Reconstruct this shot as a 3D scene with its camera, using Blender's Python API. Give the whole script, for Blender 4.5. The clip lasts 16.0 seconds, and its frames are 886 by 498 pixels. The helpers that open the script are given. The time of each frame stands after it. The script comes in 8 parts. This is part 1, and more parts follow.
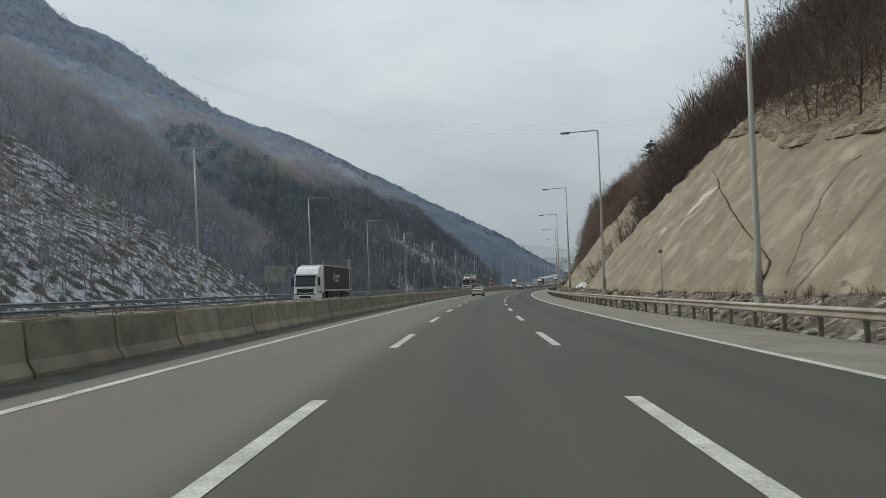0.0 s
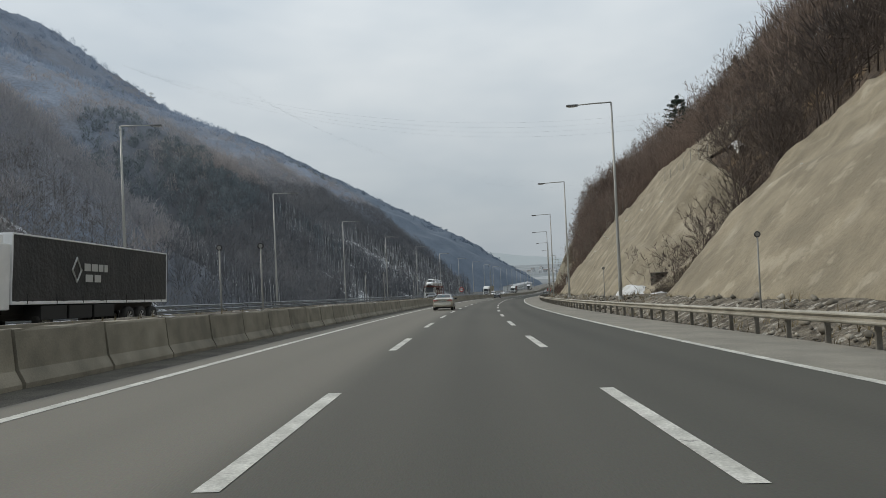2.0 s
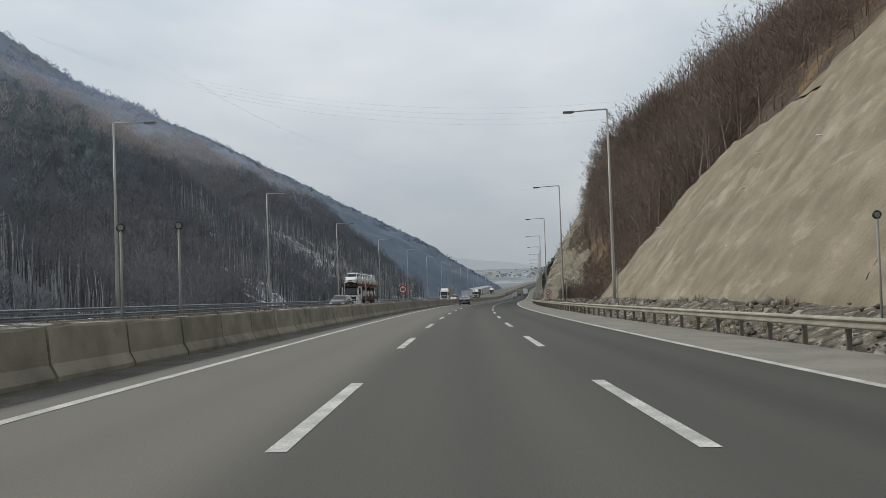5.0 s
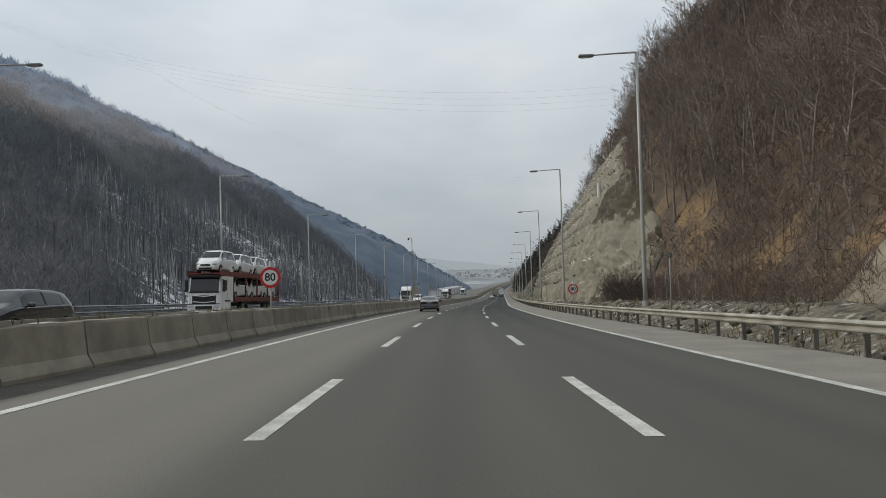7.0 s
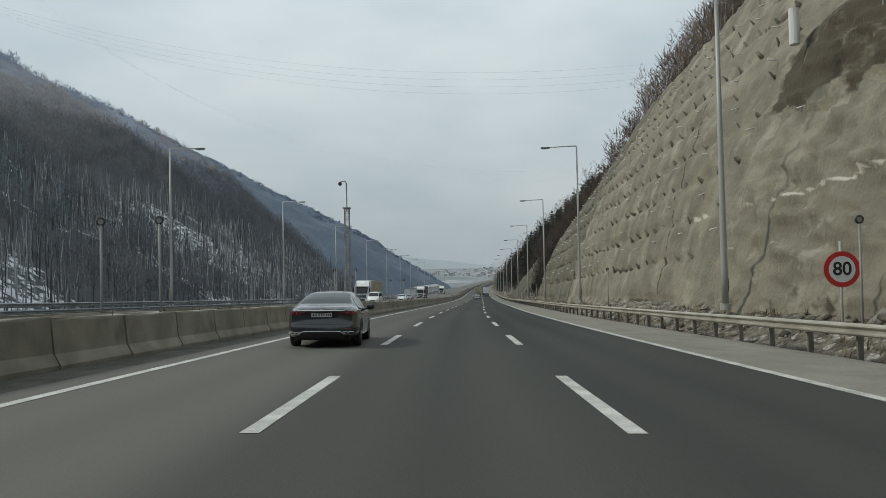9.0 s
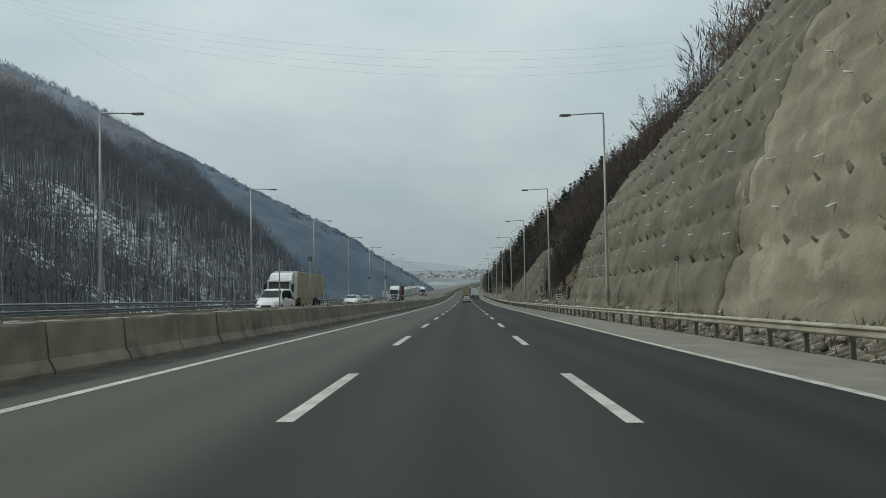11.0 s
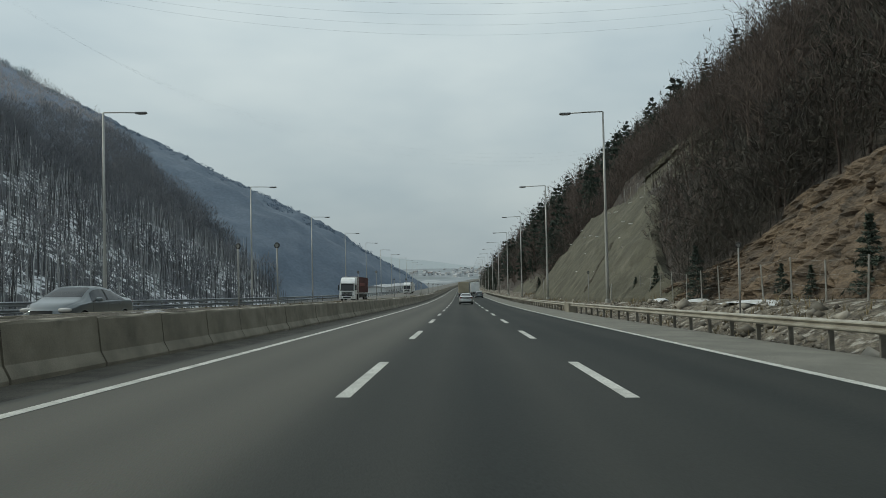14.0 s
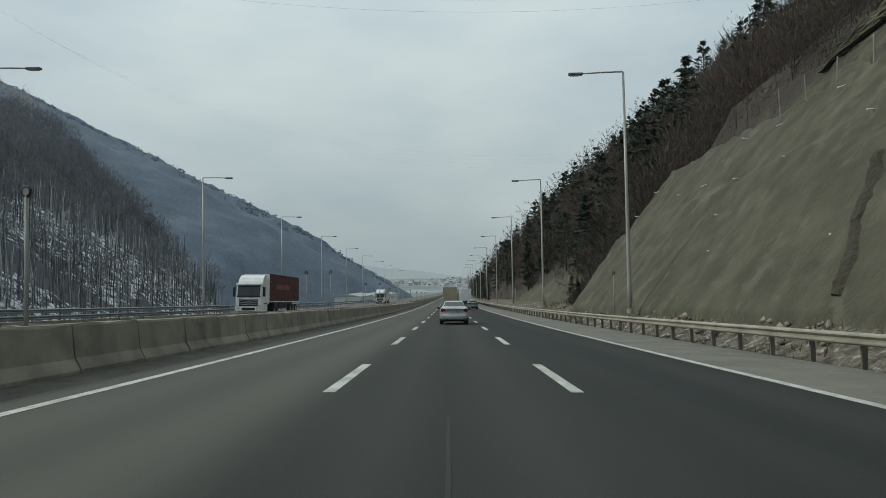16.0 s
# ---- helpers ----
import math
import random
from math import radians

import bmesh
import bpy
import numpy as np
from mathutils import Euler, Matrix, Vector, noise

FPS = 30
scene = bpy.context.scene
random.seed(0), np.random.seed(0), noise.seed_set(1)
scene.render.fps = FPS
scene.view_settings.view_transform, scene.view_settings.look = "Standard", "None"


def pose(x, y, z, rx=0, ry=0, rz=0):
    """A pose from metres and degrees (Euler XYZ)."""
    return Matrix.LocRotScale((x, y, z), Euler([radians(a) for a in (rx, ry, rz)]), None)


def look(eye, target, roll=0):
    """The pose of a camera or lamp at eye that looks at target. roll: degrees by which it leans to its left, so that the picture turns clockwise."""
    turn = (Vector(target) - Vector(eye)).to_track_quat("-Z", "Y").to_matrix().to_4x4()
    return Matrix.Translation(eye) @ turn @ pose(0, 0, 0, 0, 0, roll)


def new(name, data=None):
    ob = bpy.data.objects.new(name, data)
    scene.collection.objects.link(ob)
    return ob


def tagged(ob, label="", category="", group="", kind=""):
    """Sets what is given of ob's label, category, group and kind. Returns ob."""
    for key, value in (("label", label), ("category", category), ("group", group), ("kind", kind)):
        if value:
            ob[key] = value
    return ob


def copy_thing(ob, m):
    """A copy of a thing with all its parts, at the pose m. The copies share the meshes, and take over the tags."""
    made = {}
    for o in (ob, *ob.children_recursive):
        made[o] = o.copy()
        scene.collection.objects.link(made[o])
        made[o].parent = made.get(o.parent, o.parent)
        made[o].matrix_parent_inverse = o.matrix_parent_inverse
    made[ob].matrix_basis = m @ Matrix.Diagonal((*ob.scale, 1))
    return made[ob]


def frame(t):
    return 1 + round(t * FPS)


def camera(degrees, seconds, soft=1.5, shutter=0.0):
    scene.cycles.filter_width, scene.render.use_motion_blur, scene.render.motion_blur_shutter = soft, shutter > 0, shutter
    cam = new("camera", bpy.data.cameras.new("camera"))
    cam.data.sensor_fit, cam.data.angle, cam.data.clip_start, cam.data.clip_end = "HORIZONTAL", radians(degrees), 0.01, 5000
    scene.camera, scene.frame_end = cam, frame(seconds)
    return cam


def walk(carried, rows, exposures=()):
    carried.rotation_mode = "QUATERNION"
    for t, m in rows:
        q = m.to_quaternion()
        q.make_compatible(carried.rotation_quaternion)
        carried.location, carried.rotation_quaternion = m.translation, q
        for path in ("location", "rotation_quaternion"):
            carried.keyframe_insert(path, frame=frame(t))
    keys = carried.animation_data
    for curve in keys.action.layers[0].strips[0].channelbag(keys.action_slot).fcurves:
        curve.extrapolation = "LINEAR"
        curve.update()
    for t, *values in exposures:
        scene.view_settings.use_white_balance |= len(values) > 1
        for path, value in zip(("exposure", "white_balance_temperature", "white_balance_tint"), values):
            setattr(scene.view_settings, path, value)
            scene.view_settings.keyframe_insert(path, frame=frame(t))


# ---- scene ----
cam = camera(65.54, 16.0, soft=0.85)
PATH = [
    (0.0, -0.074, -9.167, 1.737, 90.570, 2.355, 1.028),
    (0.5, 0.139, 2.402, 1.151, 90.658, 2.419, 0.738),
    (1.0, 0.483, 14.101, 0.561, 90.816, 2.520, 0.285),
    (1.5, 0.935, 25.785, -0.023, 90.926, 2.593, -0.546),
    (2.0, 1.456, 37.562, -0.606, 91.166, 2.530, -1.752),
    (2.5, 2.091, 49.271, -1.183, 91.331, 2.411, -2.848),
    (3.0, 2.761, 61.030, -1.758, 91.310, 2.270, -3.489),
    (3.5, 3.594, 72.785, -2.331, 91.325, 2.245, -3.973),
    (4.0, 4.564, 84.550, -2.903, 91.365, 2.214, -4.393),
    (4.5, 5.689, 96.331, -3.473, 91.397, 2.130, -4.896),
    (5.0, 6.956, 108.121, -4.039, 91.419, 2.017, -5.466),
    (5.5, 8.358, 119.912, -4.602, 91.430, 1.900, -6.085),
    (6.0, 9.879, 131.697, -5.162, 91.431, 1.803, -6.737),
    (6.5, 11.508, 143.472, -5.720, 91.421, 1.750, -7.404),
    (7.0, 13.243, 155.228, -6.276, 91.399, 1.765, -8.069),
    (7.5, 15.068, 167.060, -6.835, 91.413, 1.725, -8.467),
    (8.0, 16.988, 178.897, -7.397, 91.359, 1.648, -8.771),
    (8.5, 18.949, 190.650, -7.956, 91.294, 1.438, -9.409),
    (9.0, 21.099, 202.368, -8.519, 91.296, 1.229, -9.833),
    (9.5, 23.293, 213.958, -9.079, 91.333, 1.089, -10.281),
    (10.0, 25.554, 225.565, -9.643, 91.383, 1.019, -10.636),
    (10.5, 27.894, 237.165, -10.212, 91.435, 1.001, -10.913),
    (11.0, 30.309, 248.740, -10.781, 91.479, 1.019, -11.126),
    (11.5, 32.788, 260.274, -11.343, 91.504, 1.055, -11.289),
    (12.0, 35.328, 271.745, -11.897, 91.499, 1.091, -11.417),
    (12.5, 37.914, 283.138, -12.443, 91.454, 1.110, -11.524),
    (13.0, 40.522, 294.662, -12.992, 91.476, 1.110, -11.578),
    (13.5, 43.142, 306.088, -13.533, 91.467, 1.155, -11.574),
    (14.0, 45.783, 317.492, -14.070, 91.360, 1.230, -11.463),
    (14.5, 48.425, 328.795, -14.598, 91.357, 1.275, -11.615),
    (15.0, 51.114, 340.211, -15.127, 91.594, 1.267, -11.949),
    (15.5, 53.819, 351.604, -15.650, 92.100, 1.186, -12.368),
    (16.0, 56.474, 362.822, -16.157, 92.203, 1.122, -12.510),
]
walk(cam, [(t, pose(x, y, z, a, b, c)) for t, x, y, z, a, b, c in PATH],
     exposures=[(0.0, 0.05, 6480, 6), (4.0, 0.12, 6520, 9), (8.0, 0.1, 6500, 8), (9.0, 0.05, 6400, 3), (12.0, -0.05, 6350, -1), (16.0, -0.05, 6350, -1)])

# ---- light: hazy winter sun from the valley's left side, under a thin bright overcast ----
SUN_AZ, SUN_EL = 285.0, 36.0          # degrees clockwise from +y, and above the horizon
world = bpy.data.worlds.new("hazy_sky")
scene.world = world
world.use_nodes = True
wt = world.node_tree
wt.nodes.clear()
sky = wt.nodes.new("ShaderNodeTexSky")
sky.sky_type, sky.sun_disc = "NISHITA", False
sky.sun_elevation, sky.sun_rotation = radians(SUN_EL), radians(SUN_AZ)
sky.air_density, sky.dust_density, sky.ozone_density = 1.0, 4.0, 1.0
w_out, w_bg = wt.nodes.new("ShaderNodeOutputWorld"), wt.nodes.new("ShaderNodeBackground")
w_bg.inputs["Strength"].default_value = 0.1
w_tc = wt.nodes.new("ShaderNodeTexCoord")
w_map = wt.nodes.new("ShaderNodeMapping")
w_map.inputs["Scale"].default_value = (1.0, 1.0, 2.6)
w_cloud = wt.nodes.new("ShaderNodeTexNoise")
w_cloud.inputs["Scale"].default_value, w_cloud.inputs["Detail"].default_value, w_cloud.inputs["Roughness"].default_value = 2.3, 4.0, 0.5
w_ramp = wt.nodes.new("ShaderNodeValToRGB")
w_ramp.color_ramp.elements[0].position, w_ramp.color_ramp.elements[0].color = 0.36, (5.35, 5.95, 6.55, 1)
w_ramp.color_ramp.elements[1].position, w_ramp.color_ramp.elements[1].color = 0.66, (7.2, 7.55, 7.85, 1)
w_mix = wt.nodes.new("ShaderNodeMixRGB")
w_mix.inputs["Fac"].default_value = 0.88
wt.links.new(w_tc.outputs["Generated"], w_map.inputs["Vector"])
wt.links.new(w_map.outputs["Vector"], w_cloud.inputs["Vector"])
wt.links.new(w_cloud.outputs["Fac"], w_ramp.inputs["Fac"])
wt.links.new(sky.outputs["Color"], w_mix.inputs["Color1"])
wt.links.new(w_ramp.outputs["Color"], w_mix.inputs["Color2"])
w_sep = wt.nodes.new("ShaderNodeSeparateXYZ")
w_grad = wt.nodes.new("ShaderNodeMapRange")
w_grad.inputs["From Min"].default_value, w_grad.inputs["From Max"].default_value = 0.0, 0.38
w_grad.inputs["To Min"].default_value, w_grad.inputs["To Max"].default_value = 0.72, 1.06
w_haze = wt.nodes.new("ShaderNodeMixRGB")
w_haze.blend_type = "MULTIPLY"
w_haze.inputs["Fac"].default_value = 1.0
wt.links.new(w_tc.outputs["Generated"], w_sep.inputs["Vector"])
wt.links.new(w_sep.outputs["Z"], w_grad.inputs["Value"])
wt.links.new(w_mix.outputs["Color"], w_haze.inputs["Color1"])
wt.links.new(w_grad.outputs["Result"], w_haze.inputs["Color2"])
wt.links.new(w_haze.outputs["Color"], w_bg.inputs["Color"])
wt.links.new(w_bg.outputs["Background"], w_out.inputs["Surface"])

sun_data = bpy.data.lights.new("sun", "SUN")
sun_data.energy, sun_data.angle, sun_data.color = 1.5, radians(6), (1.0, 0.93, 0.82)
sun = new("sun", sun_data)
sun_dir = Vector((math.sin(radians(SUN_AZ)) * math.cos(radians(SUN_EL)), math.cos(radians(SUN_AZ)) * math.cos(radians(SUN_EL)), math.sin(radians(SUN_EL))))
sun.matrix_world = look(sun_dir * 400, (0, 0, 0))


# ---- materials ----
def material(name, base, second=None, scale=1.0, rough=0.8, bump=0.0, bump_scale=30.0, metal=0.0, mix=(0.35, 0.65), fine=0.0, fine_scale=40.0,
             stretch=(1, 1, 1), vary=0.0, island=0.0, third=None, third_scale=0.3, third_mix=(0.5, 0.6), coat=0.0, detail=5.0):
    """Two-scale noise material in world metres: base and second colours, an optional third in large patches, fine grain and bump."""
    m = bpy.data.materials.new(name)
    m.use_nodes = True
    nt = m.node_tree
    b = nt.nodes["Principled BSDF"]
    b.inputs["Roughness"].default_value, b.inputs["Metallic"].default_value = rough, metal
    if coat:
        b.inputs["Coat Weight"].default_value, b.inputs["Coat Roughness"].default_value = coat, 0.06
    geo = nt.nodes.new("ShaderNodeNewGeometry")
    mp = nt.nodes.new("ShaderNodeMapping")
    mp.inputs["Scale"].default_value = stretch
    nt.links.new(geo.outputs["Position"], mp.inputs["Vector"])

    def noise_fac(s, lo, hi, det):
        n = nt.nodes.new("ShaderNodeTexNoise")
        n.inputs["Scale"].default_value, n.inputs["Detail"].default_value = s, det
        nt.links.new(mp.outputs["Vector"], n.inputs["Vector"])
        r = nt.nodes.new("ShaderNodeMapRange")
        r.inputs["From Min"].default_value, r.inputs["From Max"].default_value = lo, hi
        nt.links.new(n.outputs["Fac"], r.inputs["Value"])
        return n, r.outputs["Result"]

    def blend(kind, fac, c1, c2):
        x = nt.nodes.new("ShaderNodeMixRGB")
        x.blend_type = kind
        for key, v in (("Fac", fac), ("Color1", c1), ("Color2", c2)):
            if isinstance(v, (int, float)):
                x.inputs[key].default_value = v
            elif isinstance(v, tuple):
                x.inputs[key].default_value = (*v, 1)
            else:
                nt.links.new(v, x.inputs[key])
        return x.outputs["Color"]

    second = second or tuple(c * 0.8 for c in base)
    col = blend("MIX", noise_fac(scale, *mix, detail)[1], base, second)
    if third:
        col = blend("MIX", noise_fac(third_scale, *third_mix, 6.0)[1], col, third)
    if fine:
        _, f1 = noise_fac(fine_scale, 0.3, 0.7, 2.0)
        g = nt.nodes.new("ShaderNodeMapRange")
        g.inputs["To Min"].default_value, g.inputs["To Max"].default_value = 1 - fine, 1 + fine
        nt.links.new(f1, g.inputs["Value"])
        col = blend("MULTIPLY", 1.0, col, g.outputs["Result"])
    for amount, node_kind, out in ((vary, "ShaderNodeObjectInfo", "Random"), (island, "ShaderNodeNewGeometry", "Random Per Island")):
        if amount:
            oi = nt.nodes.new(node_kind)
            g = nt.nodes.new("ShaderNodeMapRange")
            g.inputs["To Min"].default_value, g.inputs["To Max"].default_value = 1 - amount, 1 + amount
            nt.links.new(oi.outputs[out], g.inputs["Value"])
            col = blend("MULTIPLY", 1.0, col, g.outputs["Result"])
    nt.links.new(col, b.inputs["Base Color"])
    if bump:
        n, _ = noise_fac(bump_scale, 0, 1, 6.0)
        bp = nt.nodes.new("ShaderNodeBump")
        bp.inputs["Strength"].default_value, bp.inputs["Distance"].default_value = min(1.0, bump), 0.02 if bump_scale > 8 else 0.25
        nt.links.new(n.outputs["Fac"], bp.inputs["Height"])
        nt.links.new(bp.outputs["Normal"], b.inputs["Normal"])
    return m


def plain(name, base, rough=0.5, metal=0.0, coat=0.0, emit=0.0, trans=0.0):
    m = bpy.data.materials.new(name)
    m.use_nodes = True
    b = m.node_tree.nodes["Principled BSDF"]
    b.inputs["Base Color"].default_value, b.inputs["Roughness"].default_value, b.inputs["Metallic"].default_value = (*base, 1), rough, metal
    b.inputs["Coat Weight"].default_value, b.inputs["Transmission Weight"].default_value = coat, trans
    if emit:
        b.inputs["Emission Color"].default_value, b.inputs["Emission Strength"].default_value = (*base, 1), emit
    return m


ASPHALT = material("asphalt", (0.078, 0.078, 0.074), (0.094, 0.093, 0.087), 0.35, 0.86, 0.5, 60, fine=0.22, fine_scale=55, stretch=(1, 0.25, 1), third=(0.085, 0.083, 0.076), third_scale=0.06, third_mix=(0.52, 0.7))
ASPHALT_OLD = material("asphalt_worn", (0.122, 0.117, 0.104), (0.150, 0.143, 0.126), 0.3, 0.88, 0.5, 60, fine=0.22, fine_scale=55, stretch=(1, 0.2, 1))
SHOULDER = material("dusty_shoulder", (0.265, 0.250, 0.214), (0.20, 0.191, 0.167), 0.8, 0.92, 0.5, 40, fine=0.25, fine_scale=45)
SHOULDER_GREY = material("worn_shoulder", (0.205, 0.200, 0.172), (0.155, 0.151, 0.132), 0.8, 0.92, 0.5, 40, fine=0.25, fine_scale=45)
PAINT = material("road_paint", (0.62, 0.62, 0.58), (0.40, 0.40, 0.37), 2.2, 0.7, 0.3, 60, fine=0.2, fine_scale=30, third=(0.20, 0.2, 0.19), third_scale=7, third_mix=(0.66, 0.74))
CONCRETE = material("barrier_concrete", (0.305, 0.280, 0.224), (0.205, 0.190, 0.152), 1.3, 0.92, 0.25, 25, fine=0.09, vary=0.14, third=(0.115, 0.105, 0.084), third_scale=0.9, third_mix=(0.60, 0.77))


def sprayed(name, base, second, pale, bump=0.35):
    """Sprayed concrete: mottled in metres, vertical run-off streaks, pale lime crust and soil where the skin's values say so."""
    m = material(name, base, second, 0.55, 0.95, bump, 5.0, mix=(0.38, 0.60), fine=0.09, fine_scale=14, third=pale, third_scale=0.35, third_mix=(0.56, 0.72), stretch=(1, 1, 0.7), detail=9.0)
    nt = m.node_tree
    b = nt.nodes["Principled BSDF"]
    col = b.inputs["Base Color"].links[0].from_socket
    geo = nt.nodes.new("ShaderNodeNewGeometry")

    def layer(col, colour, scale, stretch, lo, hi, attribute=None, amount=1.0, mode="MIX"):
        mp, n, r, x = (nt.nodes.new("ShaderNode" + k) for k in ("Mapping", "TexNoise", "MapRange", "MixRGB"))
        mp.inputs["Scale"].default_value = stretch
        n.inputs["Scale"].default_value, n.inputs["Detail"].default_value, n.inputs["Roughness"].default_value = scale, 8.0, 0.62
        r.inputs["From Min"].default_value, r.inputs["From Max"].default_value, r.inputs["To Max"].default_value = lo, hi, amount
        nt.links.new(geo.outputs["Position"], mp.inputs["Vector"])
        nt.links.new(mp.outputs["Vector"], n.inputs["Vector"])
        value = n.outputs["Fac"]
        if attribute:
            a, add = nt.nodes.new("ShaderNodeAttribute"), nt.nodes.new("ShaderNodeMath")
            a.attribute_name, add.operation = attribute, "ADD"
            nt.links.new(value, add.inputs[0])
            nt.links.new(a.outputs["Fac"], add.inputs[1])
            value = add.outputs["Value"]
        nt.links.new(value, r.inputs["Value"])
        nt.links.new(r.outputs["Result"], x.inputs["Fac"])
        nt.links.new(col, x.inputs["Color1"])
        x.inputs["Color2"].default_value = (*colour, 1)
        x.blend_type = mode
        return x.outputs["Color"]

    col = layer(col, tuple(c * 0.52 for c in base), 0.9, (1, 1, 0.3), 0.54, 0.74, None, 0.26)
    col = layer(col, tuple(min(0.6, c * 1.45) for c in pale), 1.3, (1, 1, 0.25), 0.60, 0.74, None, 0.25)
    col = layer(col, tuple(c * 0.66 for c in base), 0.28, (1, 1, 1.3), 0.50, 0.58, None, 0.45)
    col = layer(col, tuple(min(0.6, c * 1.2) for c in pale), 0.42, (1, 1, 1.2), 0.58, 0.63, None, 0.4)
    col = layer(col, (0.075, 0.062, 0.042), 0.8, (1, 1, 1.6), 0.95, 1.12, "soil")
    col = layer(col, (0.52, 0.49, 0.42), 1.6, (1, 1, 0.6), 0.98, 1.2, "lime")
    nt.links.new(col, b.inputs["Base Color"])
    return m


SHOTCRETE = sprayed("shotcrete", (0.30, 0.262, 0.192), (0.215, 0.188, 0.138), (0.38, 0.34, 0.265))
# The dark and dull copies stand in for sun lost further along.
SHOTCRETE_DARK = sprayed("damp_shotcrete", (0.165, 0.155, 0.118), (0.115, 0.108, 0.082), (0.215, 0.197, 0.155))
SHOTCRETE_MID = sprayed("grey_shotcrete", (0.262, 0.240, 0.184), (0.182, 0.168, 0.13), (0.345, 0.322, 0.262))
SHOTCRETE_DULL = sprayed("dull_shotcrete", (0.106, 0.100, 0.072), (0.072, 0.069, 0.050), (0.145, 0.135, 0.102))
STEEL = material("galvanised_steel", (0.42, 0.42, 0.40), (0.30, 0.29, 0.26), 1.5, 0.55, 0.2, 30, metal=0.35, fine=0.12)
RAIL = material("weathered_rail_steel", (0.45, 0.43, 0.375), (0.30, 0.28, 0.235), 1.2, 0.65, 0.2, 30, metal=0.2, fine=0.15)
RAIL_BLUE = material("bluish_galvanised_rail", (0.34, 0.365, 0.39), (0.23, 0.245, 0.26), 1.2, 0.6, 0.2, 30, metal=0.25, fine=0.12)
LAMP_GREY = plain("lamp_post_grey", (0.42, 0.42, 0.40), 0.55, 0.3)
DARK_METAL = plain("dark_metal", (0.05, 0.05, 0.05), 0.6, 0.3)
RUBBLE = material("verge_rubble", (0.190, 0.168, 0.132), (0.080, 0.069, 0.054), 2.4, 0.95, 1.0, 6, mix=(0.42, 0.60), fine=0.4, fine_scale=14, third=(0.38, 0.36, 0.315), third_scale=2.2, third_mix=(0.56, 0.64), detail=8.0)
LITTER = material("leaf_litter", (0.140, 0.104, 0.074), (0.080, 0.063, 0.050), 0.7, 0.95, 1.0, 3, fine=0.35, fine_scale=6, third=(0.255, 0.172, 0.088), third_scale=0.2, third_mix=(0.54, 0.68), detail=8.0)
# Darker copy of the litter, for weaker sun past s 326.
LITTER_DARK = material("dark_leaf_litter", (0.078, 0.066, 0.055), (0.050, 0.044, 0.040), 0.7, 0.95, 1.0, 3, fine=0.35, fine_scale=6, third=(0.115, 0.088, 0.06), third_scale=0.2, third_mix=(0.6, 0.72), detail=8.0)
# Blue distance haze is part of this floor's base colour.
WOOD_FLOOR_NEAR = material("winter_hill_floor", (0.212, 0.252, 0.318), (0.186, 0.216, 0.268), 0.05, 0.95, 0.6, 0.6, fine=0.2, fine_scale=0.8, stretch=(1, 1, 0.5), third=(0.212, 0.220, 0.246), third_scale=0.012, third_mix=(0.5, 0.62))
SPUR_FLOOR = material("snowy_hill_floor", (0.115, 0.10, 0.092), (0.085, 0.078, 0.076), 0.08, 0.95, 0.8, 0.6, fine=0.3, fine_scale=0.8, third=(0.62, 0.64, 0.67), third_scale=0.45, third_mix=(0.45, 0.54), stretch=(1, 1, 0.7))
# Distance haze is mixed into the far mountain's blue-grey base colour.
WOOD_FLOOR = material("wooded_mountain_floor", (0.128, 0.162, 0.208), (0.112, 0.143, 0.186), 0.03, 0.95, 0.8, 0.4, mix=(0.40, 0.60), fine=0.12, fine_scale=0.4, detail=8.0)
SNOW = material("old_snow", (0.72, 0.74, 0.77), (0.50, 0.50, 0.49), 0.9, 0.7, 0.6, 5, fine=0.1)
BARK = material("bare_bark", (0.32, 0.285, 0.25), (0.20, 0.175, 0.15), 3, 0.95, fine=0.2, vary=0.25)
TWIGS = material("bare_twigs", (0.300, 0.238, 0.200), (0.190, 0.150, 0.128), 0.08, 0.95, vary=0.2, island=0.4)
# Haze is put into the left twigs' colours, bluest high up, darkest low.
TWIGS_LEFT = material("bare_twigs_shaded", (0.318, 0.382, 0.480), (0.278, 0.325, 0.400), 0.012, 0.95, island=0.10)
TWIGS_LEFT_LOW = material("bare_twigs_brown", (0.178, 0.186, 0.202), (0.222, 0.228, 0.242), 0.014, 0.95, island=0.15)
# pale stems imitate snow seen in gaps between the trunks
SNOW_GAP = material("snow_dusted_trunks", (0.50, 0.51, 0.52), (0.32, 0.325, 0.33), 0.2, 0.9, island=0.35)
TRUNK_DARK = material("dark_far_trunks", (0.085, 0.088, 0.092), (0.12, 0.12, 0.122), 0.2, 0.95, island=0.25)
TWIGS_SPUR = material("bare_twigs_spur", (0.235, 0.222, 0.212), (0.175, 0.166, 0.160), 0.3, 0.95, island=0.3)
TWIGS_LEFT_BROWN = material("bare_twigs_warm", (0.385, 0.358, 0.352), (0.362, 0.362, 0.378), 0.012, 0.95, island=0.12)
# Far twigs and left evergreens are paled and blued for distance haze.
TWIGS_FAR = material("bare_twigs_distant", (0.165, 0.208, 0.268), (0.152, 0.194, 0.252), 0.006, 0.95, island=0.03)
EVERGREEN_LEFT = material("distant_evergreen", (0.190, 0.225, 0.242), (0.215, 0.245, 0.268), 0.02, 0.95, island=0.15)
NEEDLES = material("pine_needles", (0.058, 0.078, 0.060), (0.042, 0.058, 0.048), 0.6, 0.9, island=0.3)
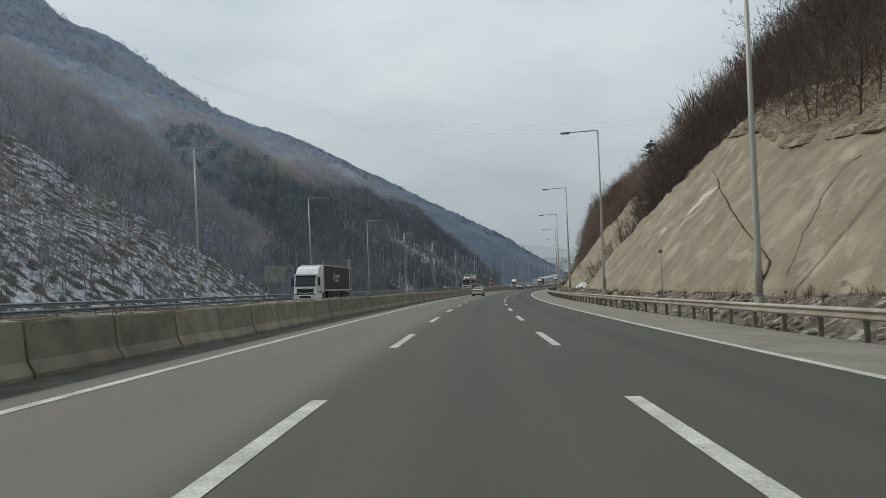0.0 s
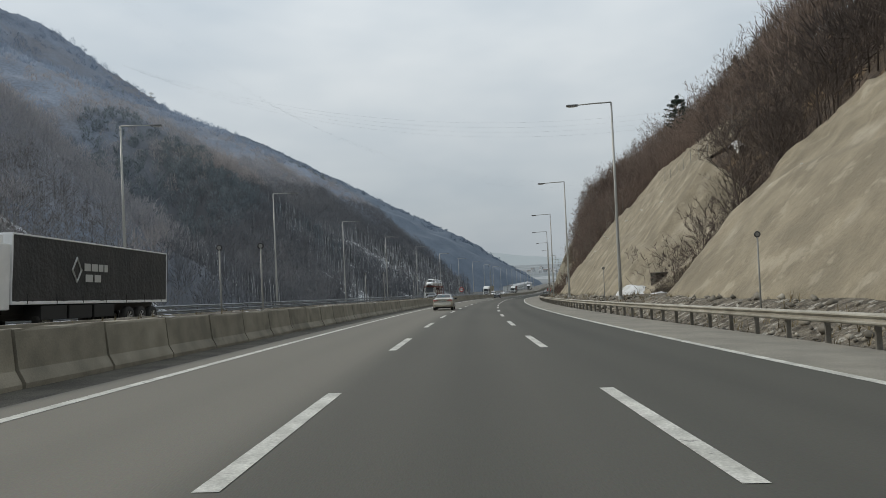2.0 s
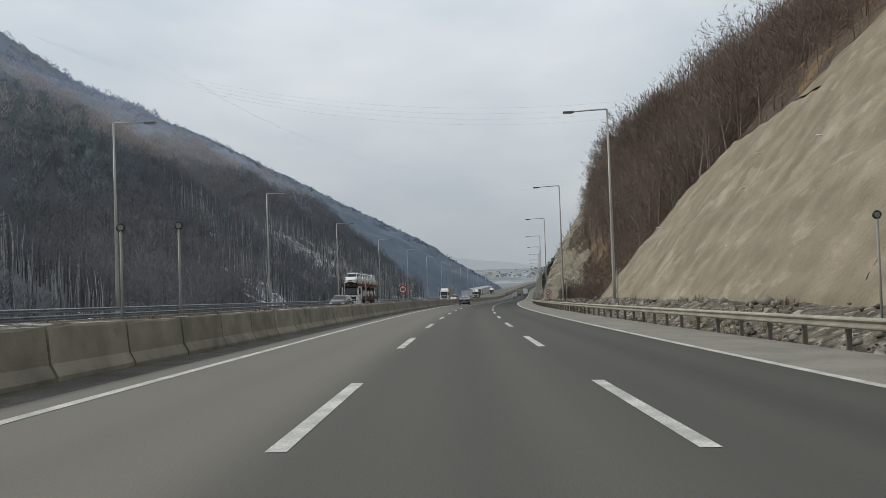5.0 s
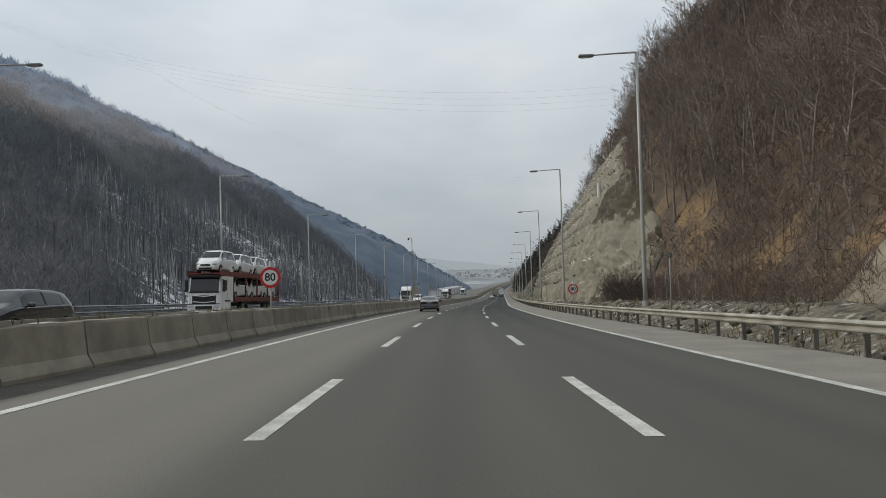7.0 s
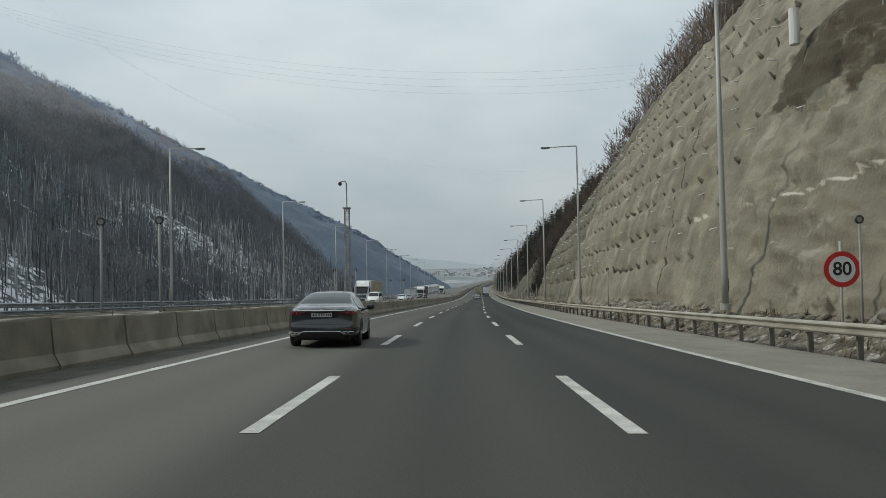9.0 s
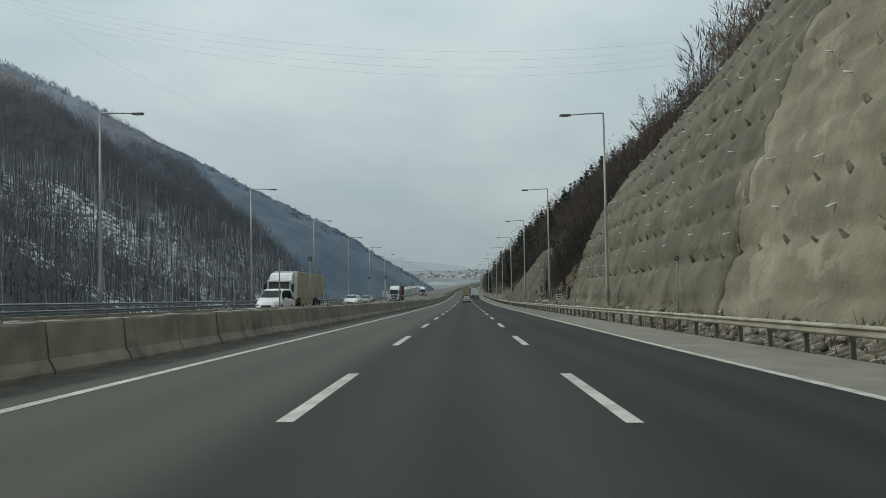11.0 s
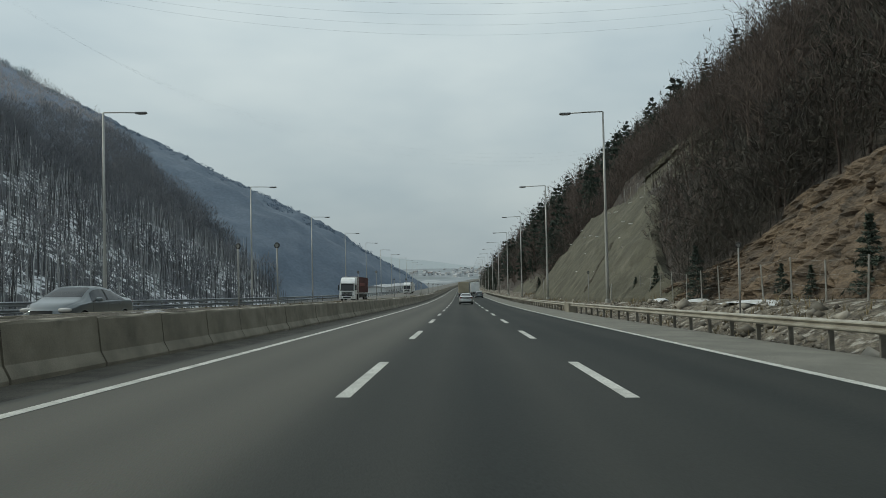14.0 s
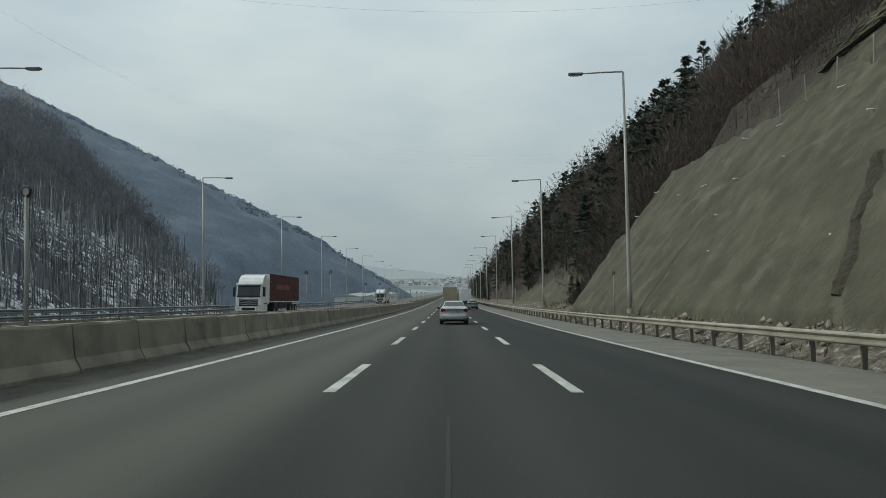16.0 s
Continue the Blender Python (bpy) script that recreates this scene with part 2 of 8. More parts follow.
EVERGREEN = material("dark_brush", (0.068, 0.064, 0.053), (0.050, 0.046, 0.040), 0.3, 0.95, island=0.3)
# Darker copy of the twigs, in place of weaker sun and shadow.
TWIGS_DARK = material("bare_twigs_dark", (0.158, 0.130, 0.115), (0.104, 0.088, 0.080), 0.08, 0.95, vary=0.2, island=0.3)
ROCK = material("ochre_rock", (0.148, 0.109, 0.073), (0.080, 0.061, 0.044), 0.7, 0.95, 1.0, 2.2, fine=0.35, fine_scale=6, third=(0.060, 0.050, 0.040), third_scale=0.6, third_mix=(0.52, 0.64), stretch=(1, 1, 2.0), detail=9.0)



def sheer(m, amount):
    """Fine twigs pass light from both sides."""
    nt = m.node_tree
    b, out = nt.nodes["Principled BSDF"], nt.nodes["Material Output"]
    b.inputs["Specular IOR Level"].default_value = 0.0
    t, x = nt.nodes.new("ShaderNodeBsdfTranslucent"), nt.nodes.new("ShaderNodeMixShader")
    x.inputs["Fac"].default_value = amount
    nt.links.new(b.inputs["Base Color"].links[0].from_socket, t.inputs["Color"])
    for p, q in ((b.outputs["BSDF"], x.inputs[1]), (t.outputs["BSDF"], x.inputs[2]), (x.outputs["Shader"], out.inputs["Surface"])):
        nt.links.new(p, q)


for m_, amount_ in ((TWIGS_LEFT, 0.45), (TWIGS_LEFT_LOW, 0.45), (TWIGS_LEFT_BROWN, 0.45), (TWIGS_FAR, 0.45), (EVERGREEN_LEFT, 0.45), (TWIGS, 0.3), (TWIGS_DARK, 0.3)):
    sheer(m_, amount_)

# ---- road geometry: heading, grade and crossfall along the centre of the middle lane ----
KNOTS = list(range(-40, 561, 40))
HEADING = [0.3, -1.38, -3.02, -4.96, -6.85, -8.41, -10.22, -11.89, -13.14, -13.05, -12.93, -12.95, -12.85, -12.8, -12.75, -12.8]
GRADE = [-2.93, -2.9, -2.82, -2.78, -2.7, -2.67, -2.7, -2.77, -2.68, -2.62, -2.53, -2.3, -2.0, -1.85, -1.75, -1.65]
CANT = [1.09, 1.04, 0.96, 0.94, 0.9, 0.92, 1.04, 0.79, 0.62, 0.79, 1.02, 1.1, 1.01, 0.83, 0.61, 0.37]
K_S = np.array([-400, -160] + KNOTS + [700, 1000, 1300, 2600, 5000], float)
K_H = np.array([9.0, 4.5] + HEADING + [-13.4, -15.6, -17.5, -19.0, -19.0])
K_G = np.array([-2.9, -2.9] + GRADE + [-1.35, -0.9, -0.5, -0.25, 0.0])
K_C = np.array([1.0, 1.0] + CANT + [0.3, 0.2, 0.0, 0.0, 0.0])
R_S = np.arange(-400, 5001, 2.0)
_h, _g = np.radians(np.interp(R_S, K_S, K_H)), np.radians(np.interp(R_S, K_S, K_G))


def _integral(v):
    c = np.concatenate([[0], np.cumsum((v[1:] + v[:-1]) / 2)]) * 2.0
    return c - np.interp(0.0, R_S, c)


R_X, R_Y, R_Z = _integral(-np.sin(_h)), _integral(np.cos(_h)), _integral(np.tan(_g))


def on_road(s, u, z):
    """World places of s metres along, u metres to the right of and z metres above the road (arrays or numbers)."""
    s, u, z = np.broadcast_arrays(np.asarray(s, float), np.asarray(u, float), np.asarray(z, float))
    a, c = np.radians(np.interp(s, R_S, _h * 180 / np.pi)), np.radians(np.interp(s, K_S, K_C))
    return np.stack([np.interp(s, R_S, R_X) + u * np.cos(a), np.interp(s, R_S, R_Y) + u * np.sin(a), np.interp(s, R_S, R_Z) + z - np.clip(u, -6, 9) * np.tan(c)], -1)


def at(s, u, z=0.0, turn=0.0):
    """Pose at a place of the road, facing along it, turned left by turn degrees."""
    q = on_road(s, u, z)
    return pose(q[0], q[1], q[2], 0, 0, float(np.interp(s, K_S, K_H)) + turn)


def at_slope(s, u, z=0.0, turn=0.0):
    """As at(), but pitched with the road's grade: for vehicles."""
    q, g, c = on_road(s, u, z), float(np.interp(s, K_S, K_G)), float(np.interp(s, K_S, K_C))
    return pose(q[0], q[1], q[2], 0, 0, float(np.interp(s, K_S, K_H)) + turn) @ (pose(0, 0, 0, g, c, 0) if abs(turn) < 90 else pose(0, 0, 0, -g, -c, 0))


# ---- mesh helpers ----
def mesh_object(name, verts, faces, mat, parent=None, label="", category="", group="", kind="", smooth=False):
    me = bpy.data.meshes.new(name)
    me.from_pydata([tuple(v) for v in verts], [], [tuple(f) for f in faces])
    me.materials.append(mat)
    if smooth:
        me.polygons.foreach_set("use_smooth", [True] * len(me.polygons))
    ob = new(name, me)
    ob.parent = parent
    return tagged(ob, label, category, group, kind)


def part(name, bm, mat, parent=None, label="", smooth=False):
    me = bpy.data.meshes.new(name)
    bm.to_mesh(me)
    bm.free()
    me.materials.append(mat)
    if smooth:
        me.polygons.foreach_set("use_smooth", [True] * len(me.polygons))
    ob = new(name, me)
    ob.parent = parent
    return tagged(ob, label)


def share(ob, m, parent=None):
    """Another object on the same mesh."""
    o = bpy.data.objects.new(ob.name, ob.data)
    scene.collection.objects.link(o)
    o.parent = parent
    o.matrix_basis = m
    return o


def empty(name, m, label, category, group="", kind=""):
    o = new(name)
    o.matrix_basis = m
    o.empty_display_size = 0.3
    return tagged(o, label, category, group, kind)


def grid_faces(n, m, wrap=False):
    """Quads of an n x m lattice of vertices (row by row)."""
    i, j = np.meshgrid(np.arange(n - 1), np.arange(m if wrap else m - 1), indexing="ij")
    a, b = (i * m + j).ravel(), (i * m + (j + 1) % m).ravel()
    return np.stack([a, b, b + m, a + m], -1)


def sheet(name, S, U, Z, mat, **tags):
    """A sheet on lattices of s, u and z."""
    P = on_road(S, U, Z)
    return mesh_object(name, P.reshape(-1, 3), grid_faces(S.shape[0], S.shape[1]), mat, **tags)


def strip(name, s0, s1, profile, mat, step=4.0, closed=False, **tags):
    """A profile of (u, z) points swept along the road."""
    n = max(2, int(round((s1 - s0) / step)) + 1)
    s = np.linspace(s0, s1, n)
    pr = np.array(profile, float)
    S, U = np.meshgrid(s, pr[:, 0], indexing="ij")
    Z = np.meshgrid(s, pr[:, 1], indexing="ij")[1]
    P = on_road(S, U, Z)
    faces = [tuple(f) for f in grid_faces(n, len(pr), closed)]
    if closed:
        k = len(pr)
        faces += [tuple(range(k - 1, -1, -1)), tuple(range((n - 1) * k, n * k))]
    return mesh_object(name, P.reshape(-1, 3), faces, mat, **tags)


def box(bm, x0, x1, y0, y1, z0, z1, bevel=0.0):
    r = bmesh.ops.create_cube(bm, size=1.0, matrix=Matrix.LocRotScale(((x0 + x1) / 2, (y0 + y1) / 2, (z0 + z1) / 2), None, (abs(x1 - x0), abs(y1 - y0), abs(z1 - z0))))
    if bevel:
        edges = {e for v in r["verts"] for e in v.link_edges}
        bmesh.ops.bevel(bm, geom=list(edges), offset=bevel, segments=2, affect="EDGES", profile=0.6)
    return bm


def tube(bm, points, radii, sides=8, caps=True):
    """A tapered tube along points."""
    rings = []
    pts = [Vector(q) for q in points]
    for i, q in enumerate(pts):
        d = (pts[min(i + 1, len(pts) - 1)] - pts[max(i - 1, 0)]).normalized()
        ref = Vector((0, 0, 1)) if abs(d.z) < 0.9 else Vector((1, 0, 0))
        x = d.cross(ref).normalized()
        y = d.cross(x)
        rings.append([bm.verts.new(q + (x * math.cos(2 * math.pi * k / sides) + y * math.sin(2 * math.pi * k / sides)) * radii[i]) for k in range(sides)])
    for a, b in zip(rings, rings[1:]):
        for k in range(sides):
            bm.faces.new((a[k], a[(k + 1) % sides], b[(k + 1) % sides], b[k]))
    if caps:
        bm.faces.new(rings[0][::-1])
        bm.faces.new(rings[-1])
    return bm


def fbm(x, y, seed=0.0, octaves=4, rough=0.5):
    """Smooth noise on arrays: sums of rotated sines with warped phase."""
    rng = np.random.RandomState(int(seed * 1000) % 100000 + 7)
    out, amp, f, tot = np.zeros(np.broadcast(x, y).shape), 1.0, 1.0, 0.0
    for _ in range(octaves):
        for _ in range(3):
            a, ph, ph2 = rng.uniform(0, 6.283, 3)
            px = (x * math.cos(a) + y * math.sin(a)) * f
            py = (-x * math.sin(a) + y * math.cos(a)) * f
            out = out + amp * np.sin(px + ph + 1.3 * np.sin(py * 0.8 + ph2)) / 3
        tot += amp
        amp *= rough
        f *= 2.1
    return out / tot

# ---- road, markings ----
ROAD_END = 1500


def wear_sun_asphalt():
    """Asphalt toned by a value on the road's points, fresh dark binder to pale worn stone: lane wear, and sun lost
    along the road.
    """
    m = material("asphalt", (0.0205, 0.0245, 0.024), (0.026, 0.030, 0.029), 0.4, 0.86, 0.2, 60, fine=0.18, fine_scale=55, stretch=(1, 0.25, 1))
    nt = m.node_tree
    b = nt.nodes["Principled BSDF"]
    old = b.inputs["Base Color"].links[0].from_socket
    att = nt.nodes.new("ShaderNodeAttribute")
    att.attribute_name = "wear"
    geo = nt.nodes.new("ShaderNodeNewGeometry")
    grain = nt.nodes.new("ShaderNodeTexNoise")
    grain.inputs["Scale"].default_value, grain.inputs["Detail"].default_value = 45.0, 2.0
    nt.links.new(geo.outputs["Position"], grain.inputs["Vector"])
    tone = nt.nodes.new("ShaderNodeMixRGB")
    tone.inputs["Fac"].default_value = 0.35
    tone.inputs["Color1"].default_value = (0.212, 0.202, 0.176, 1)
    nt.links.new(grain.outputs["Color"], tone.inputs["Color2"])
    tone.blend_type = "MULTIPLY"
    mix = nt.nodes.new("ShaderNodeMixRGB")
    nt.links.new(att.outputs["Fac"], mix.inputs["Fac"])
    nt.links.new(old, mix.inputs["Color1"])
    nt.links.new(tone.outputs["Color"], mix.inputs["Color2"])
    nt.links.new(mix.outputs["Color"], b.inputs["Base Color"])
    b.inputs["Specular IOR Level"].default_value = 0.3
    return m


def build_road():
    s = np.concatenate([np.arange(-160, 460, 3.0), np.arange(460, ROAD_END + 1, 10.0)])
    u = np.linspace(-5.9, 5.62, 38)
    S, U = np.meshgrid(s, u, indexing="ij")
    ob = sheet("road", S, U, np.zeros(S.shape), wear_sun_asphalt(), label="grey asphalt motorway carriageway with three lanes, paler fast lane", category="road", kind="structure")
    # fade darkens all lanes past s 160, painting in the loss of sun
    fade = np.clip((S - 160) / 90, 0, 1)
    fade = fade * fade * (3 - 2 * fade)
    lane = lambda a, b, c: a + (b - a) / (1 + np.exp(-(U + 1.95) / 0.16)) + (c - b) / (1 + np.exp(-(U - 2.0) / 0.2))
    early, late = lane(1.0, 0.47, 0.38), lane(0.45, 0.10, 0.02)
    w = early * (1 - fade) + late * fade
    for centre in (-3.55, 0.1, 3.75):
        w = w + 0.05 * (np.exp(-((U - centre - 0.8) / 0.3) ** 2) + np.exp(-((U - centre + 0.8) / 0.3) ** 2)) - 0.06 * np.exp(-((U - centre) / 0.3) ** 2)
    w = w + 0.07 * fbm(S / 30, U / 0.7, 0.31, 3) + 0.05 * fbm(S / 6, U / 1.5, 0.77, 2)
    att = ob.data.attributes.new("wear", "FLOAT", "POINT")
    att.data.foreach_set("value", np.clip(w, 0, 1).ravel().astype(np.float32))


build_road()
# from s 300 on the shoulder takes a darker grey
for s0_, s1_, mt_, lb_ in ((-160, 300, SHOULDER, "dusty pale hard shoulder beside the asphalt"), (300, ROAD_END, SHOULDER_GREY, "grey hard shoulder beside the asphalt")):
    strip("road_shoulder", s0_, s1_, [(5.62, 0.0), (7, 0.0), (8.35, -0.02), (8.6, -0.12)], mt_, 4, label=lb_, category="road shoulder", kind="structure")
strip("road_gutter", -160, ROAD_END, [(-7.3, 0.02), (-6.5, 0.012), (-5.9, 0.0)], material("gutter_dirt", (0.095, 0.088, 0.072), (0.05, 0.046, 0.038), 1.5, 0.95, 0.8, 25, fine=0.3), 4, label="dirty strip along the foot of the barrier", category="road shoulder", kind="structure")
strip("opposite_road", -160, ROAD_END, [(-9.4, 0.3), (-16, 0.36), (-23.6, 0.42)], ASPHALT_OLD, 8, label="asphalt carriageway of the opposite direction", category="road", kind="structure")
road_markings = empty("lane_marking", at(0, 0), "broken and solid white road paint on the asphalt", "road marking", kind="structure")


def mark(s0, s1, u, w, name="dash"):
    n = max(2, int((s1 - s0) / 4) + 2)
    s = np.linspace(s0, s1, n)
    S, U = np.meshgrid(s, [u - w / 2, u + w / 2], indexing="ij")
    P = on_road(S, U, np.full(S.shape, 0.006))
    inv = np.array(road_markings.matrix_basis.inverted())
    P = P.reshape(-1, 3) @ inv[:3, :3].T + inv[:3, 3]
    return mesh_object(name, P, grid_faces(n, 2), PAINT, parent=road_markings)


for k in range(-2, 62):
    for u, ph in ((-1.72, -1.08), (1.93, -1.12)):
        far = ph + 12.0 * k
        mark(far - 4.72, far, u, 0.19)
mark(-120, ROAD_END, -5.2, 0.19, "edge_line")
mark(-120, ROAD_END, 5.5, 0.2, "edge_line")
# a longitudinal paving seam in the middle lane
strip("paving_seam", 371, 376, [(0.02, 0.004), (0.06, 0.004)], plain("seam_filler", (0.03, 0.03, 0.03), 0.8), 2, label="thin dark sealed seam in the asphalt", category="paving seam", kind="structure")

# ---- right hillside: cross-sections (u, z) at stations along the road ----
SEC = {
    -160: "12.2,.7 16,5.5 20,9 24,13 27,16.5 36,25 60,44 150,105",
    0: "12.2,.7 16,5.3 20,9.6 24,14 27,17 36,25.5 60,44 150,105",
    50: "12.2,.7 16,5.5 20,10.4 24,15.2 27,18 36,26 60,45 150,105",
    80: "12.3,.7 16,5.2 20,9.6 24,14 27,17 36,25.5 60,45 150,105",
    86: "13.6,.7 17,3 21,7 25,12.5 28,16.5 36,25 60,44 150,105",
    94: "13.8,.7 17,3 21,7 25,12.5 28,16.5 36,25 60,44 150,105",
    100: "12.5,.7 16,5.5 19,9.5 22,13.6 23.8,14 28,20 60,46 150,105",
    155: "12.5,.7 16,5.5 19,9.5 22,13.6 23.8,14.5 28,20 60,46 150,105",
    172: "12.5,.7 16,5.4 19,9.2 22,12.8 23.8,14.5 28,19 60,46 150,105",
    181: "13.2,.7 16,3.6 20,8 25,13.5 29,18 36,26 60,47 150,105",
    204: "13.2,.7 16,3.6 20,8.2 25,14 29,18.5 36,26 60,48 150,106",
    222: "11.6,.7 13.6,6 16.5,11.5 20,16.5 24,21 31,27.5 60,49 150,106",
    245: "11.4,.7 13.2,7 15.8,13 19.5,18.8 22.8,24.2 29,29.5 60,50 150,106",
    290: "11.4,.7 13.2,7 15.8,13 19.5,18.8 22.8,24 29,29 60,50 150,106",
    318: "11.4,.7 13.2,6.5 15.5,11 18.5,15.2 22.5,19 29,24.5 60,47 150,105",
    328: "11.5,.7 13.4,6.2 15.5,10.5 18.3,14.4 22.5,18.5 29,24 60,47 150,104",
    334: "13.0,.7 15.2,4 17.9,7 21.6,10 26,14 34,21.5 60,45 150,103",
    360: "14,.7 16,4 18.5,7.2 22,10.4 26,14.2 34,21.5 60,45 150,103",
    368: "12.5,.7 15,3.6 18,7.3 21,10.8 23.5,13 27,17 60,45 150,102",
    378: "11.6,.7 14.5,4.6 17.5,8.7 20.5,12.4 22,12.9 25.5,18 60,45 150,102",
    430: "11.5,.7 14.5,4.8 17.5,9 20.5,12.8 22.3,13.2 26,18.5 60,45 150,102",
    440: "13.7,.7 16.5,3.3 20,7.2 24,11.2 28,15.7 35,23 60,46 150,104",
    560: "13.2,.7 16,3.8 19.5,8 23,12.4 27,17.2 34,24.5 60,48 150,108",
    700: "13,.7 15.6,4 19,8.4 23,13 27,18 34,25.5 60,49 150,109",
    1000: "16,.7 19,3 23,6 27,10 31,14 38,20 60,38 150,92",
    1350: "20,.7 24,2 28,3 32,5 36,7 44,10 70,20 160,40",
}
SEC_S = np.array(sorted(SEC), float)
SEC_UZ = np.array([[[float(v) for v in q.split(",")] for q in SEC[int(k)].split()] for k in SEC_S])


def section(s):
    """The cross-sections at an array of s: u and z arrays of shape (len(s), 8)."""
    s = np.atleast_1d(s)
    U = np.stack([np.interp(s, SEC_S, SEC_UZ[:, k, 0]) for k in range(8)], -1)
    Z = np.stack([np.interp(s, SEC_S, SEC_UZ[:, k, 1]) for k in range(8)], -1)
    return U, Z


def slope_point(s, v):
    """u, z on the hillside at section parameter v (0 the toe, 7 the far ridge), and the outward normal in the section."""
    U, Z = section(s)
    i = np.clip(v.astype(int), 0, 6)
    w = v - i
    r = np.arange(len(U))
    u = U[r, i] * (1 - w) + U[r, i + 1] * w
    z = Z[r, i] * (1 - w) + Z[r, i + 1] * w
    du, dz = U[r, i + 1] - U[r, i], Z[r, i + 1] - Z[r, i]
    n = np.hypot(du, dz)
    return u, z, -dz / n, du / n


def hill_z(s, u):
    """Height of the hillside at arrays s, u."""
    U, Z = section(s)
    out = np.empty(len(U))
    for k in range(len(U)):
        out[k] = np.interp(u[k], U[k], Z[k])
    return out


sg = np.concatenate([np.arange(-160, 470, 2.0), np.arange(470, 1351, 12.0)])
vg = np.concatenate([np.linspace(0, 5, 26), np.linspace(5, 7, 18)[1:]])
S, V = np.meshgrid(sg, vg, indexing="ij")
u_, z_, nu_, nz_ = slope_point(S.ravel(), V.ravel())
bump_ = (fbm(S.ravel() / 9, V.ravel() * 1.6, 0.3, 4) * 0.9) * np.clip(V.ravel() / 2, 0.05, 1.6) * 0.7
bump_ = bump_ - 0.45
u_, z_ = u_ + nu_ * bump_, z_ + nz_ * bump_
k_ = int(np.searchsorted(sg, 326.0))
for a_, b_, mt, lb in ((0, k_ + 1, LITTER, "steep wooded hillside covered in brown leaf litter"), (k_, len(sg), LITTER_DARK, "steep wooded hillside with darkened leaf litter")):
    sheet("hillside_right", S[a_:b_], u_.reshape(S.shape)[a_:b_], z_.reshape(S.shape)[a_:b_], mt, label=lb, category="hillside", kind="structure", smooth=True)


# ---- shotcrete faces on the cut slopes ----
def skin_offset(s, z, out, rough):
    """How far the sprayed skin stands out: lumps, benches between the lifts, folds, and rock strata showing through."""
    d = out + rough * (fbm(s / 2.6, z / 2.2, 0.11, 4, 0.6) + 1.1 * fbm(s / 11, z / 9, 0.2, 2)) + 0.75 * rough * fbm(s / 0.4, z / 0.36, 0.61, 3, 0.65) + 0.2 * rough * fbm(s / 0.17, z / 0.2, 0.41, 2)
    # lifts of the tall wall, each closed by a shallow groove
    lift = ((z - 3.2 + 0.18 * np.sin(s / 9.0)) / 2.15) % 1.0
    tall = np.clip((s - 236) / 6, 0, 1) * np.clip((330 - s) / 2, 0, 1)
    d = d - tall * 0.27 * np.exp(-(np.minimum(lift, 1 - lift) * 2.15 / 0.26) ** 2) * (0.7 + 0.5 * fbm(s / 3, z, 0.13, 2)) + tall * 0.10 * lift
    # an apron that stands out below a fold, on the first wall and the last
    fold = np.interp(s, [-130, 20, 40, 55, 66, 75, 81, 99, 120, 150, 384, 400, 433], [5.5, 6.4, 6.0, 6.6, 6.8, 7.1, 5.8, 4.7, 8, 6, 6, 8.5, 7]) + 0.5 * fbm(s / 5, s * 0, 0.52, 3)
    first = np.where((s < 180) | (s > 360), 1.0, 0.0)
    d = d + first * 0.30 / (1 + np.exp(np.clip((z - fold) / 0.14, -40, 40)))
    # slanting strata above it
    strata = np.clip((z - fold - 0.4) / 1.5, 0, 1) * np.clip((84 - s) / 4, 0, 1) + np.clip((240 - s) / 8, 0, 1) * np.clip((s - 200) / 4, 0, 1) * np.clip((z - 7.6) / 1.2, 0, 1)
    slant = np.where(s < 100, z - 0.32 * s, z - 0.05 * s)
    ledge = fbm(s / 1.8, slant / 0.5, 0.83, 3, 0.65)
    d = d + strata * (np.where(s < 100, 0.22, 0.34) * np.round(2.5 * ledge) / 2.5 + 0.12 * ledge)
    broken = np.clip((240 - s) / 10, 0, 1) * np.clip((s - 200) / 4, 0, 1)
    d = d + broken * (0.20 * fbm(s / 0.28, z / 0.2, 0.37, 3, 0.65) + 0.28 * np.round(2 * fbm(s / 0.9, (z - 0.15 * s) / 0.3, 0.49, 2)) / 2)
    return d


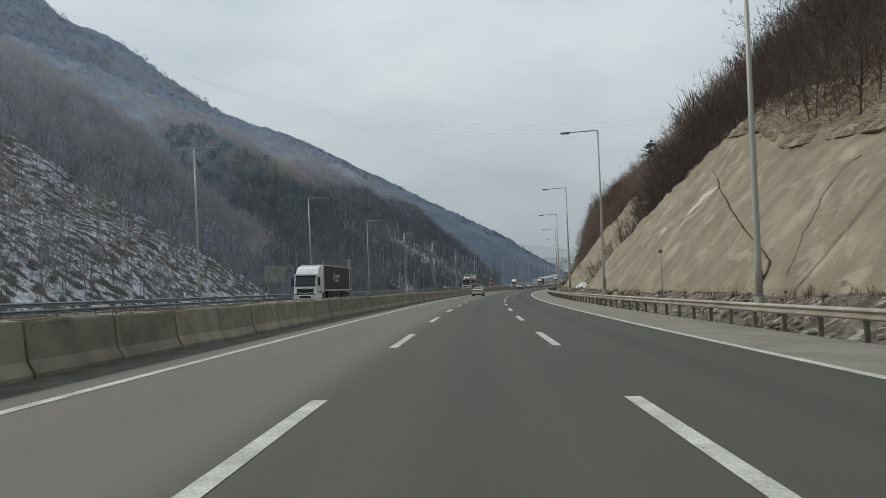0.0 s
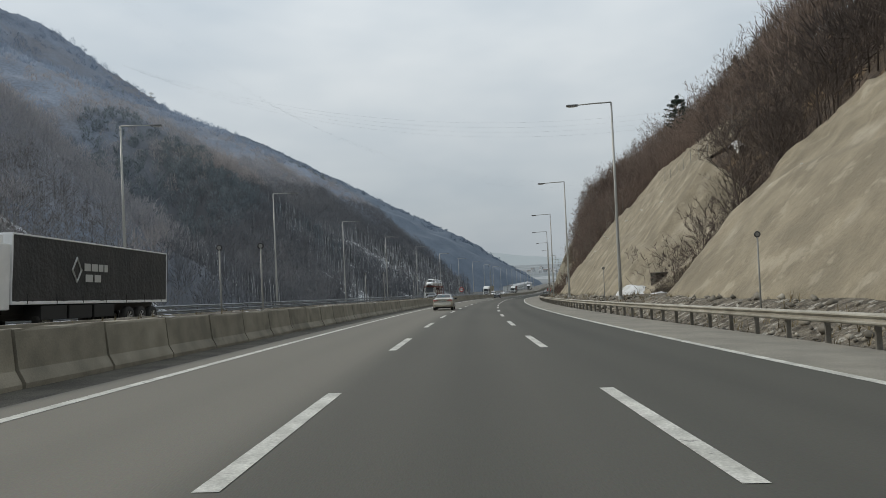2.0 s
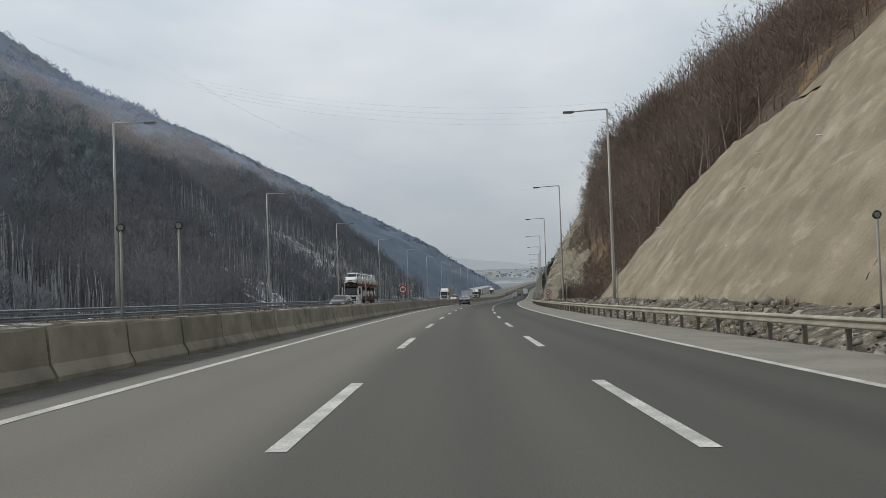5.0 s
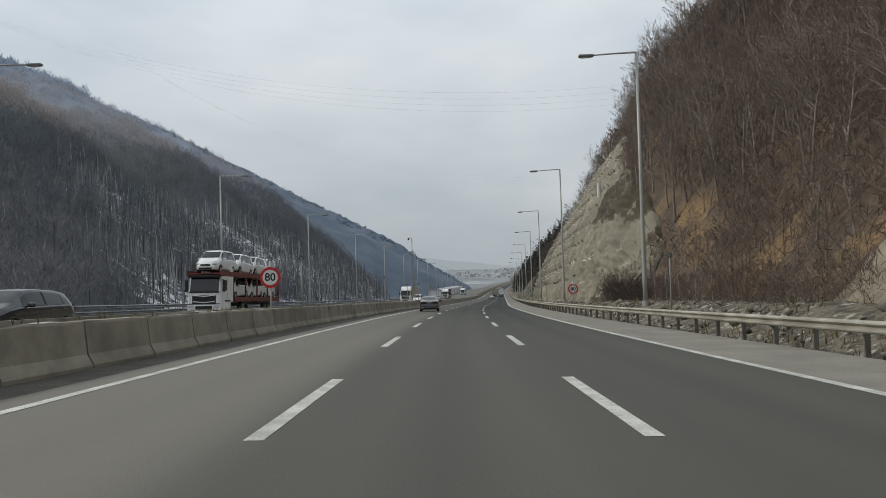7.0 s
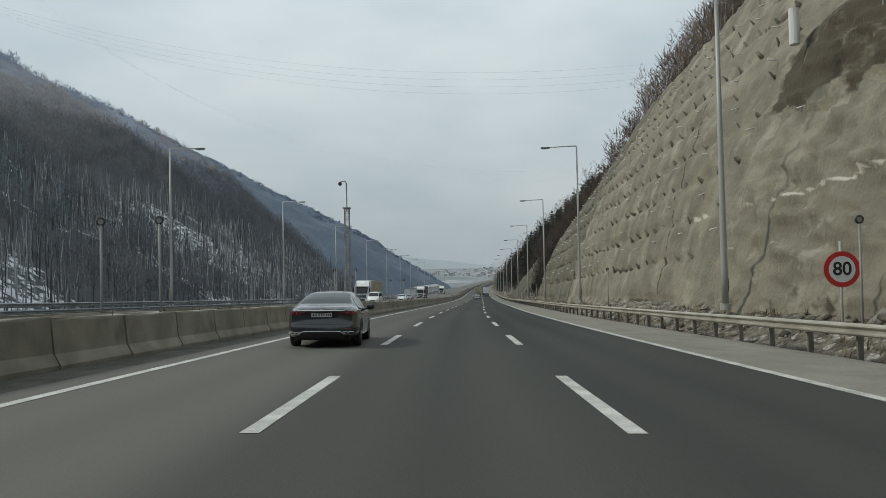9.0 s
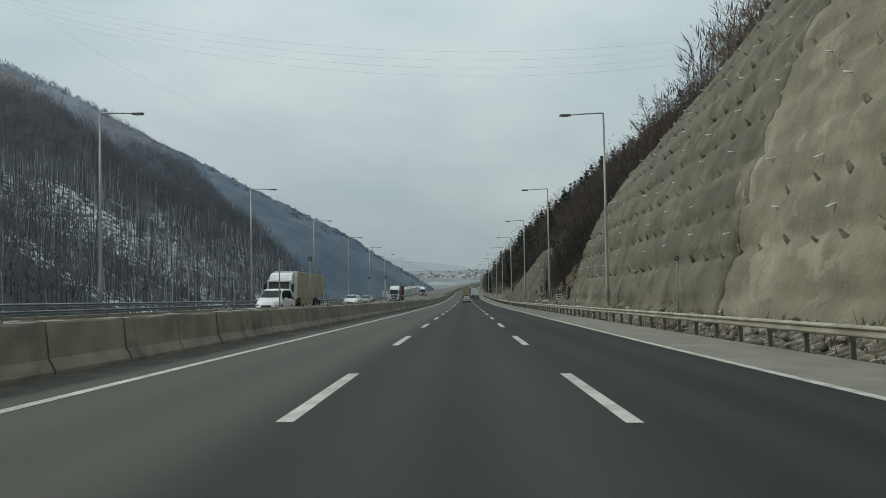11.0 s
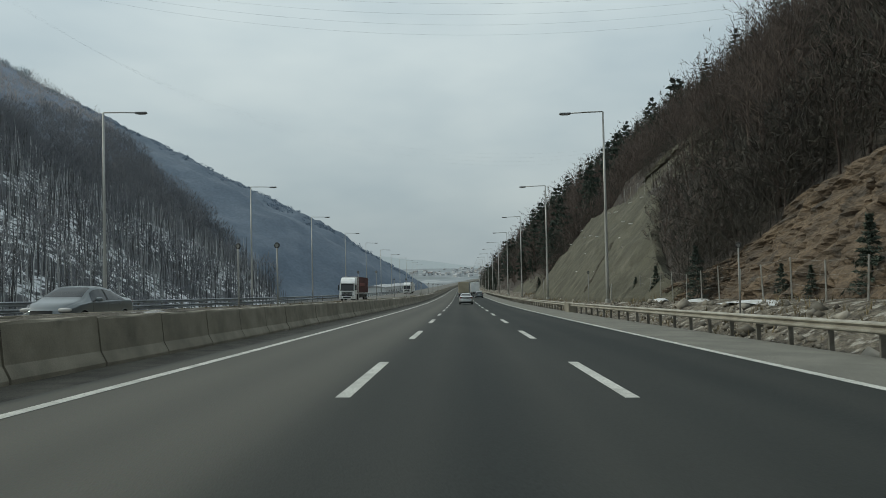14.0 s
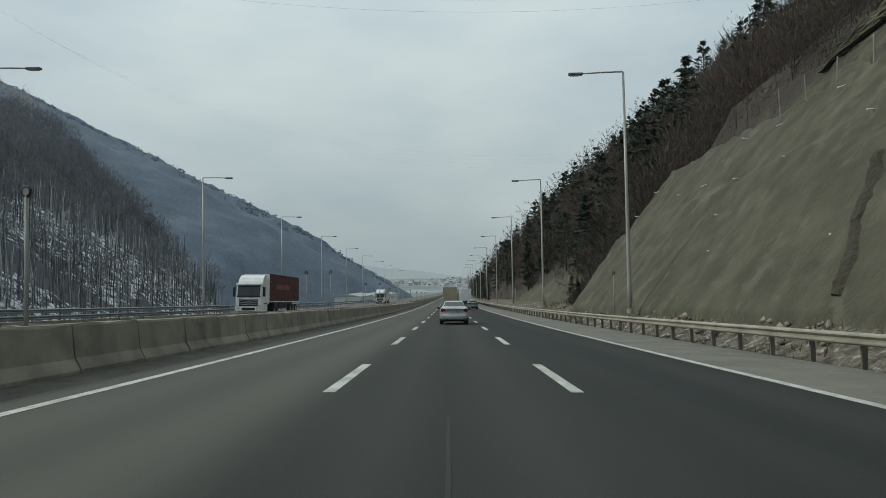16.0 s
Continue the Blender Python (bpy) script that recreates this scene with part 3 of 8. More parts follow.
def wall_stains(s, z):
    """Lime crust and soil values over the sprayed skin; the soil value also carries dark groove lines."""
    n1, n2 = fbm(s / 4.0, z / 2.5, 0.71, 4, 0.6), fbm(s / 2.0, z / 5, 0.23, 3)
    wave = 5.0 + 0.75 * fbm(s / 3.2, s * 0, 0.36, 4, 0.65)
    crust = np.exp(-((z - wave) / 0.15) ** 2) + 0.7 * np.exp(-((z - wave + 1.9 + 0.6 * n2) / 0.16) ** 2) + 0.45 * np.clip((wave - z) / 0.5, 0, 1) * np.exp(-np.clip(wave - z, 0, 9) / 0.9) * (n2 > 0.1)
    near = np.clip((s - 212) / 3, 0, 1) * np.clip((254 - s) / 10, 0, 1)
    lime = near * crust * np.clip(0.6 + 0.9 * fbm(s / 0.9, z / 1.2, 0.57, 3), 0, 0.85)
    streak = np.exp(-(((s - 62) + 0.9 * (z - 9)) / 0.7) ** 2) + np.exp(-(((s - 47.5) - 0.2 * (z - 7)) / 0.8) ** 2) + 0.8 * np.exp(-(((s - 77.3) - 0.4 * (z - 8.5)) / 0.35) ** 2)
    lime = lime + 0.58 * streak * np.clip((z - 5.6) / 1.0, 0, 1) * np.clip((11 - z) / 2, 0, 1) * (s < 90)
    splash = sum(a * np.exp(-(((s - p) + k * (z - q)) / w) ** 2 - ((z - q) / h) ** 2) for p, q, w, h, k, a in ((57.8, 11.3, 0.9, 1.0, 0.9, 1.0), (46.0, 8.1, 1.3, 1.2, 0.3, 1.1), (51.5, 5.5, 0.6, 0.4, 0.5, 1.0), (48.6, 6.9, 0.35, 0.8, 0.9, 0.9), (61.5, 10.2, 0.4, 1.6, 1.0, 0.9)))
    lime = lime + splash * np.clip(0.62 + 0.8 * fbm(s / 0.8, (z + 0.4 * s) / 0.9, 0.19, 3), 0, 1)
    rim = np.interp(s, [20, 40, 55, 66, 75], [5.8, 5.4, 5.9, 6.2, 6.6]) + 0.25 * fbm(s / 3, s * 0, 0.52, 3)
    lime = lime + 0.62 * (s < 84) * np.exp(-((z - rim) / 0.17) ** 2) * np.clip(0.5 + 0.9 * fbm(s / 2.4, s * 0, 0.15, 3), 0, 1)
    lime = lime + np.where((s > 236) & (s < 330), 0.25 * np.clip(n1, 0, 1), 0.0)
    soil = np.clip((240 - s) / 6, 0, 1) * np.clip((s - 200) / 4, 0, 1) * (0.60 * np.clip((z - 7.6 + 1.4 * n1) / 1.2, 0, 1) + 0.45 * np.clip((213.5 - s) / 2, 0, 1)) * (1 - 0.55 * (z > 13.6))
    soil = soil + np.clip((240 - s) / 6, 0, 1) * np.clip((s - 200) / 4, 0, 1) * 0.62 * np.clip(fbm(s / 1.1, z / 0.8, 0.67, 4, 0.65) + 0.18, 0, 1)
    soil = soil + np.clip((70 - s) / 10, 0, 1) * 0.42 * np.clip((z - np.interp(s, [0, 20, 45, 60], [6.2, 7.0, 10.5, 13.5]) + n1) / 1.5, 0, 1)
    soil = soil + 0.36 * np.clip((1.5 + 0.9 * fbm(s / 0.5, z, 0.33, 3) - z) / 0.9, 0, 1)
    # darker lines along the grooves between the lifts
    lift = ((z - 3.2 + 0.18 * np.sin(s / 9.0)) / 2.15) % 1.0
    soil = soil + np.clip((s - 238) / 6, 0, 1) * np.clip((330 - s) / 2, 0, 1) * 0.46 * np.exp(-(np.minimum(lift, 1 - lift) * 2.15 / 0.2) ** 2) * np.clip(0.55 + 0.9 * fbm(s / 2.5, z, 0.77, 3), 0, 1)
    return lime, soil


def wall_face(name, s0, s1, v0, top, mat, label, step=0.45, rows=56, rough=0.16, out=0.12, soil_all=0.0):
    """Sprayed concrete skin from section parameter v0 up to top(s) (in v), with a rim that turns back into the hill."""
    s = np.arange(s0, s1 + 0.01, step)
    n = len(s)
    tv = np.maximum(np.array([top(x) for x in s]), v0 + 0.02)
    f = np.linspace(0, 1, rows)
    S, F = np.meshgrid(s, f, indexing="ij")
    V = v0 + (tv[:, None] - v0) * F
    u, z, nu, nz = slope_point(S.ravel(), V.ravel())
    Ss, Fs = S.ravel(), F.ravel()
    d = skin_offset(Ss, z, out, rough)
    ragged = (0.35 * fbm(Ss / 1.7, Fs * 3, 0.5, 3) + 0.3 * fbm(Ss / 0.5, Fs * 3, 0.9, 2)) * np.where((Ss > 200) & (Ss < 246), 2.4, 1.0)
    lime, soil = wall_stains(Ss, z)
    u, z = u + nu * d, z + nz * d
    edge = (Fs == 1)
    z = z + np.where(edge, ragged, 0)
    u, z, Ss2 = u.reshape(S.shape), z.reshape(S.shape), S.copy()
    # the rim: one more row and column on each open side, pushed into the hill
    widen = lambda a: np.pad(a.reshape(S.shape), ((1, 1), (0, 1)), mode="edge")
    U2, Z2, S2 = widen(u), widen(z), widen(Ss2)
    U2[:, -1] += 0.7
    Z2[:, -1] -= 0.5
    U2[0, :] += 3.2
    U2[-1, :] += 3.2
    wob = 0.5 * fbm(Z2 / 1.5, S2 * 0 + 3.0, 0.7, 3) + 0.25 * fbm(Z2 / 0.4, S2 * 0 + 3.0, 0.2, 2)
    for r in (0, 1, -1, -2):
        S2[r, :] += wob[r]
    lime, soil = widen(lime), widen(soil) + soil_all
    if v0 == 0:
        # the skin goes on below the rubble at its foot
        U2, Z2, S2, lime, soil = (np.concatenate([a[:, :1], a], 1) for a in (U2, Z2, S2, lime, soil))
        U2[:, 0] -= 0.25
        Z2[:, 0] -= 1.3
    ob = sheet(name, S2, U2, Z2, mat, label=label, category="shotcrete wall", kind="structure", smooth=True)
    for key, val in (("lime", lime), ("soil", soil)):
        att = ob.data.attributes.new(key, "FLOAT", "POINT")
        att.data.foreach_set("value", val.ravel().astype(np.float32))
    return ob


def by_height(points, s):
    """Turn a top outline (s, z) into the section parameter at s."""
    z = np.interp(s, [q[0] for q in points], [q[1] for q in points])
    _, Z = section(s)
    return float(np.interp(z, Z[0], np.arange(8)))


TOP_A = [(-130, 9), (0, 7.2), (21, 7.8), (34, 9.5), (45, 13), (56, 15.5), (66, 15), (72, 12.5), (77, 10.8), (80, 8), (82, 5)]
TOP_B = [(90, 2.6), (92, 7), (95, 9.5), (100, 12.5), (104, 13.6), (150, 13.6), (165, 13.4), (174, 9.6), (177, 6.5), (180, 1.6)]
TOP_B2 = [(103, 17.8), (112, 18.6), (122, 19.2), (140, 19.5), (150, 19.6), (154, 17.5), (158, 15)]
TOP_D = [(208.5, 1.6), (210, 5), (214, 7.6), (218.5, 10.2), (226, 13.4), (236, 16.5), (241, 19.0), (246, 22), (254, 23.4), (285, 23.6), (298, 21.5), (308, 19), (316, 17), (323, 15.5), (328, 14.5)]
TOP_F = [(364, 1.3), (368, 2.2), (372, 3.6), (376, 5.3), (380, 7.2), (385, 9.4), (390, 11.0), (397, 12.1), (408, 12.9), (420, 13), (430, 12.8), (434, 12.6)]
TOP_F2 = [(384, 15.2), (390, 17), (398, 18), (404, 17.5), (410, 15.5), (414, 14)]
TOP_G = [(446, 1.6), (455, 4.2), (470, 4.6), (485, 3.6), (500, 2)]
wall_face("shotcrete_wall", -130, 81, 0.0, lambda s: by_height(TOP_A, s), SHOTCRETE, "tan sprayed-concrete slope face with cracks and pale streaks", rough=0.11)
wall_face("shotcrete_wall", 90.5, 179.5, 0.0, lambda s: min(3.0, by_height(TOP_B, s)), SHOTCRETE, "tan sprayed-concrete slope face below a berm")
wall_face("shotcrete_wall", 103, 158, 4.02, lambda s: by_height(TOP_B2, s), SHOTCRETE, "upper tier of sprayed concrete above a berm")
wall_face("shotcrete_wall", 208.5, 283, 0.0, lambda s: by_height(TOP_D, s), SHOTCRETE_MID, "tall steep shotcrete wall studded with rows of soil-nail heads", rough=0.22, rows=80)
# the wall's far end takes a copy of the concrete dimmed for lost sun
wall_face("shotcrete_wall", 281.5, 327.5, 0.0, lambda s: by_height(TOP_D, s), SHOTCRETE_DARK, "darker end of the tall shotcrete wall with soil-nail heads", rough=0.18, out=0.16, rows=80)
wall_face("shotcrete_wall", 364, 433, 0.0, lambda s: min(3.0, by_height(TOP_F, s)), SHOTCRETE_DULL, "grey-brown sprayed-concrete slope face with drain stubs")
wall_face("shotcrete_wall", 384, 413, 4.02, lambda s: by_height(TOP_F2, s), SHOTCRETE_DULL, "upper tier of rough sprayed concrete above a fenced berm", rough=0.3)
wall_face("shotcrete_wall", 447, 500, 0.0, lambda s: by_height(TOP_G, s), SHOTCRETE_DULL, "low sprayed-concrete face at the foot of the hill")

# ---- verge between the guard rail and the slopes: rubble, dry grass and snow ----
s = np.arange(-160, 561, 1.2)
uu = np.array([8.5, 8.9, 9.4, 9.9, 10.4, 10.9, 11.4, 11.9, 12.4, 13.0, 13.8, 15.0])
S, U = np.meshgrid(s, uu, indexing="ij")
Z = np.interp(U, [8.5, 8.8, 9.4, 10.3, 11.5, 12.5, 15], [-0.13, -0.42, -0.30, 0.15, 0.75, 1.0, 1.1]) + 0.13 * fbm(S / 1.1, U / 0.8, 0.9, 4, 0.6) * np.clip((U - 8.5) / 1, 0, 1) + 0.22 * fbm(S / 7, U / 3, 0.4, 2) * np.clip((U - 9.5), 0, 1)
sheet("verge", S, U, Z, RUBBLE, label="rough verge of rubble and dry soil below the slopes", category="verge", kind="structure")
strip("verge", 560, ROAD_END, [(8.5, -0.13), (10.5, 0.3), (14, 0.9), (20, 1.2)], RUBBLE, 20, label="rough verge beside the far road", category="verge", kind="structure")

# ---- left side: river flat, wooded spurs and mountains ----
def left_hills(s, u):
    """Height of the wooded massif on the left of the valley over arrays of s and u: a front face, a nose that ends it and low spurs."""
    d = -u - 58.0
    face = np.interp(d, [-60, 0, 95, 217, 377, 488, 900], [-45, 0, 70, 138, 213, 322, 350])
    nose = np.interp(d, [0, 95, 217, 377, 488, 700], [559, 646, 723, 765, 588, 400])
    m = face - 0.95 * np.maximum(0, s - nose)
    m = m - 26 * np.exp(-((s - 235 - 0.35 * d) / 30) ** 2) * np.clip(d / 60, 0, 1) - 16 * np.exp(-((s - 395 - 0.45 * d) / 34) ** 2) * np.clip(d / 90, 0, 1)
    m = m - 12 * np.exp(-((s - 500 - 0.6 * d) / 26) ** 2) * np.clip(d / 90, 0, 1) * np.clip((300 - d) / 120, 0, 1)
    spur1 = np.minimum(np.minimum(0.85 * d, 22 + 0.5 * (d - 28)), 0.9 * (152 + 0.4 * d - s))
    spur2 = np.minimum(np.minimum(0.75 * d, 18 + 0.55 * (d - 24)), 0.75 * (222 + 0.3 * d - s))
    h = np.maximum(np.maximum(m, spur1), spur2)
    h = h + (fbm(s / 38, u / 38, 0.6, 4) * 5 + fbm(s / 120, u / 120, 0.8, 2) * 5) * np.clip(d / 80, 0, 1)
    return h - 4.5


def far_mountain(s, u):
    """Height of the next mountain down the valley, beyond a side valley."""
    d = -u - 62.0
    face = np.interp(d, [-60, 0, 97, 567, 840], [-45, -2, 61, 291, 383])
    nose = np.interp(d, [0, 97, 567, 840], [1107, 1080, 1241, 1499])
    m = face - 0.8 * np.maximum(0, s - nose) - 0.42 * np.maximum(0, 930 + 0.08 * d - s)
    m = m - 14 * np.exp(-((s - 985 - 0.25 * d) / 34) ** 2) * np.clip(d / 120, 0, 1)
    return m + (fbm(s / 75, u / 75, 0.25, 4) * 9) * np.clip(d / 100, 0, 1) - 5.0


def snow_glade(s, u, z):
    """Where old snow lies open between thin trees on the lower mountainside, 0 to 1."""
    limit = np.interp(s, [190, 215, 245, 275, 330, 400, 520, 600, 640], [8, 26, 20, 30, 42, 54, 46, 20, 6]) + 8 * fbm(s / 25, u / 25, 0.47, 3)
    patchy = 0.5 + 1.1 * fbm(s / 9, z / 13, 0.29, 4, 0.6) + np.interp(s, [190, 215, 240, 330, 400], [-0.9, -0.1, -0.55, -0.15, 0.12])
    return np.clip((limit - z) / 14, 0, 1) * np.clip(patchy * 1.6, 0, 1)


def snow_streaked():
    """The hill floor with old snow lying in steep streaks, where the ground's snow value allows."""
    m = WOOD_FLOOR_NEAR
    nt = m.node_tree
    b = nt.nodes["Principled BSDF"]
    old = b.inputs["Base Color"].links[0].from_socket
    geo, mp, n, a, add, r, x = (nt.nodes.new("ShaderNode" + k) for k in ("NewGeometry", "Mapping", "TexNoise", "Attribute", "Math", "MapRange", "MixRGB"))
    mp.inputs["Scale"].default_value = (1, 1, 0.6)
    n.inputs["Scale"].default_value, n.inputs["Detail"].default_value, n.inputs["Roughness"].default_value = 0.55, 6.0, 0.62
    a.attribute_name, add.operation = "snow", "ADD"
    r.inputs["From Min"].default_value, r.inputs["From Max"].default_value = 1.0, 1.08
    x.inputs["Color2"].default_value = (0.74, 0.76, 0.78, 1)
    # the litter value darkens low ground to set off the painted haze above
    wood, litter = nt.nodes.new("ShaderNodeAttribute"), nt.nodes.new("ShaderNodeMixRGB")
    wood.attribute_name = "litter"
    litter.inputs["Color2"].default_value = (0.098, 0.102, 0.110, 1)
    nt.links.new(wood.outputs["Fac"], litter.inputs["Fac"])
    nt.links.new(old, litter.inputs["Color1"])
    old = litter.outputs["Color"]
    for p, q in ((geo.outputs["Position"], mp.inputs["Vector"]), (mp.outputs["Vector"], n.inputs["Vector"]), (n.outputs["Fac"], add.inputs[0]), (a.outputs["Fac"], add.inputs[1]),
                 (add.outputs["Value"], r.inputs["Value"]), (r.outputs["Result"], x.inputs["Fac"]), (old, x.inputs["Color1"]), (x.outputs["Color"], b.inputs["Base Color"])):
        nt.links.new(p, q)
    return m


def canopy(s, u, size, lift):
    """Uneven top of the closed winter canopy above the hill's ground."""
    return lift * (0.66 + 0.3 * np.abs(fbm(s / size, u / size, 0.92, 3, 0.6)) + 0.25 * fbm(s / (4 * size), u / (4 * size), 0.14, 2))


sl, ul = np.arange(-420, 1001, 3.5), -np.concatenate([np.arange(46, 200, 3.5), np.arange(200, 760, 5.0)])
S, U = np.meshgrid(sl, ul, indexing="ij")
h_ = left_hills(S, U)
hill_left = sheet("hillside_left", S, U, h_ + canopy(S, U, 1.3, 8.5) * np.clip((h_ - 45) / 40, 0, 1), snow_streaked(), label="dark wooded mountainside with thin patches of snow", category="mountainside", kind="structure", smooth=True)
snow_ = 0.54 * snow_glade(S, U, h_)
# low slope tinted darker, against the haze colour higher up
low_dark_ = np.clip((np.interp(S, [-100, 120, 200, 260, 330, 480, 600, 700], [15, 20, 28, 48, 92, 105, 80, 40]) + 16 * fbm(S / 45, U / 45, 0.58, 3) - h_) / 30, 0, 1)
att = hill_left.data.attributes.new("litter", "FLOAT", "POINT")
att.data.foreach_set("value", low_dark_.ravel().astype(np.float32))
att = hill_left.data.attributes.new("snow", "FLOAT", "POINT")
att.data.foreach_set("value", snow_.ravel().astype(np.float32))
ss_, us_ = np.arange(-160, 220, 4.0), -np.arange(58, 150, 3.0)
S, U = np.meshgrid(ss_, us_, indexing="ij")
Zs = np.minimum(left_hills(S, U), 0.9 * (170 + 0.4 * (-U - 58) - S) - 3.5) + 0.35
sheet("hillside_snowy_spur", S, U, np.maximum(Zs, -9), SPUR_FLOOR, label="low wooded spur with broad patches of old snow", category="hillside", kind="structure", smooth=True)
sf, uf = np.arange(700, 2000, 6.0), -np.concatenate([np.arange(50, 600, 6.0), np.arange(600, 900, 26.0)])
S, U = np.meshgrid(sf, uf, indexing="ij")
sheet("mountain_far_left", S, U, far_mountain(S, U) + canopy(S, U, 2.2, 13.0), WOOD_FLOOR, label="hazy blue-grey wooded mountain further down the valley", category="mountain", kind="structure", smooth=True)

# the ground: one sheet that follows the road and reaches the horizon
sq = np.concatenate([np.arange(-400, 700, 10.0), np.arange(700, 5000, 50.0)])
uq = np.array([-2500, -1200, -700, -400, -200, -120, -70, -45, -32, -28, -24.5, -23.6, -16, -9.4, -7.4, 0, 8.6, 9.4, 16, 30, 60, 120, 300, 700, 1500, 2500.0])
S, U = np.meshgrid(sq, uq, indexing="ij")
Z = np.interp(U, [-2500, -60, -30, -24, -23.6, -9.4, -7.4, 9.4, 2500], [-6, -6, -2.0, 0.2, 0.15, 0.1, -0.25, -0.6, -0.6])
GROUND = material("valley_ground", (0.105, 0.105, 0.10), (0.075, 0.078, 0.078), 0.02, 0.95, 0.5, 1.0, fine=0.3, fine_scale=0.5, third=(0.22, 0.23, 0.24), third_scale=0.02, third_mix=(0.58, 0.7))
# Distance haze is mixed into the ground's colour, by a value on its points.
_b = GROUND.node_tree.nodes["Principled BSDF"]
_old = _b.inputs["Base Color"].links[0].from_socket
_a, _x = GROUND.node_tree.nodes.new("ShaderNodeAttribute"), GROUND.node_tree.nodes.new("ShaderNodeMixRGB")
_a.attribute_name = "old_snow"
_x.inputs["Color2"].default_value = (0.21, 0.228, 0.24, 1)
for p, q in ((_a.outputs["Fac"], _x.inputs["Fac"]), (_old, _x.inputs["Color1"]), (_x.outputs["Color"], _b.inputs["Base Color"])):
    GROUND.node_tree.links.new(p, q)
ground = sheet("ground", S, U, Z, GROUND, label="valley floor of brown winter earth, coloured paler by haze further off", category="ground", kind="structure")
# the painted haze grows from s 800 to 1300
att = ground.data.attributes.new("old_snow", "FLOAT", "POINT")
att.data.foreach_set("value", (np.clip((S - 800) / 500, 0, 1) * 0.9).ravel().astype(np.float32))

# ---- concrete median barrier: cast segments, earth fill between two rows ----
median = empty("median_barrier", at(0, 0), "weathered concrete median barrier cast in short segments", "barrier", kind="structure")
MED_INV = median.matrix_basis.inverted()


def barrier_mesh(bm, length, side=1):
    prof = [(0.0, -0.05), (0.0, 0.09), (-0.03, 0.15), (-0.12, 0.30), (-0.20, 0.90), (-0.23, 0.95), (-0.50, 0.95), (-0.54, 0.90), (-0.60, -0.05)]
    n = 5
    rows = []
    for i in range(n):
        y = -length / 2 + length * i / (n - 1)
        inset = 0.012 if i in (0, n - 1) else 0.0
        rows.append([bm.verts.new((side * (u - inset * (1 if k < 5 else -1)), y + random.uniform(-1, 1) * 0.004, z + (random.uniform(-0.02, 0.012) if 3 < k < 8 else 0))) for k, (u, z) in enumerate(prof)])
    for a, b in zip(rows, rows[1:]):
        for k in range(len(prof) - 1):
            bm.faces.new((a[k], b[k], b[k + 1], a[k + 1]) if side > 0 else (a[k], a[k + 1], b[k + 1], b[k]))
    bm.faces.new(rows[0] if side > 0 else rows[0][::-1])
    bm.faces.new(rows[-1][::-1] if side > 0 else rows[-1])
    return bm


SEG = 2.75
masters = []
for k in range(4):
    ob = part("barrier_segment", barrier_mesh(bmesh.new(), SEG - 0.05), CONCRETE, median)
    masters.append(ob)
for k in range(-6, 164):
    sk = 0.1 + SEG * k
    m = MED_INV @ at_slope(sk, -6.85 + random.uniform(-0.008, 0.008), random.uniform(-0.012, 0.012), random.uniform(-0.12, 0.12))
    if k < -2:
        masters[k + 6].matrix_basis = m
    else:
        share(random.choice(masters), m, median)
PROF = [(-6.85, 0), (-6.85, 0.1), (-6.97, 0.3), (-7.06, 0.92), (-7.34, 0.95), (-7.42, 0)]
strip("median_barrier_far", 449.8, ROAD_END, PROF, CONCRETE, 8, closed=True, label="long concrete median barrier continuing down the valley", category="barrier", kind="structure")
strip("median_barrier_behind", -160, -17, PROF, CONCRETE, 8, closed=True, label="concrete median barrier", category="barrier", kind="structure")
strip("median_barrier_opposite", -160, ROAD_END, [(-9.6, 0.2), (-9.35, 0.4), (-9.25, 0.98), (-9.02, 0.98), (-8.95, 0.2)], CONCRETE, 6, closed=True, label="second concrete row along the opposite carriageway", category="barrier", kind="structure")
sm = np.arange(-100, 520, 0.35)
um = np.linspace(-7.36, -9.0, 9)
S, U = np.meshgrid(sm, um, indexing="ij")
lump = fbm(S / 0.5, U / 0.4, 0.33, 4, 0.7)
Z = 0.93 + 0.07 * lump + 0.07 * fbm(S / 4, U / 2, 0.21, 2) - 0.05 * (np.abs(U + 8.2) > 0.75)
MEDIAN_FILL = material("median_fill", (0.15, 0.135, 0.11), (0.08, 0.07, 0.055), 3, 0.95, 1.0, 6, fine=0.3, fine_scale=14, third=(0.50, 0.5, 0.5), third_scale=1.1, third_mix=(0.56, 0.64))
sheet("median_fill", S, U, Z, MEDIAN_FILL, label="rubble and dirty snow heaped between the barrier rows", category="median fill", kind="structure")


# ---- guard rails ----
W_BEAM = [(0.0, 0.155), (-0.03, 0.15), (-0.075, 0.11), (-0.08, 0.075), (-0.012, 0.03), (-0.012, -0.03), (-0.08, -0.075), (-0.075, -0.11), (-0.03, -0.15), (0.0, -0.155), (0.012, -0.15), (0.012, 0.15)]


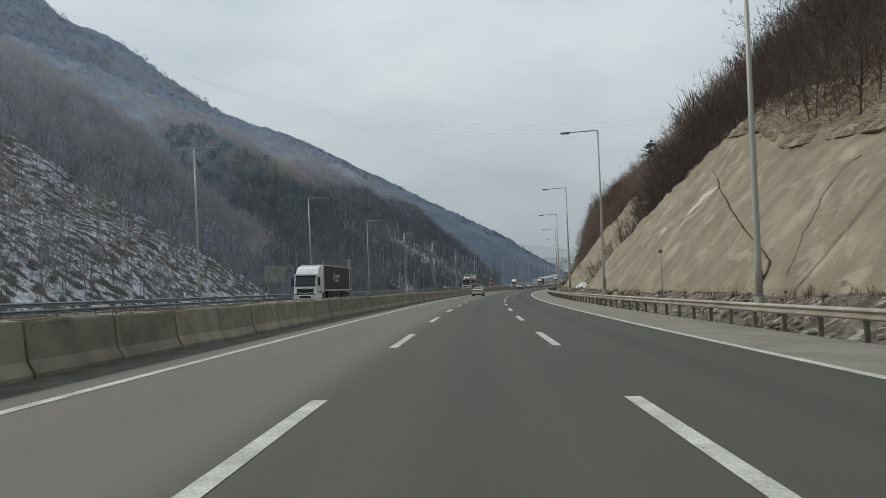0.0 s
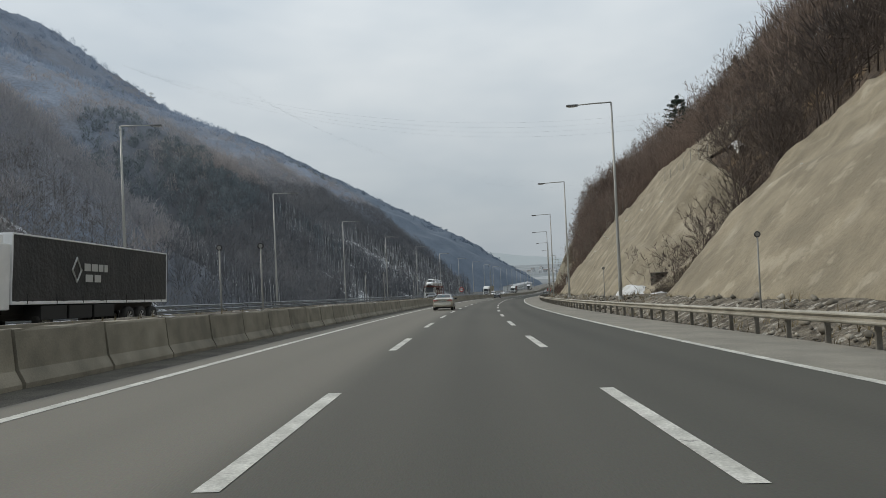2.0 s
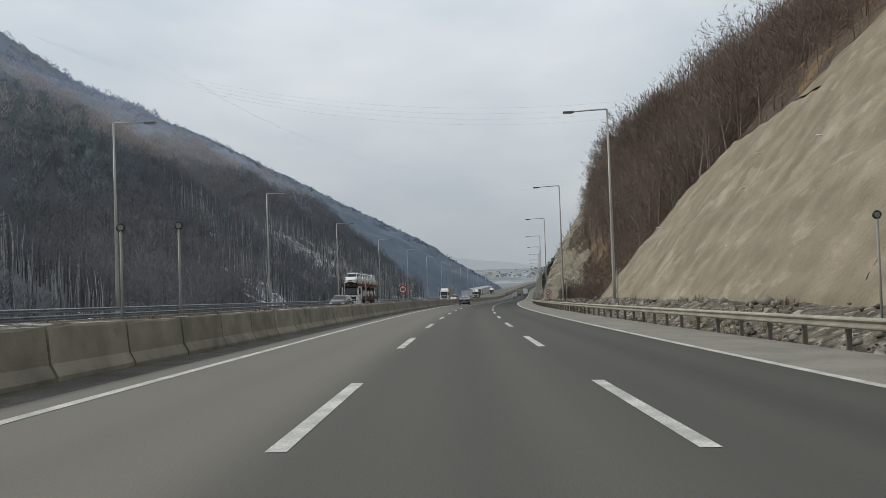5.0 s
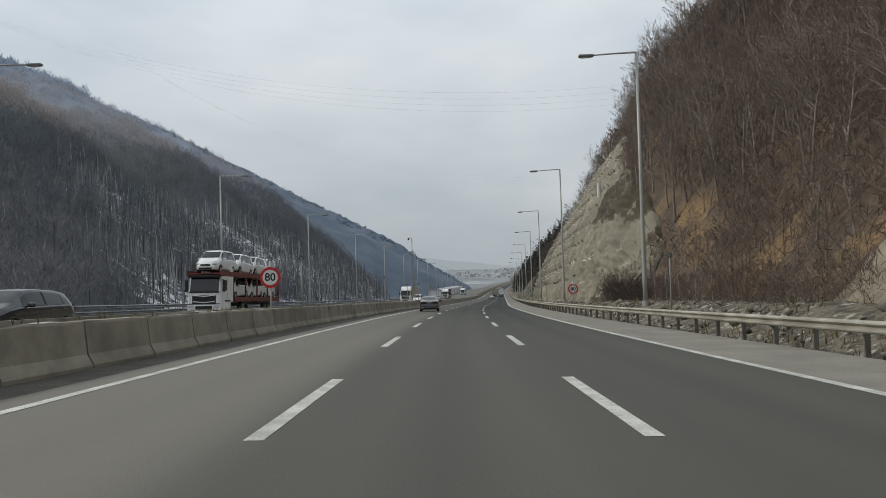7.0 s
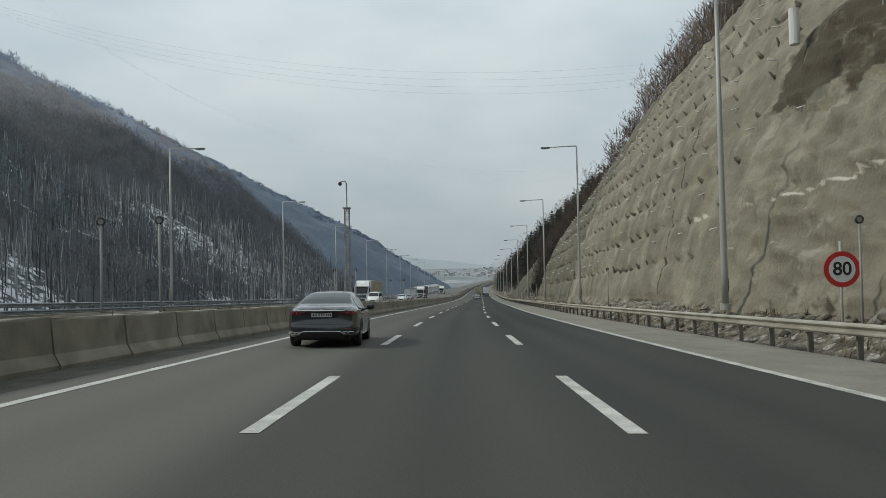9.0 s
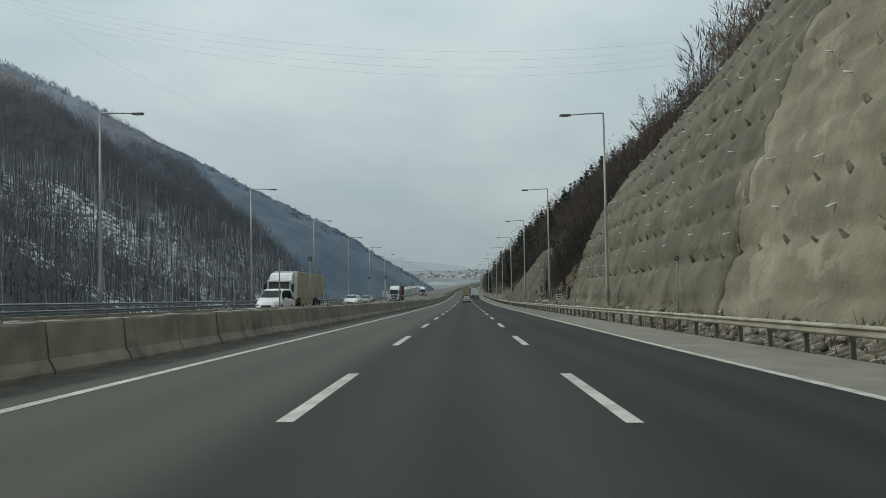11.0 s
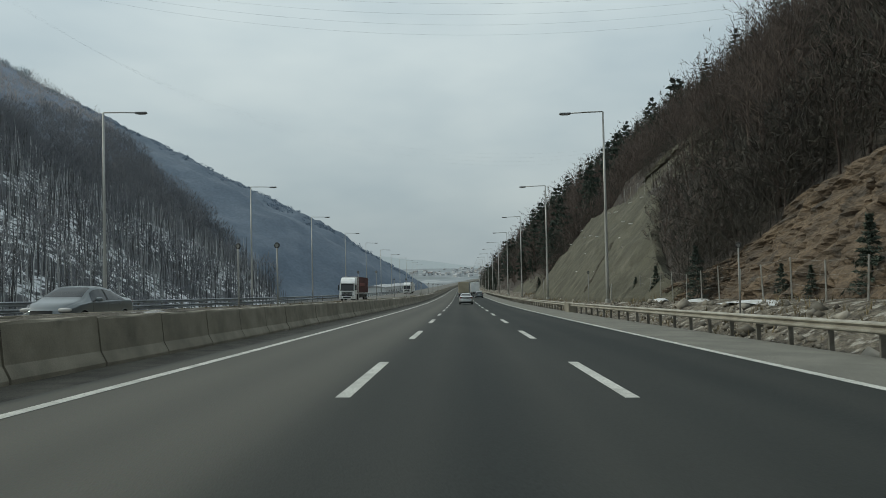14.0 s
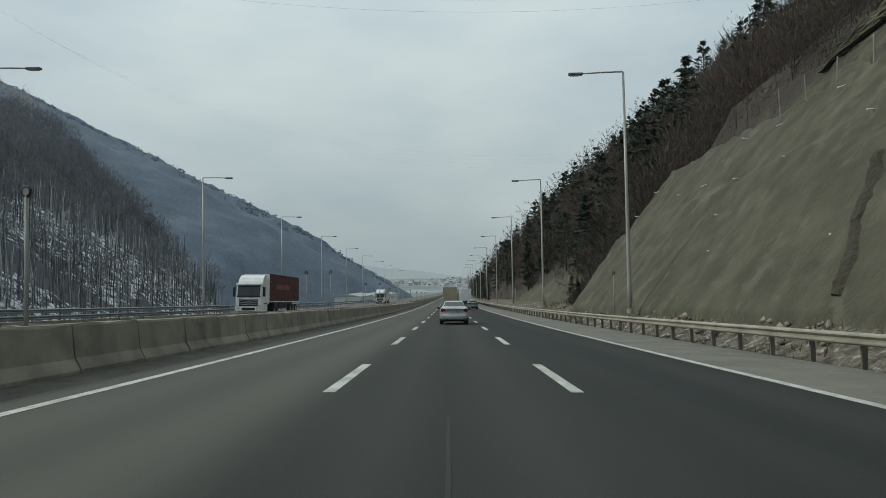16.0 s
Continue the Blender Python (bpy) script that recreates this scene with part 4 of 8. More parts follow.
def guard_rail(name, s0, s1, u, z_beams, post_step, side, label, mat, posts=True, step=4.0):
    """W-profile beams on posts; side 1: the beam faces the middle lane from the right."""
    root = empty(name, at(s0, u), label, "guard rail")
    inv = root.matrix_basis.inverted()
    for zb in z_beams:
        ob = strip("beam", s0, s1, [(u + side * a * 1.25, zb + 0.86 * b) for a, b in W_BEAM], mat, step, closed=True)
        ob.parent, ob.matrix_basis = root, inv
    if not posts:
        return root
    bm = bmesh.new()
    top = max(z_beams) + 0.12
    box(bm, -0.06, 0.06, -0.03, 0.03, -0.7, top, 0.008)
    first = part("post", bm, POST_STEEL, root, "darker steel post")
    bm = bmesh.new()
    box(bm, -0.09, 0.09, -0.05, 0.05, -0.10, 0.10, 0.01)
    spacer = part("spacer", bm, POST_STEEL, root)
    n = int((s1 - s0) / post_step)
    for k in range(n + 1):
        sp = s0 + k * post_step
        m1 = inv @ at(sp, u + side * 0.17)
        m2 = inv @ at(sp, u + side * 0.1, z_beams[0])
        if k == 0:
            first.matrix_basis, spacer.matrix_basis = m1, m2
        else:
            share(first, m1, root)
            share(spacer, m2, root)
    return root


POST_STEEL = material("rail_post_steel", (0.21, 0.20, 0.175), (0.14, 0.13, 0.11), 2.0, 0.7, metal=0.2, fine=0.15)
guard_rail("guard_rail", -40, 375.4, 8.35, [0.585], 2.0, 1, "weathered galvanised steel guard rail on short posts beside the shoulder", RAIL)
guard_rail("guard_rail", 378.2, 560, 8.35, [0.585], 2.0, 1, "weathered galvanised steel guard rail after a gap with a concrete block", RAIL)
guard_rail("guard_rail", 560, 1300, 8.35, [0.56], 8.0, 1, "galvanised steel guard rail along the far road", RAIL, posts=False, step=20)
guard_rail("guard_rail", -60, 620, -24.0, [1.22, 0.82], 4.0, -1, "double-beam steel guard rail beyond the opposite carriageway", RAIL_BLUE)
bm = bmesh.new()
box(bm, -0.28, 0.28, -1.15, 1.15, -0.2, 0.72, 0.06)
blk = part("concrete_block", bm, CONCRETE, None, "pale concrete end block between two guard rails")
blk.matrix_basis = at(376.8, 8.45)
tagged(blk, category="concrete block")


# ---- street lamps ----
def street_lamp(m, label):
    root = empty("street_lamp", m, label, "street lamp", "street lamps along the motorway")
    bm = bmesh.new()
    tube(bm, [(0, 0, 0), (0, 0, 0.25)], [0.2, 0.2], 12)
    part("base_plate", bm, LAMP_GREY, root)
    bm = bmesh.new()
    tube(bm, [(0, 0, 0.1), (0, 0, 1.6), (0, 0, 7), (0, 0, 14.28)], [0.13, 0.13, 0.1, 0.065], 12)
    part("pole", bm, LAMP_GREY, root, smooth=True)
    bm = bmesh.new()
    tube(bm, [(0, 0, 14.2), (-0.05, 0, 14.3), (-1.4, 0, 14.27), (-2.5, 0, 14.22)], [0.06, 0.055, 0.05, 0.045], 8)
    part("arm", bm, LAMP_GREY, root, smooth=True)
    bm = bmesh.new()
    box(bm, -3.25, -2.4, -0.16, 0.16, 14.13, 14.27, 0.05)
    head = part("lamp_head", bm, plain("lamp_head_grey", (0.20, 0.2, 0.2), 0.5, 0.2), root)
    bm = bmesh.new()
    box(bm, -3.15, -2.6, -0.11, 0.11, 14.09, 14.135, 0.015)
    part("lens", bm, plain("lamp_lens", (0.5, 0.5, 0.48), 0.2), head)
    bm = bmesh.new()
    box(bm, 0.11, 0.14, -0.06, 0.06, 0.7, 1.2, 0.006)
    part("hatch", bm, DARK_METAL, root)
    return root


lamp = street_lamp(at(17.1, 10.68, 0.5), "tall grey steel street lamp with one arm over the road")
for s_l in (52.4, 88.0, 123.9, 159.6, 194.9, 230.9, 267.0, 302.2, 337.6, 373.0, 408.5, 445.0, 480.5, 516, 551.5, 587, 622, 658, 693, 729, 764, 800):
    copy_thing(lamp, at(s_l, 10.68, 0.7))
for s_l in (-18.0, 17.5, 52.9, 88.5, 123.7, 158.8, 194.1, 229.5, 264.9, 300.3, 335.7, 371.4, 407.0, 442.3, 478, 513, 549, 584, 620, 655, 691, 726):
    tagged(copy_thing(lamp, at(s_l, -26.35, 0.92, 180)), label="tall grey steel street lamp reaching over the opposite carriageway")


# ---- short posts with round heads along both edges ----
def sensor_post(m, label):
    root = empty("sensor_post", m, label, "post", "short posts along the road")
    bm = bmesh.new()
    tube(bm, [(0, 0, -0.6), (0, 0, 2.95)], [0.036, 0.032], 8)
    part("pole", bm, POST_GREY, root, smooth=True)
    bm = bmesh.new()
    ring = [(0.09 * math.cos(a), 0.0, 3.04 + 0.09 * math.sin(a)) for a in (2 * math.pi * k / 16 for k in range(17))]
    tube(bm, ring, [0.03] * 17, 6)
    head = part("ring_head", bm, DARK_METAL, root, "dark round ring head", smooth=True)
    bm = bmesh.new()
    tube(bm, [(0.0, 0.02, 3.04), (0.0, -0.02, 3.04)], [0.075, 0.075], 14)
    part("lens", bm, POST_GREY, head)
    return root


POST_GREY = plain("post_grey", (0.27, 0.27, 0.255), 0.6, 0.2)
post = sensor_post(at(-1, 10.6, 0.2), "slim grey metal post with a dark round head")
for k in range(0, 20):
    sp = 31.0 + 31.75 * k
    if k < 17:
        copy_thing(post, at(sp, 10.6, 0.15, random.uniform(-3, 3)))
    for u in (-7.9, -9.0):
        copy_thing(post, at(sp, u if u < -8 else -7.45, 0.3, random.uniform(-20, 20)))

# ---- signs ----
SIGN_WHITE, SIGN_RED, SIGN_BLACK = plain("sign_white", (0.75, 0.75, 0.73), 0.45), plain("sign_red", (0.55, 0.03, 0.03), 0.45), plain("sign_black", (0.02, 0.02, 0.02), 0.5)


def disc(bm, r, y, sides=40, depth=0.006):
    tube(bm, [(0, y, 0), (0, y - depth, 0)], [r, r], sides)
    return bm


def text_mesh(name, body, size, mat, parent, m):
    cu = bpy.data.curves.new(name, "FONT")
    cu.body, cu.size, cu.align_x, cu.align_y, cu.extrude, cu.offset = body, size, "CENTER", "CENTER", 0.002, 0.018 * size
    tmp = bpy.data.objects.new(name, cu)
    scene.collection.objects.link(tmp)
    me = bpy.data.meshes.new_from_object(tmp.evaluated_get(bpy.context.evaluated_depsgraph_get()))
    bpy.data.objects.remove(tmp)
    me.materials.clear()
    me.materials.append(mat)
    ob = new(name, me)
    ob.parent, ob.matrix_basis = parent, m
    return ob


def speed_sign(m, z, label):
    root = empty("speed_limit_sign", m, label, "speed sign", "speed limit signs")
    bm = bmesh.new()
    tube(bm, [(0, 0.04, -0.5), (0, 0.04, z + 0.75)], [0.035, 0.035], 8)
    part("pole", bm, LAMP_GREY, root, smooth=True)
    face = part("disc", disc(bmesh.new(), 0.48, 0.0, depth=0.02), SIGN_RED, root, "red rimmed disc")
    face.matrix_basis = pose(0, 0, z)
    part("disc_face", disc(bmesh.new(), 0.35, -0.022), SIGN_WHITE, face)
    text_mesh("number", "80", 0.50, SIGN_BLACK, face, pose(0, -0.034, 0, 90, 0, 0))
    return root


speed_sign(at(222.3, 10.55, 0.0), 1.95, "round white 80 speed sign with red rim on a post")
speed_sign(at(187.2, -8.3, 0.0), 2.35, "round white 80 speed sign with red rim in the median")

root = empty("notice_sign", at(330.6, 10.9, 0.4, 8), "small white notice board with dark writing on a short post", "notice sign")
bm = bmesh.new()
tube(bm, [(0, 0.03, -0.4), (0, 0.03, 1.1)], [0.03, 0.03], 6)
part("post", bm, LAMP_GREY, root)
bm = bmesh.new()
box(bm, -0.42, 0.42, -0.01, 0.01, 0.75, 1.35, 0.004)
board = part("board", bm, SIGN_WHITE, root)
for x0, x1, zc in ((-0.34, -0.14, 1.2), (-0.08, 0.12, 1.2), (0.18, 0.34, 1.2), (-0.22, 0.22, 0.95)):
    bm = bmesh.new()
    box(bm, x0, x1, -0.017, -0.012, zc - 0.06, zc + 0.06)
    part("writing_bar", bm, SIGN_BLACK, board)

# back of a large direction board beyond the opposite carriageway
root = empty("direction_board", at(77, -27.5, 0.3, -4), "grey back of a large direction board on steel posts", "road sign")
bm = bmesh.new()
box(bm, -1.5, 1.5, -0.03, 0.03, 2.6, 4.7, 0.01)
panel = part("panel", bm, STEEL, root)
for z in (2.9, 3.65, 4.4):
    bm = bmesh.new()
    box(bm, -1.45, 1.45, -0.10, -0.035, z - 0.05, z + 0.05)
    part("rib", bm, STEEL, panel)
for x in (-1.0, 1.0):
    bm = bmesh.new()
    box(bm, x - 0.07, x + 0.07, -0.2, -0.105, -0.5, 4.6)
    part("post", bm, STEEL, root)

# ---- lattice camera mast in the median ----
mast = empty("camera_mast", at(255.3, -8.4, 0.4), "slender grey lattice mast with a camera on top", "mast")
h = 7.7
for k, (x, y) in enumerate(((-0.22, -0.22), (0.22, -0.22), (0.22, 0.22), (-0.22, 0.22))):
    bm = bmesh.new()
    tube(bm, [(x, y, 0), (x * 0.75, y * 0.75, h)], [0.035, 0.03], 6)
    part("leg", bm, STEEL, mast)
bm = bmesh.new()
n = 18
for i in range(n):
    z0, z1 = h * i / n, h * (i + 1) / n
    c0, c1 = 0.22 * (1 - 0.25 * z0 / h), 0.22 * (1 - 0.25 * z1 / h)
    corners0 = [(-c0, -c0, z0), (c0, -c0, z0), (c0, c0, z0), (-c0, c0, z0)]
    corners1 = [(-c1, -c1, z1), (c1, -c1, z1), (c1, c1, z1), (-c1, c1, z1)]
    for k in range(4):
        a, b = (corners0[k], corners1[(k + 1) % 4]) if i % 2 else (corners0[(k + 1) % 4], corners1[k])
        tube(bm, [a, b], [0.016, 0.016], 4, caps=False)
        tube(bm, [corners1[k], corners1[(k + 1) % 4]], [0.014, 0.014], 4, caps=False)
part("bracing", bm, STEEL, mast)
bm = bmesh.new()
tube(bm, [(0, 0, h - 0.3), (0, 0, h + 1.9), (-0.12, 0, h + 2.05), (-0.45, 0, h + 2.0)], [0.05, 0.045, 0.04, 0.035], 8)
part("top_pole", bm, STEEL, mast)
bm = bmesh.new()
bmesh.ops.create_uvsphere(bm, u_segments=12, v_segments=8, radius=0.15, matrix=Matrix.Translation((-0.48, 0, h + 1.85)))
part("camera_dome", bm, DARK_METAL, mast, smooth=True)
bm = bmesh.new()
box(bm, -0.28, 0.28, -0.28, 0.28, h - 0.04, h + 0.04)
part("cap_plate", bm, STEEL, mast)


# ---- fences ----
def fence(s_list, u, z, height, label, mat=STEEL, wires=4, lean=0.0, follow=False):
    root = empty("fence", at(s_list[0], u, z), label, "fence")
    inv = root.matrix_basis.inverted()
    bm = bmesh.new()
    tube(bm, [(0, 0, -0.5), (0, 0, height)], [0.035, 0.03], 6)
    first = part("post", bm, mat, root)
    tops = []
    for k, sp in enumerate(s_list):
        zz = z + 0.15 * math.sin(sp * 1.7)
        m = inv @ at(sp, u, zz) @ pose(0, 0, 0, random.uniform(-2, 2) + lean, random.uniform(-2.5, 2.5), 0)
        if k == 0:
            first.matrix_basis = m
        else:
            share(first, m, root)
        tops.append(m)
    bm = bmesh.new()
    for w in range(wires):
        zw = height * (0.15 + 0.82 * w / max(1, wires - 1))
        tube(bm, [tuple(m @ Vector((0, 0, zw))) for m in tops], [0.0035] * len(tops), 3, caps=False)
    part("wire", bm, mat, root)
    return root


fence(list(np.arange(190, 222, 2.6)), 12.7, 0.7, 1.9, "wire fence on slim posts at the foot of the wooded slope")
fence(list(np.arange(336, 372, 2.5)), 12.6, 0.75, 1.8, "wire fence on pale posts before the rock slope")
fence(list(np.arange(219.5, 232.1, 2.5)), 16.3, 11.0, 1.9, "pale fence posts with a top rail on the berm", wires=1)
fence(list(np.arange(386, 412, 3.2)), 21.4, 12.9, 1.7, "pale fence posts along the berm above the sprayed concrete", wires=2)
fence(list(np.arange(106, 127, 3.0)), 22.9, 14.0, 1.5, "pale fence posts along the berm above the sprayed concrete", wires=1)
for s_c, u_c, turn in ((375.5, 11.4, 35), (379.0, 11.6, -50)):
    bm = bmesh.new()
    tube(bm, [(0, 0, -0.3), (0.5, 0.3, 1.6)], [0.05, 0.045], 6)
    ob = part("leaning_post", bm, STEEL, None, "old fence post leaning over the verge")
    ob.matrix_basis = at(s_c, u_c, 0.5, turn)
    tagged(ob, category="post")
bm = bmesh.new()
tube(bm, [(0, 0, -0.3), (0, 0, 1.3)], [0.22, 0.22], 12)
ob = part("drain_pipe", bm, SIGN_WHITE, None, "pale upright pipe standing on the wall's ledge")
ob.matrix_basis = at(234.5, 15.4, 12.6)
tagged(ob, category="pipe")


# ---- soil-nail bumps and drain stubs on the walls ----
def wall_pieces(parent_label, s_range, z_range, ds, dz, builder, mat, name, jitter=0.25, keep=1.0, count=300, top=None, out=0.2):
    root = empty(name + "_rows", at(s_range[0], 12), parent_label, name.replace("_", " "), kind="structure")
    inv = root.matrix_basis.inverted()
    variants = [part(name, builder(), mat, root, smooth=True) for _ in range(3)]
    done = 0
    rng = random.Random(11)
    zz = z_range[0]
    while zz < z_range[1]:
        sp = s_range[0] + rng.uniform(0, ds)
        while sp < s_range[1] and done < count:
            z = zz + rng.uniform(-jitter, jitter)
            if rng.random() < keep and (top is None or z < top(sp) - 0.5):
                _, Zs = section(sp)
                v = np.array([np.interp(z, Zs[0], np.arange(8))])
                u, zc, nu, nz = slope_point(np.array([sp]), v)
                m = inv @ at(sp, float(u[0] + nu[0] * out), float(zc[0] + nz[0] * out)) @ pose(0, 0, 0, 0, rng.uniform(-15, 15), rng.uniform(-14, 14))
                if done < 3:
                    variants[done].matrix_basis = m
                else:
                    share(rng.choice(variants), m, root)
                done += 1
            sp += ds * rng.uniform(0.85, 1.15)
        zz += dz
    return root


def bump_piece():
    """A nail head under sprayed concrete: a short upturned knob that spreads into the wall."""
    bm = bmesh.new()
    w = random.uniform(0.85, 1.15)
    tube(bm, [(0.2, 0, -0.22), (0.02, random.uniform(-0.03, 0.03), -0.06), (-0.07, random.uniform(-0.04, 0.04), 0.09), (-0.10, 0.0, 0.16)], [0.15 * w, 0.085 * w, 0.055 * w, 0.025 * w], 7)
    for v in bm.verts:
        v.co += Vector((random.uniform(-0.03, 0.03), random.uniform(-0.03, 0.03), random.uniform(-0.03, 0.03)))
    return bm


def stub_piece():
    bm = bmesh.new()
    tube(bm, [(0.25, 0, 0.02), (-0.17, 0.0, -0.02)], [0.04, 0.04], 6)
    return bm


NAIL_SHELL = material("nail_shell", (0.34, 0.315, 0.25), (0.20, 0.185, 0.145), 2.0, 0.95, 0.8, 9, fine=0.25, vary=0.25)
top_d = lambda s: float(np.interp(s, [q[0] for q in TOP_D], [q[1] for q in TOP_D]))
top_f = lambda s: float(np.interp(s, [q[0] for q in TOP_F], [q[1] for q in TOP_F]))
top_b = lambda s: 13.0
wall_pieces("rows of soil-nail bumps on the tall shotcrete wall", (236, 327), (3.2, 23), 2.1, 2.15, bump_piece, NAIL_SHELL, "nail_bump", 0.12, 0.88, 298, top_d, 0.2)
wall_pieces("pale drain stubs sticking out of the tall shotcrete wall", (230, 327), (4.3, 22), 4.6, 2.15, stub_piece, SIGN_WHITE, "drain_stub", 0.4, 0.75, 130, top_d, 0.3)
wall_pieces("pale drain stubs sticking out of the sprayed concrete", (384, 433), (3.5, 12.5), 5.5, 2.6, stub_piece, SIGN_WHITE, "drain_stub", 0.7, 0.7, 40, top_f, 0.25)
wall_pieces("a few pale drain stubs in the sprayed concrete", (96, 174), (3.5, 12.5), 11, 3.2, stub_piece, SIGN_WHITE, "drain_stub", 0.9, 0.7, 24, top_b, 0.25)
wall_pieces("a few pale drain stubs in the sprayed concrete", (20, 76), (3.5, 7), 11, 3.2, stub_piece, SIGN_WHITE, "drain_stub", 0.9, 0.7, 10, top_b, 0.25)


# ---- drainage lines, cracks and overgrown strips on the walls ----
def wall_line(name, points, width, mat, label, rough=0.16, proud=0.09):
    """A ribbon on the hillside along (s, z) points."""
    pts = np.array(points, float)
    n = 40
    f = np.linspace(0, 1, n)
    acc = np.linspace(0, 1, len(pts))
    s, z = np.interp(f, acc, pts[:, 0]), np.interp(f, acc, pts[:, 1])
    s = s + 0.25 * fbm(f * 14, f * 0, 0.4, 3)
    rows = []
    for off in (-0.5, -0.2, 0.2, 0.5):
        w = width * off * (1 + 0.5 * fbm(f * 22, f * 0 + off, 0.9, 2))
        ss = s + w
        v = np.array([np.interp(zz, section(x)[1][0], np.arange(8)) for x, zz in zip(ss, z)])
        u, zc, nu, nz = slope_point(ss, v)
        pr = skin_offset(ss, zc, 0.12, rough) + (proud if abs(off) < 0.3 else -0.12)
        rows.append(np.stack([ss, u + nu * pr, zc + nz * pr], -1))
    G = np.stack(rows, 1)
    return sheet(name, G[:, :, 0], G[:, :, 1], G[:, :, 2], mat, label=label, category="wall drain", kind="structure")


SEAM = material("damp_seam", (0.20, 0.177, 0.134), (0.15, 0.134, 0.10), 2, 0.95, fine=0.2)
DARK_SOIL = material("dark_growth", (0.048, 0.044, 0.032), (0.075, 0.066, 0.048), 3, 0.95, 0.8, 8, fine=0.3)
wall_line("drain_strip", [(51.5, 10.7), (41, 7.4), (32.5, 5.0), (27.5, 3.6), (23, 2.4), (21.5, 1.9), (20.6, 1.1)], 0.3, DARK_SOIL, "dark overgrown drainage line down the slope", 0.11, 0.08)
wall_line("drain_strip", [(21.2, 6.4), (21, 4.5), (20, 3.3), (19.5, 2.4), (18.5, 1.2)], 0.16, SEAM, "damp seam down the sprayed concrete", 0.11, 0.03)
wall_line("crack", [(53.6, 3.0), (52.9, 2.0), (52.4, 1.2)], 0.05, SEAM, "thin dark crack in the sprayed concrete", 0.11, 0.015)
wall_line("crack", [(133, 7.5), (131.8, 4.5), (130.4, 1.3)], 0.05, SEAM, "thin dark crack in the sprayed concrete", 0.16, 0.015)
wall_line("crack", [(117, 18.5), (114, 15)], 0.2, SEAM, "thin dark crack in the upper tier")
wall_line("drain_strip", [(392.6, 6.4), (391.5, 5.1), (390.5, 3.5), (389.0, 1.3)], 1.1, DARK_SOIL, "dark overgrown strip down the sprayed concrete")
wall_line("crack", [(246.5, 13.5), (245, 9), (243.8, 5), (243.2, 1.3)], 0.06, SEAM, "thin dark line down the tall wall", 0.22, 0.025)


# ---- snow patches ----
def snow_patch(s0, u0, ls, lu, h, base=None):
    n, m = 22, 12
    a = np.linspace(-1, 1, n)
    b = np.linspace(-1, 1, m)
    A, B = np.meshgrid(a, b, indexing="ij")
    r = np.sqrt(A ** 2 + B ** 2) + 0.28 * fbm(A * 2.3 + s0, B * 2.3 + u0, 0.5, 3)
    Zt = h * np.clip(1 - r ** 2, -0.6, 1) * (1 + 0.25 * fbm(A * 4 + s0, B * 4, 0.1, 2))
    S, U = s0 + ls * A, u0 + lu * B
    g = hill_z(S.ravel(), U.ravel()).reshape(S.shape) if base is None else np.full(S.shape, base)
    return sheet("snow_patch", S, U, g + Zt - 0.1, SNOW, label="old grey-white snow patch left on the slope", category="snow patch", kind="structure", smooth=True)


snow_patch(96.5, 13.6, 4.4, 1.5, 0.9, 1.0)
snow_patch(88.5, 13.6, 2.4, 0.8, 0.35, 0.9)
snow_patch(105, 25.6, 0.7, 0.5, 0.4)
snow_patch(99, 23.2, 1.2, 0.35, 0.3)
snow_patch(351, 12.6, 3.2, 0.9, 0.12, 1.0)
snow_patch(360, 12.9, 2.2, 0.6, 0.13, 1.0)
snow_patch(365.8, 12.5, 1.2, 0.45, 0.14, 1.0)
snow_patch(370.4, 12.5, 1.0, 0.4, 0.14, 1.0)
snow_patch(374.6, 12.2, 1.1, 0.45, 0.16, 0.98)
snow_patch(383, 12.2, 2.0, 0.6, 0.45, 0.9)
snow_patch(186, 13.3, 3.5, 0.7, 0.35, 0.6)
for s0, u0, l in ((212, 28, 3.0), (340, 24, 3), (333, 21.5, 2.5), (347, 26, 2.5), (352, 30, 2.0)):
    snow_patch(s0, u0, l, 0.28, 0.3)
snow_patch(775, 26, 14, 5, 1.6)


# ---- stone culvert head in the gap between the first slopes ----
culvert = empty("culvert_head", at(94.2, 16.6, 0.3, 18), "dark stone retaining box at the foot of the gully", "retaining wall")
DARK_STONE = material("dark_stone", (0.07, 0.065, 0.052), (0.035, 0.032, 0.026), 2.2, 0.95, 1.0, 5, fine=0.35, fine_scale=9, vary=0.3)
random.seed(5)
for r in range(6):
    x = -2.3
    while x < 2.3:
        w = random.uniform(0.45, 0.85)
        bm = bmesh.new()
        box(bm, x, x + w - 0.03, -0.3 + random.uniform(-0.06, 0.06), 0.6, r * 0.4, r * 0.4 + 0.37, 0.05)
        part("stone", bm, DARK_STONE, culvert)
        x += w


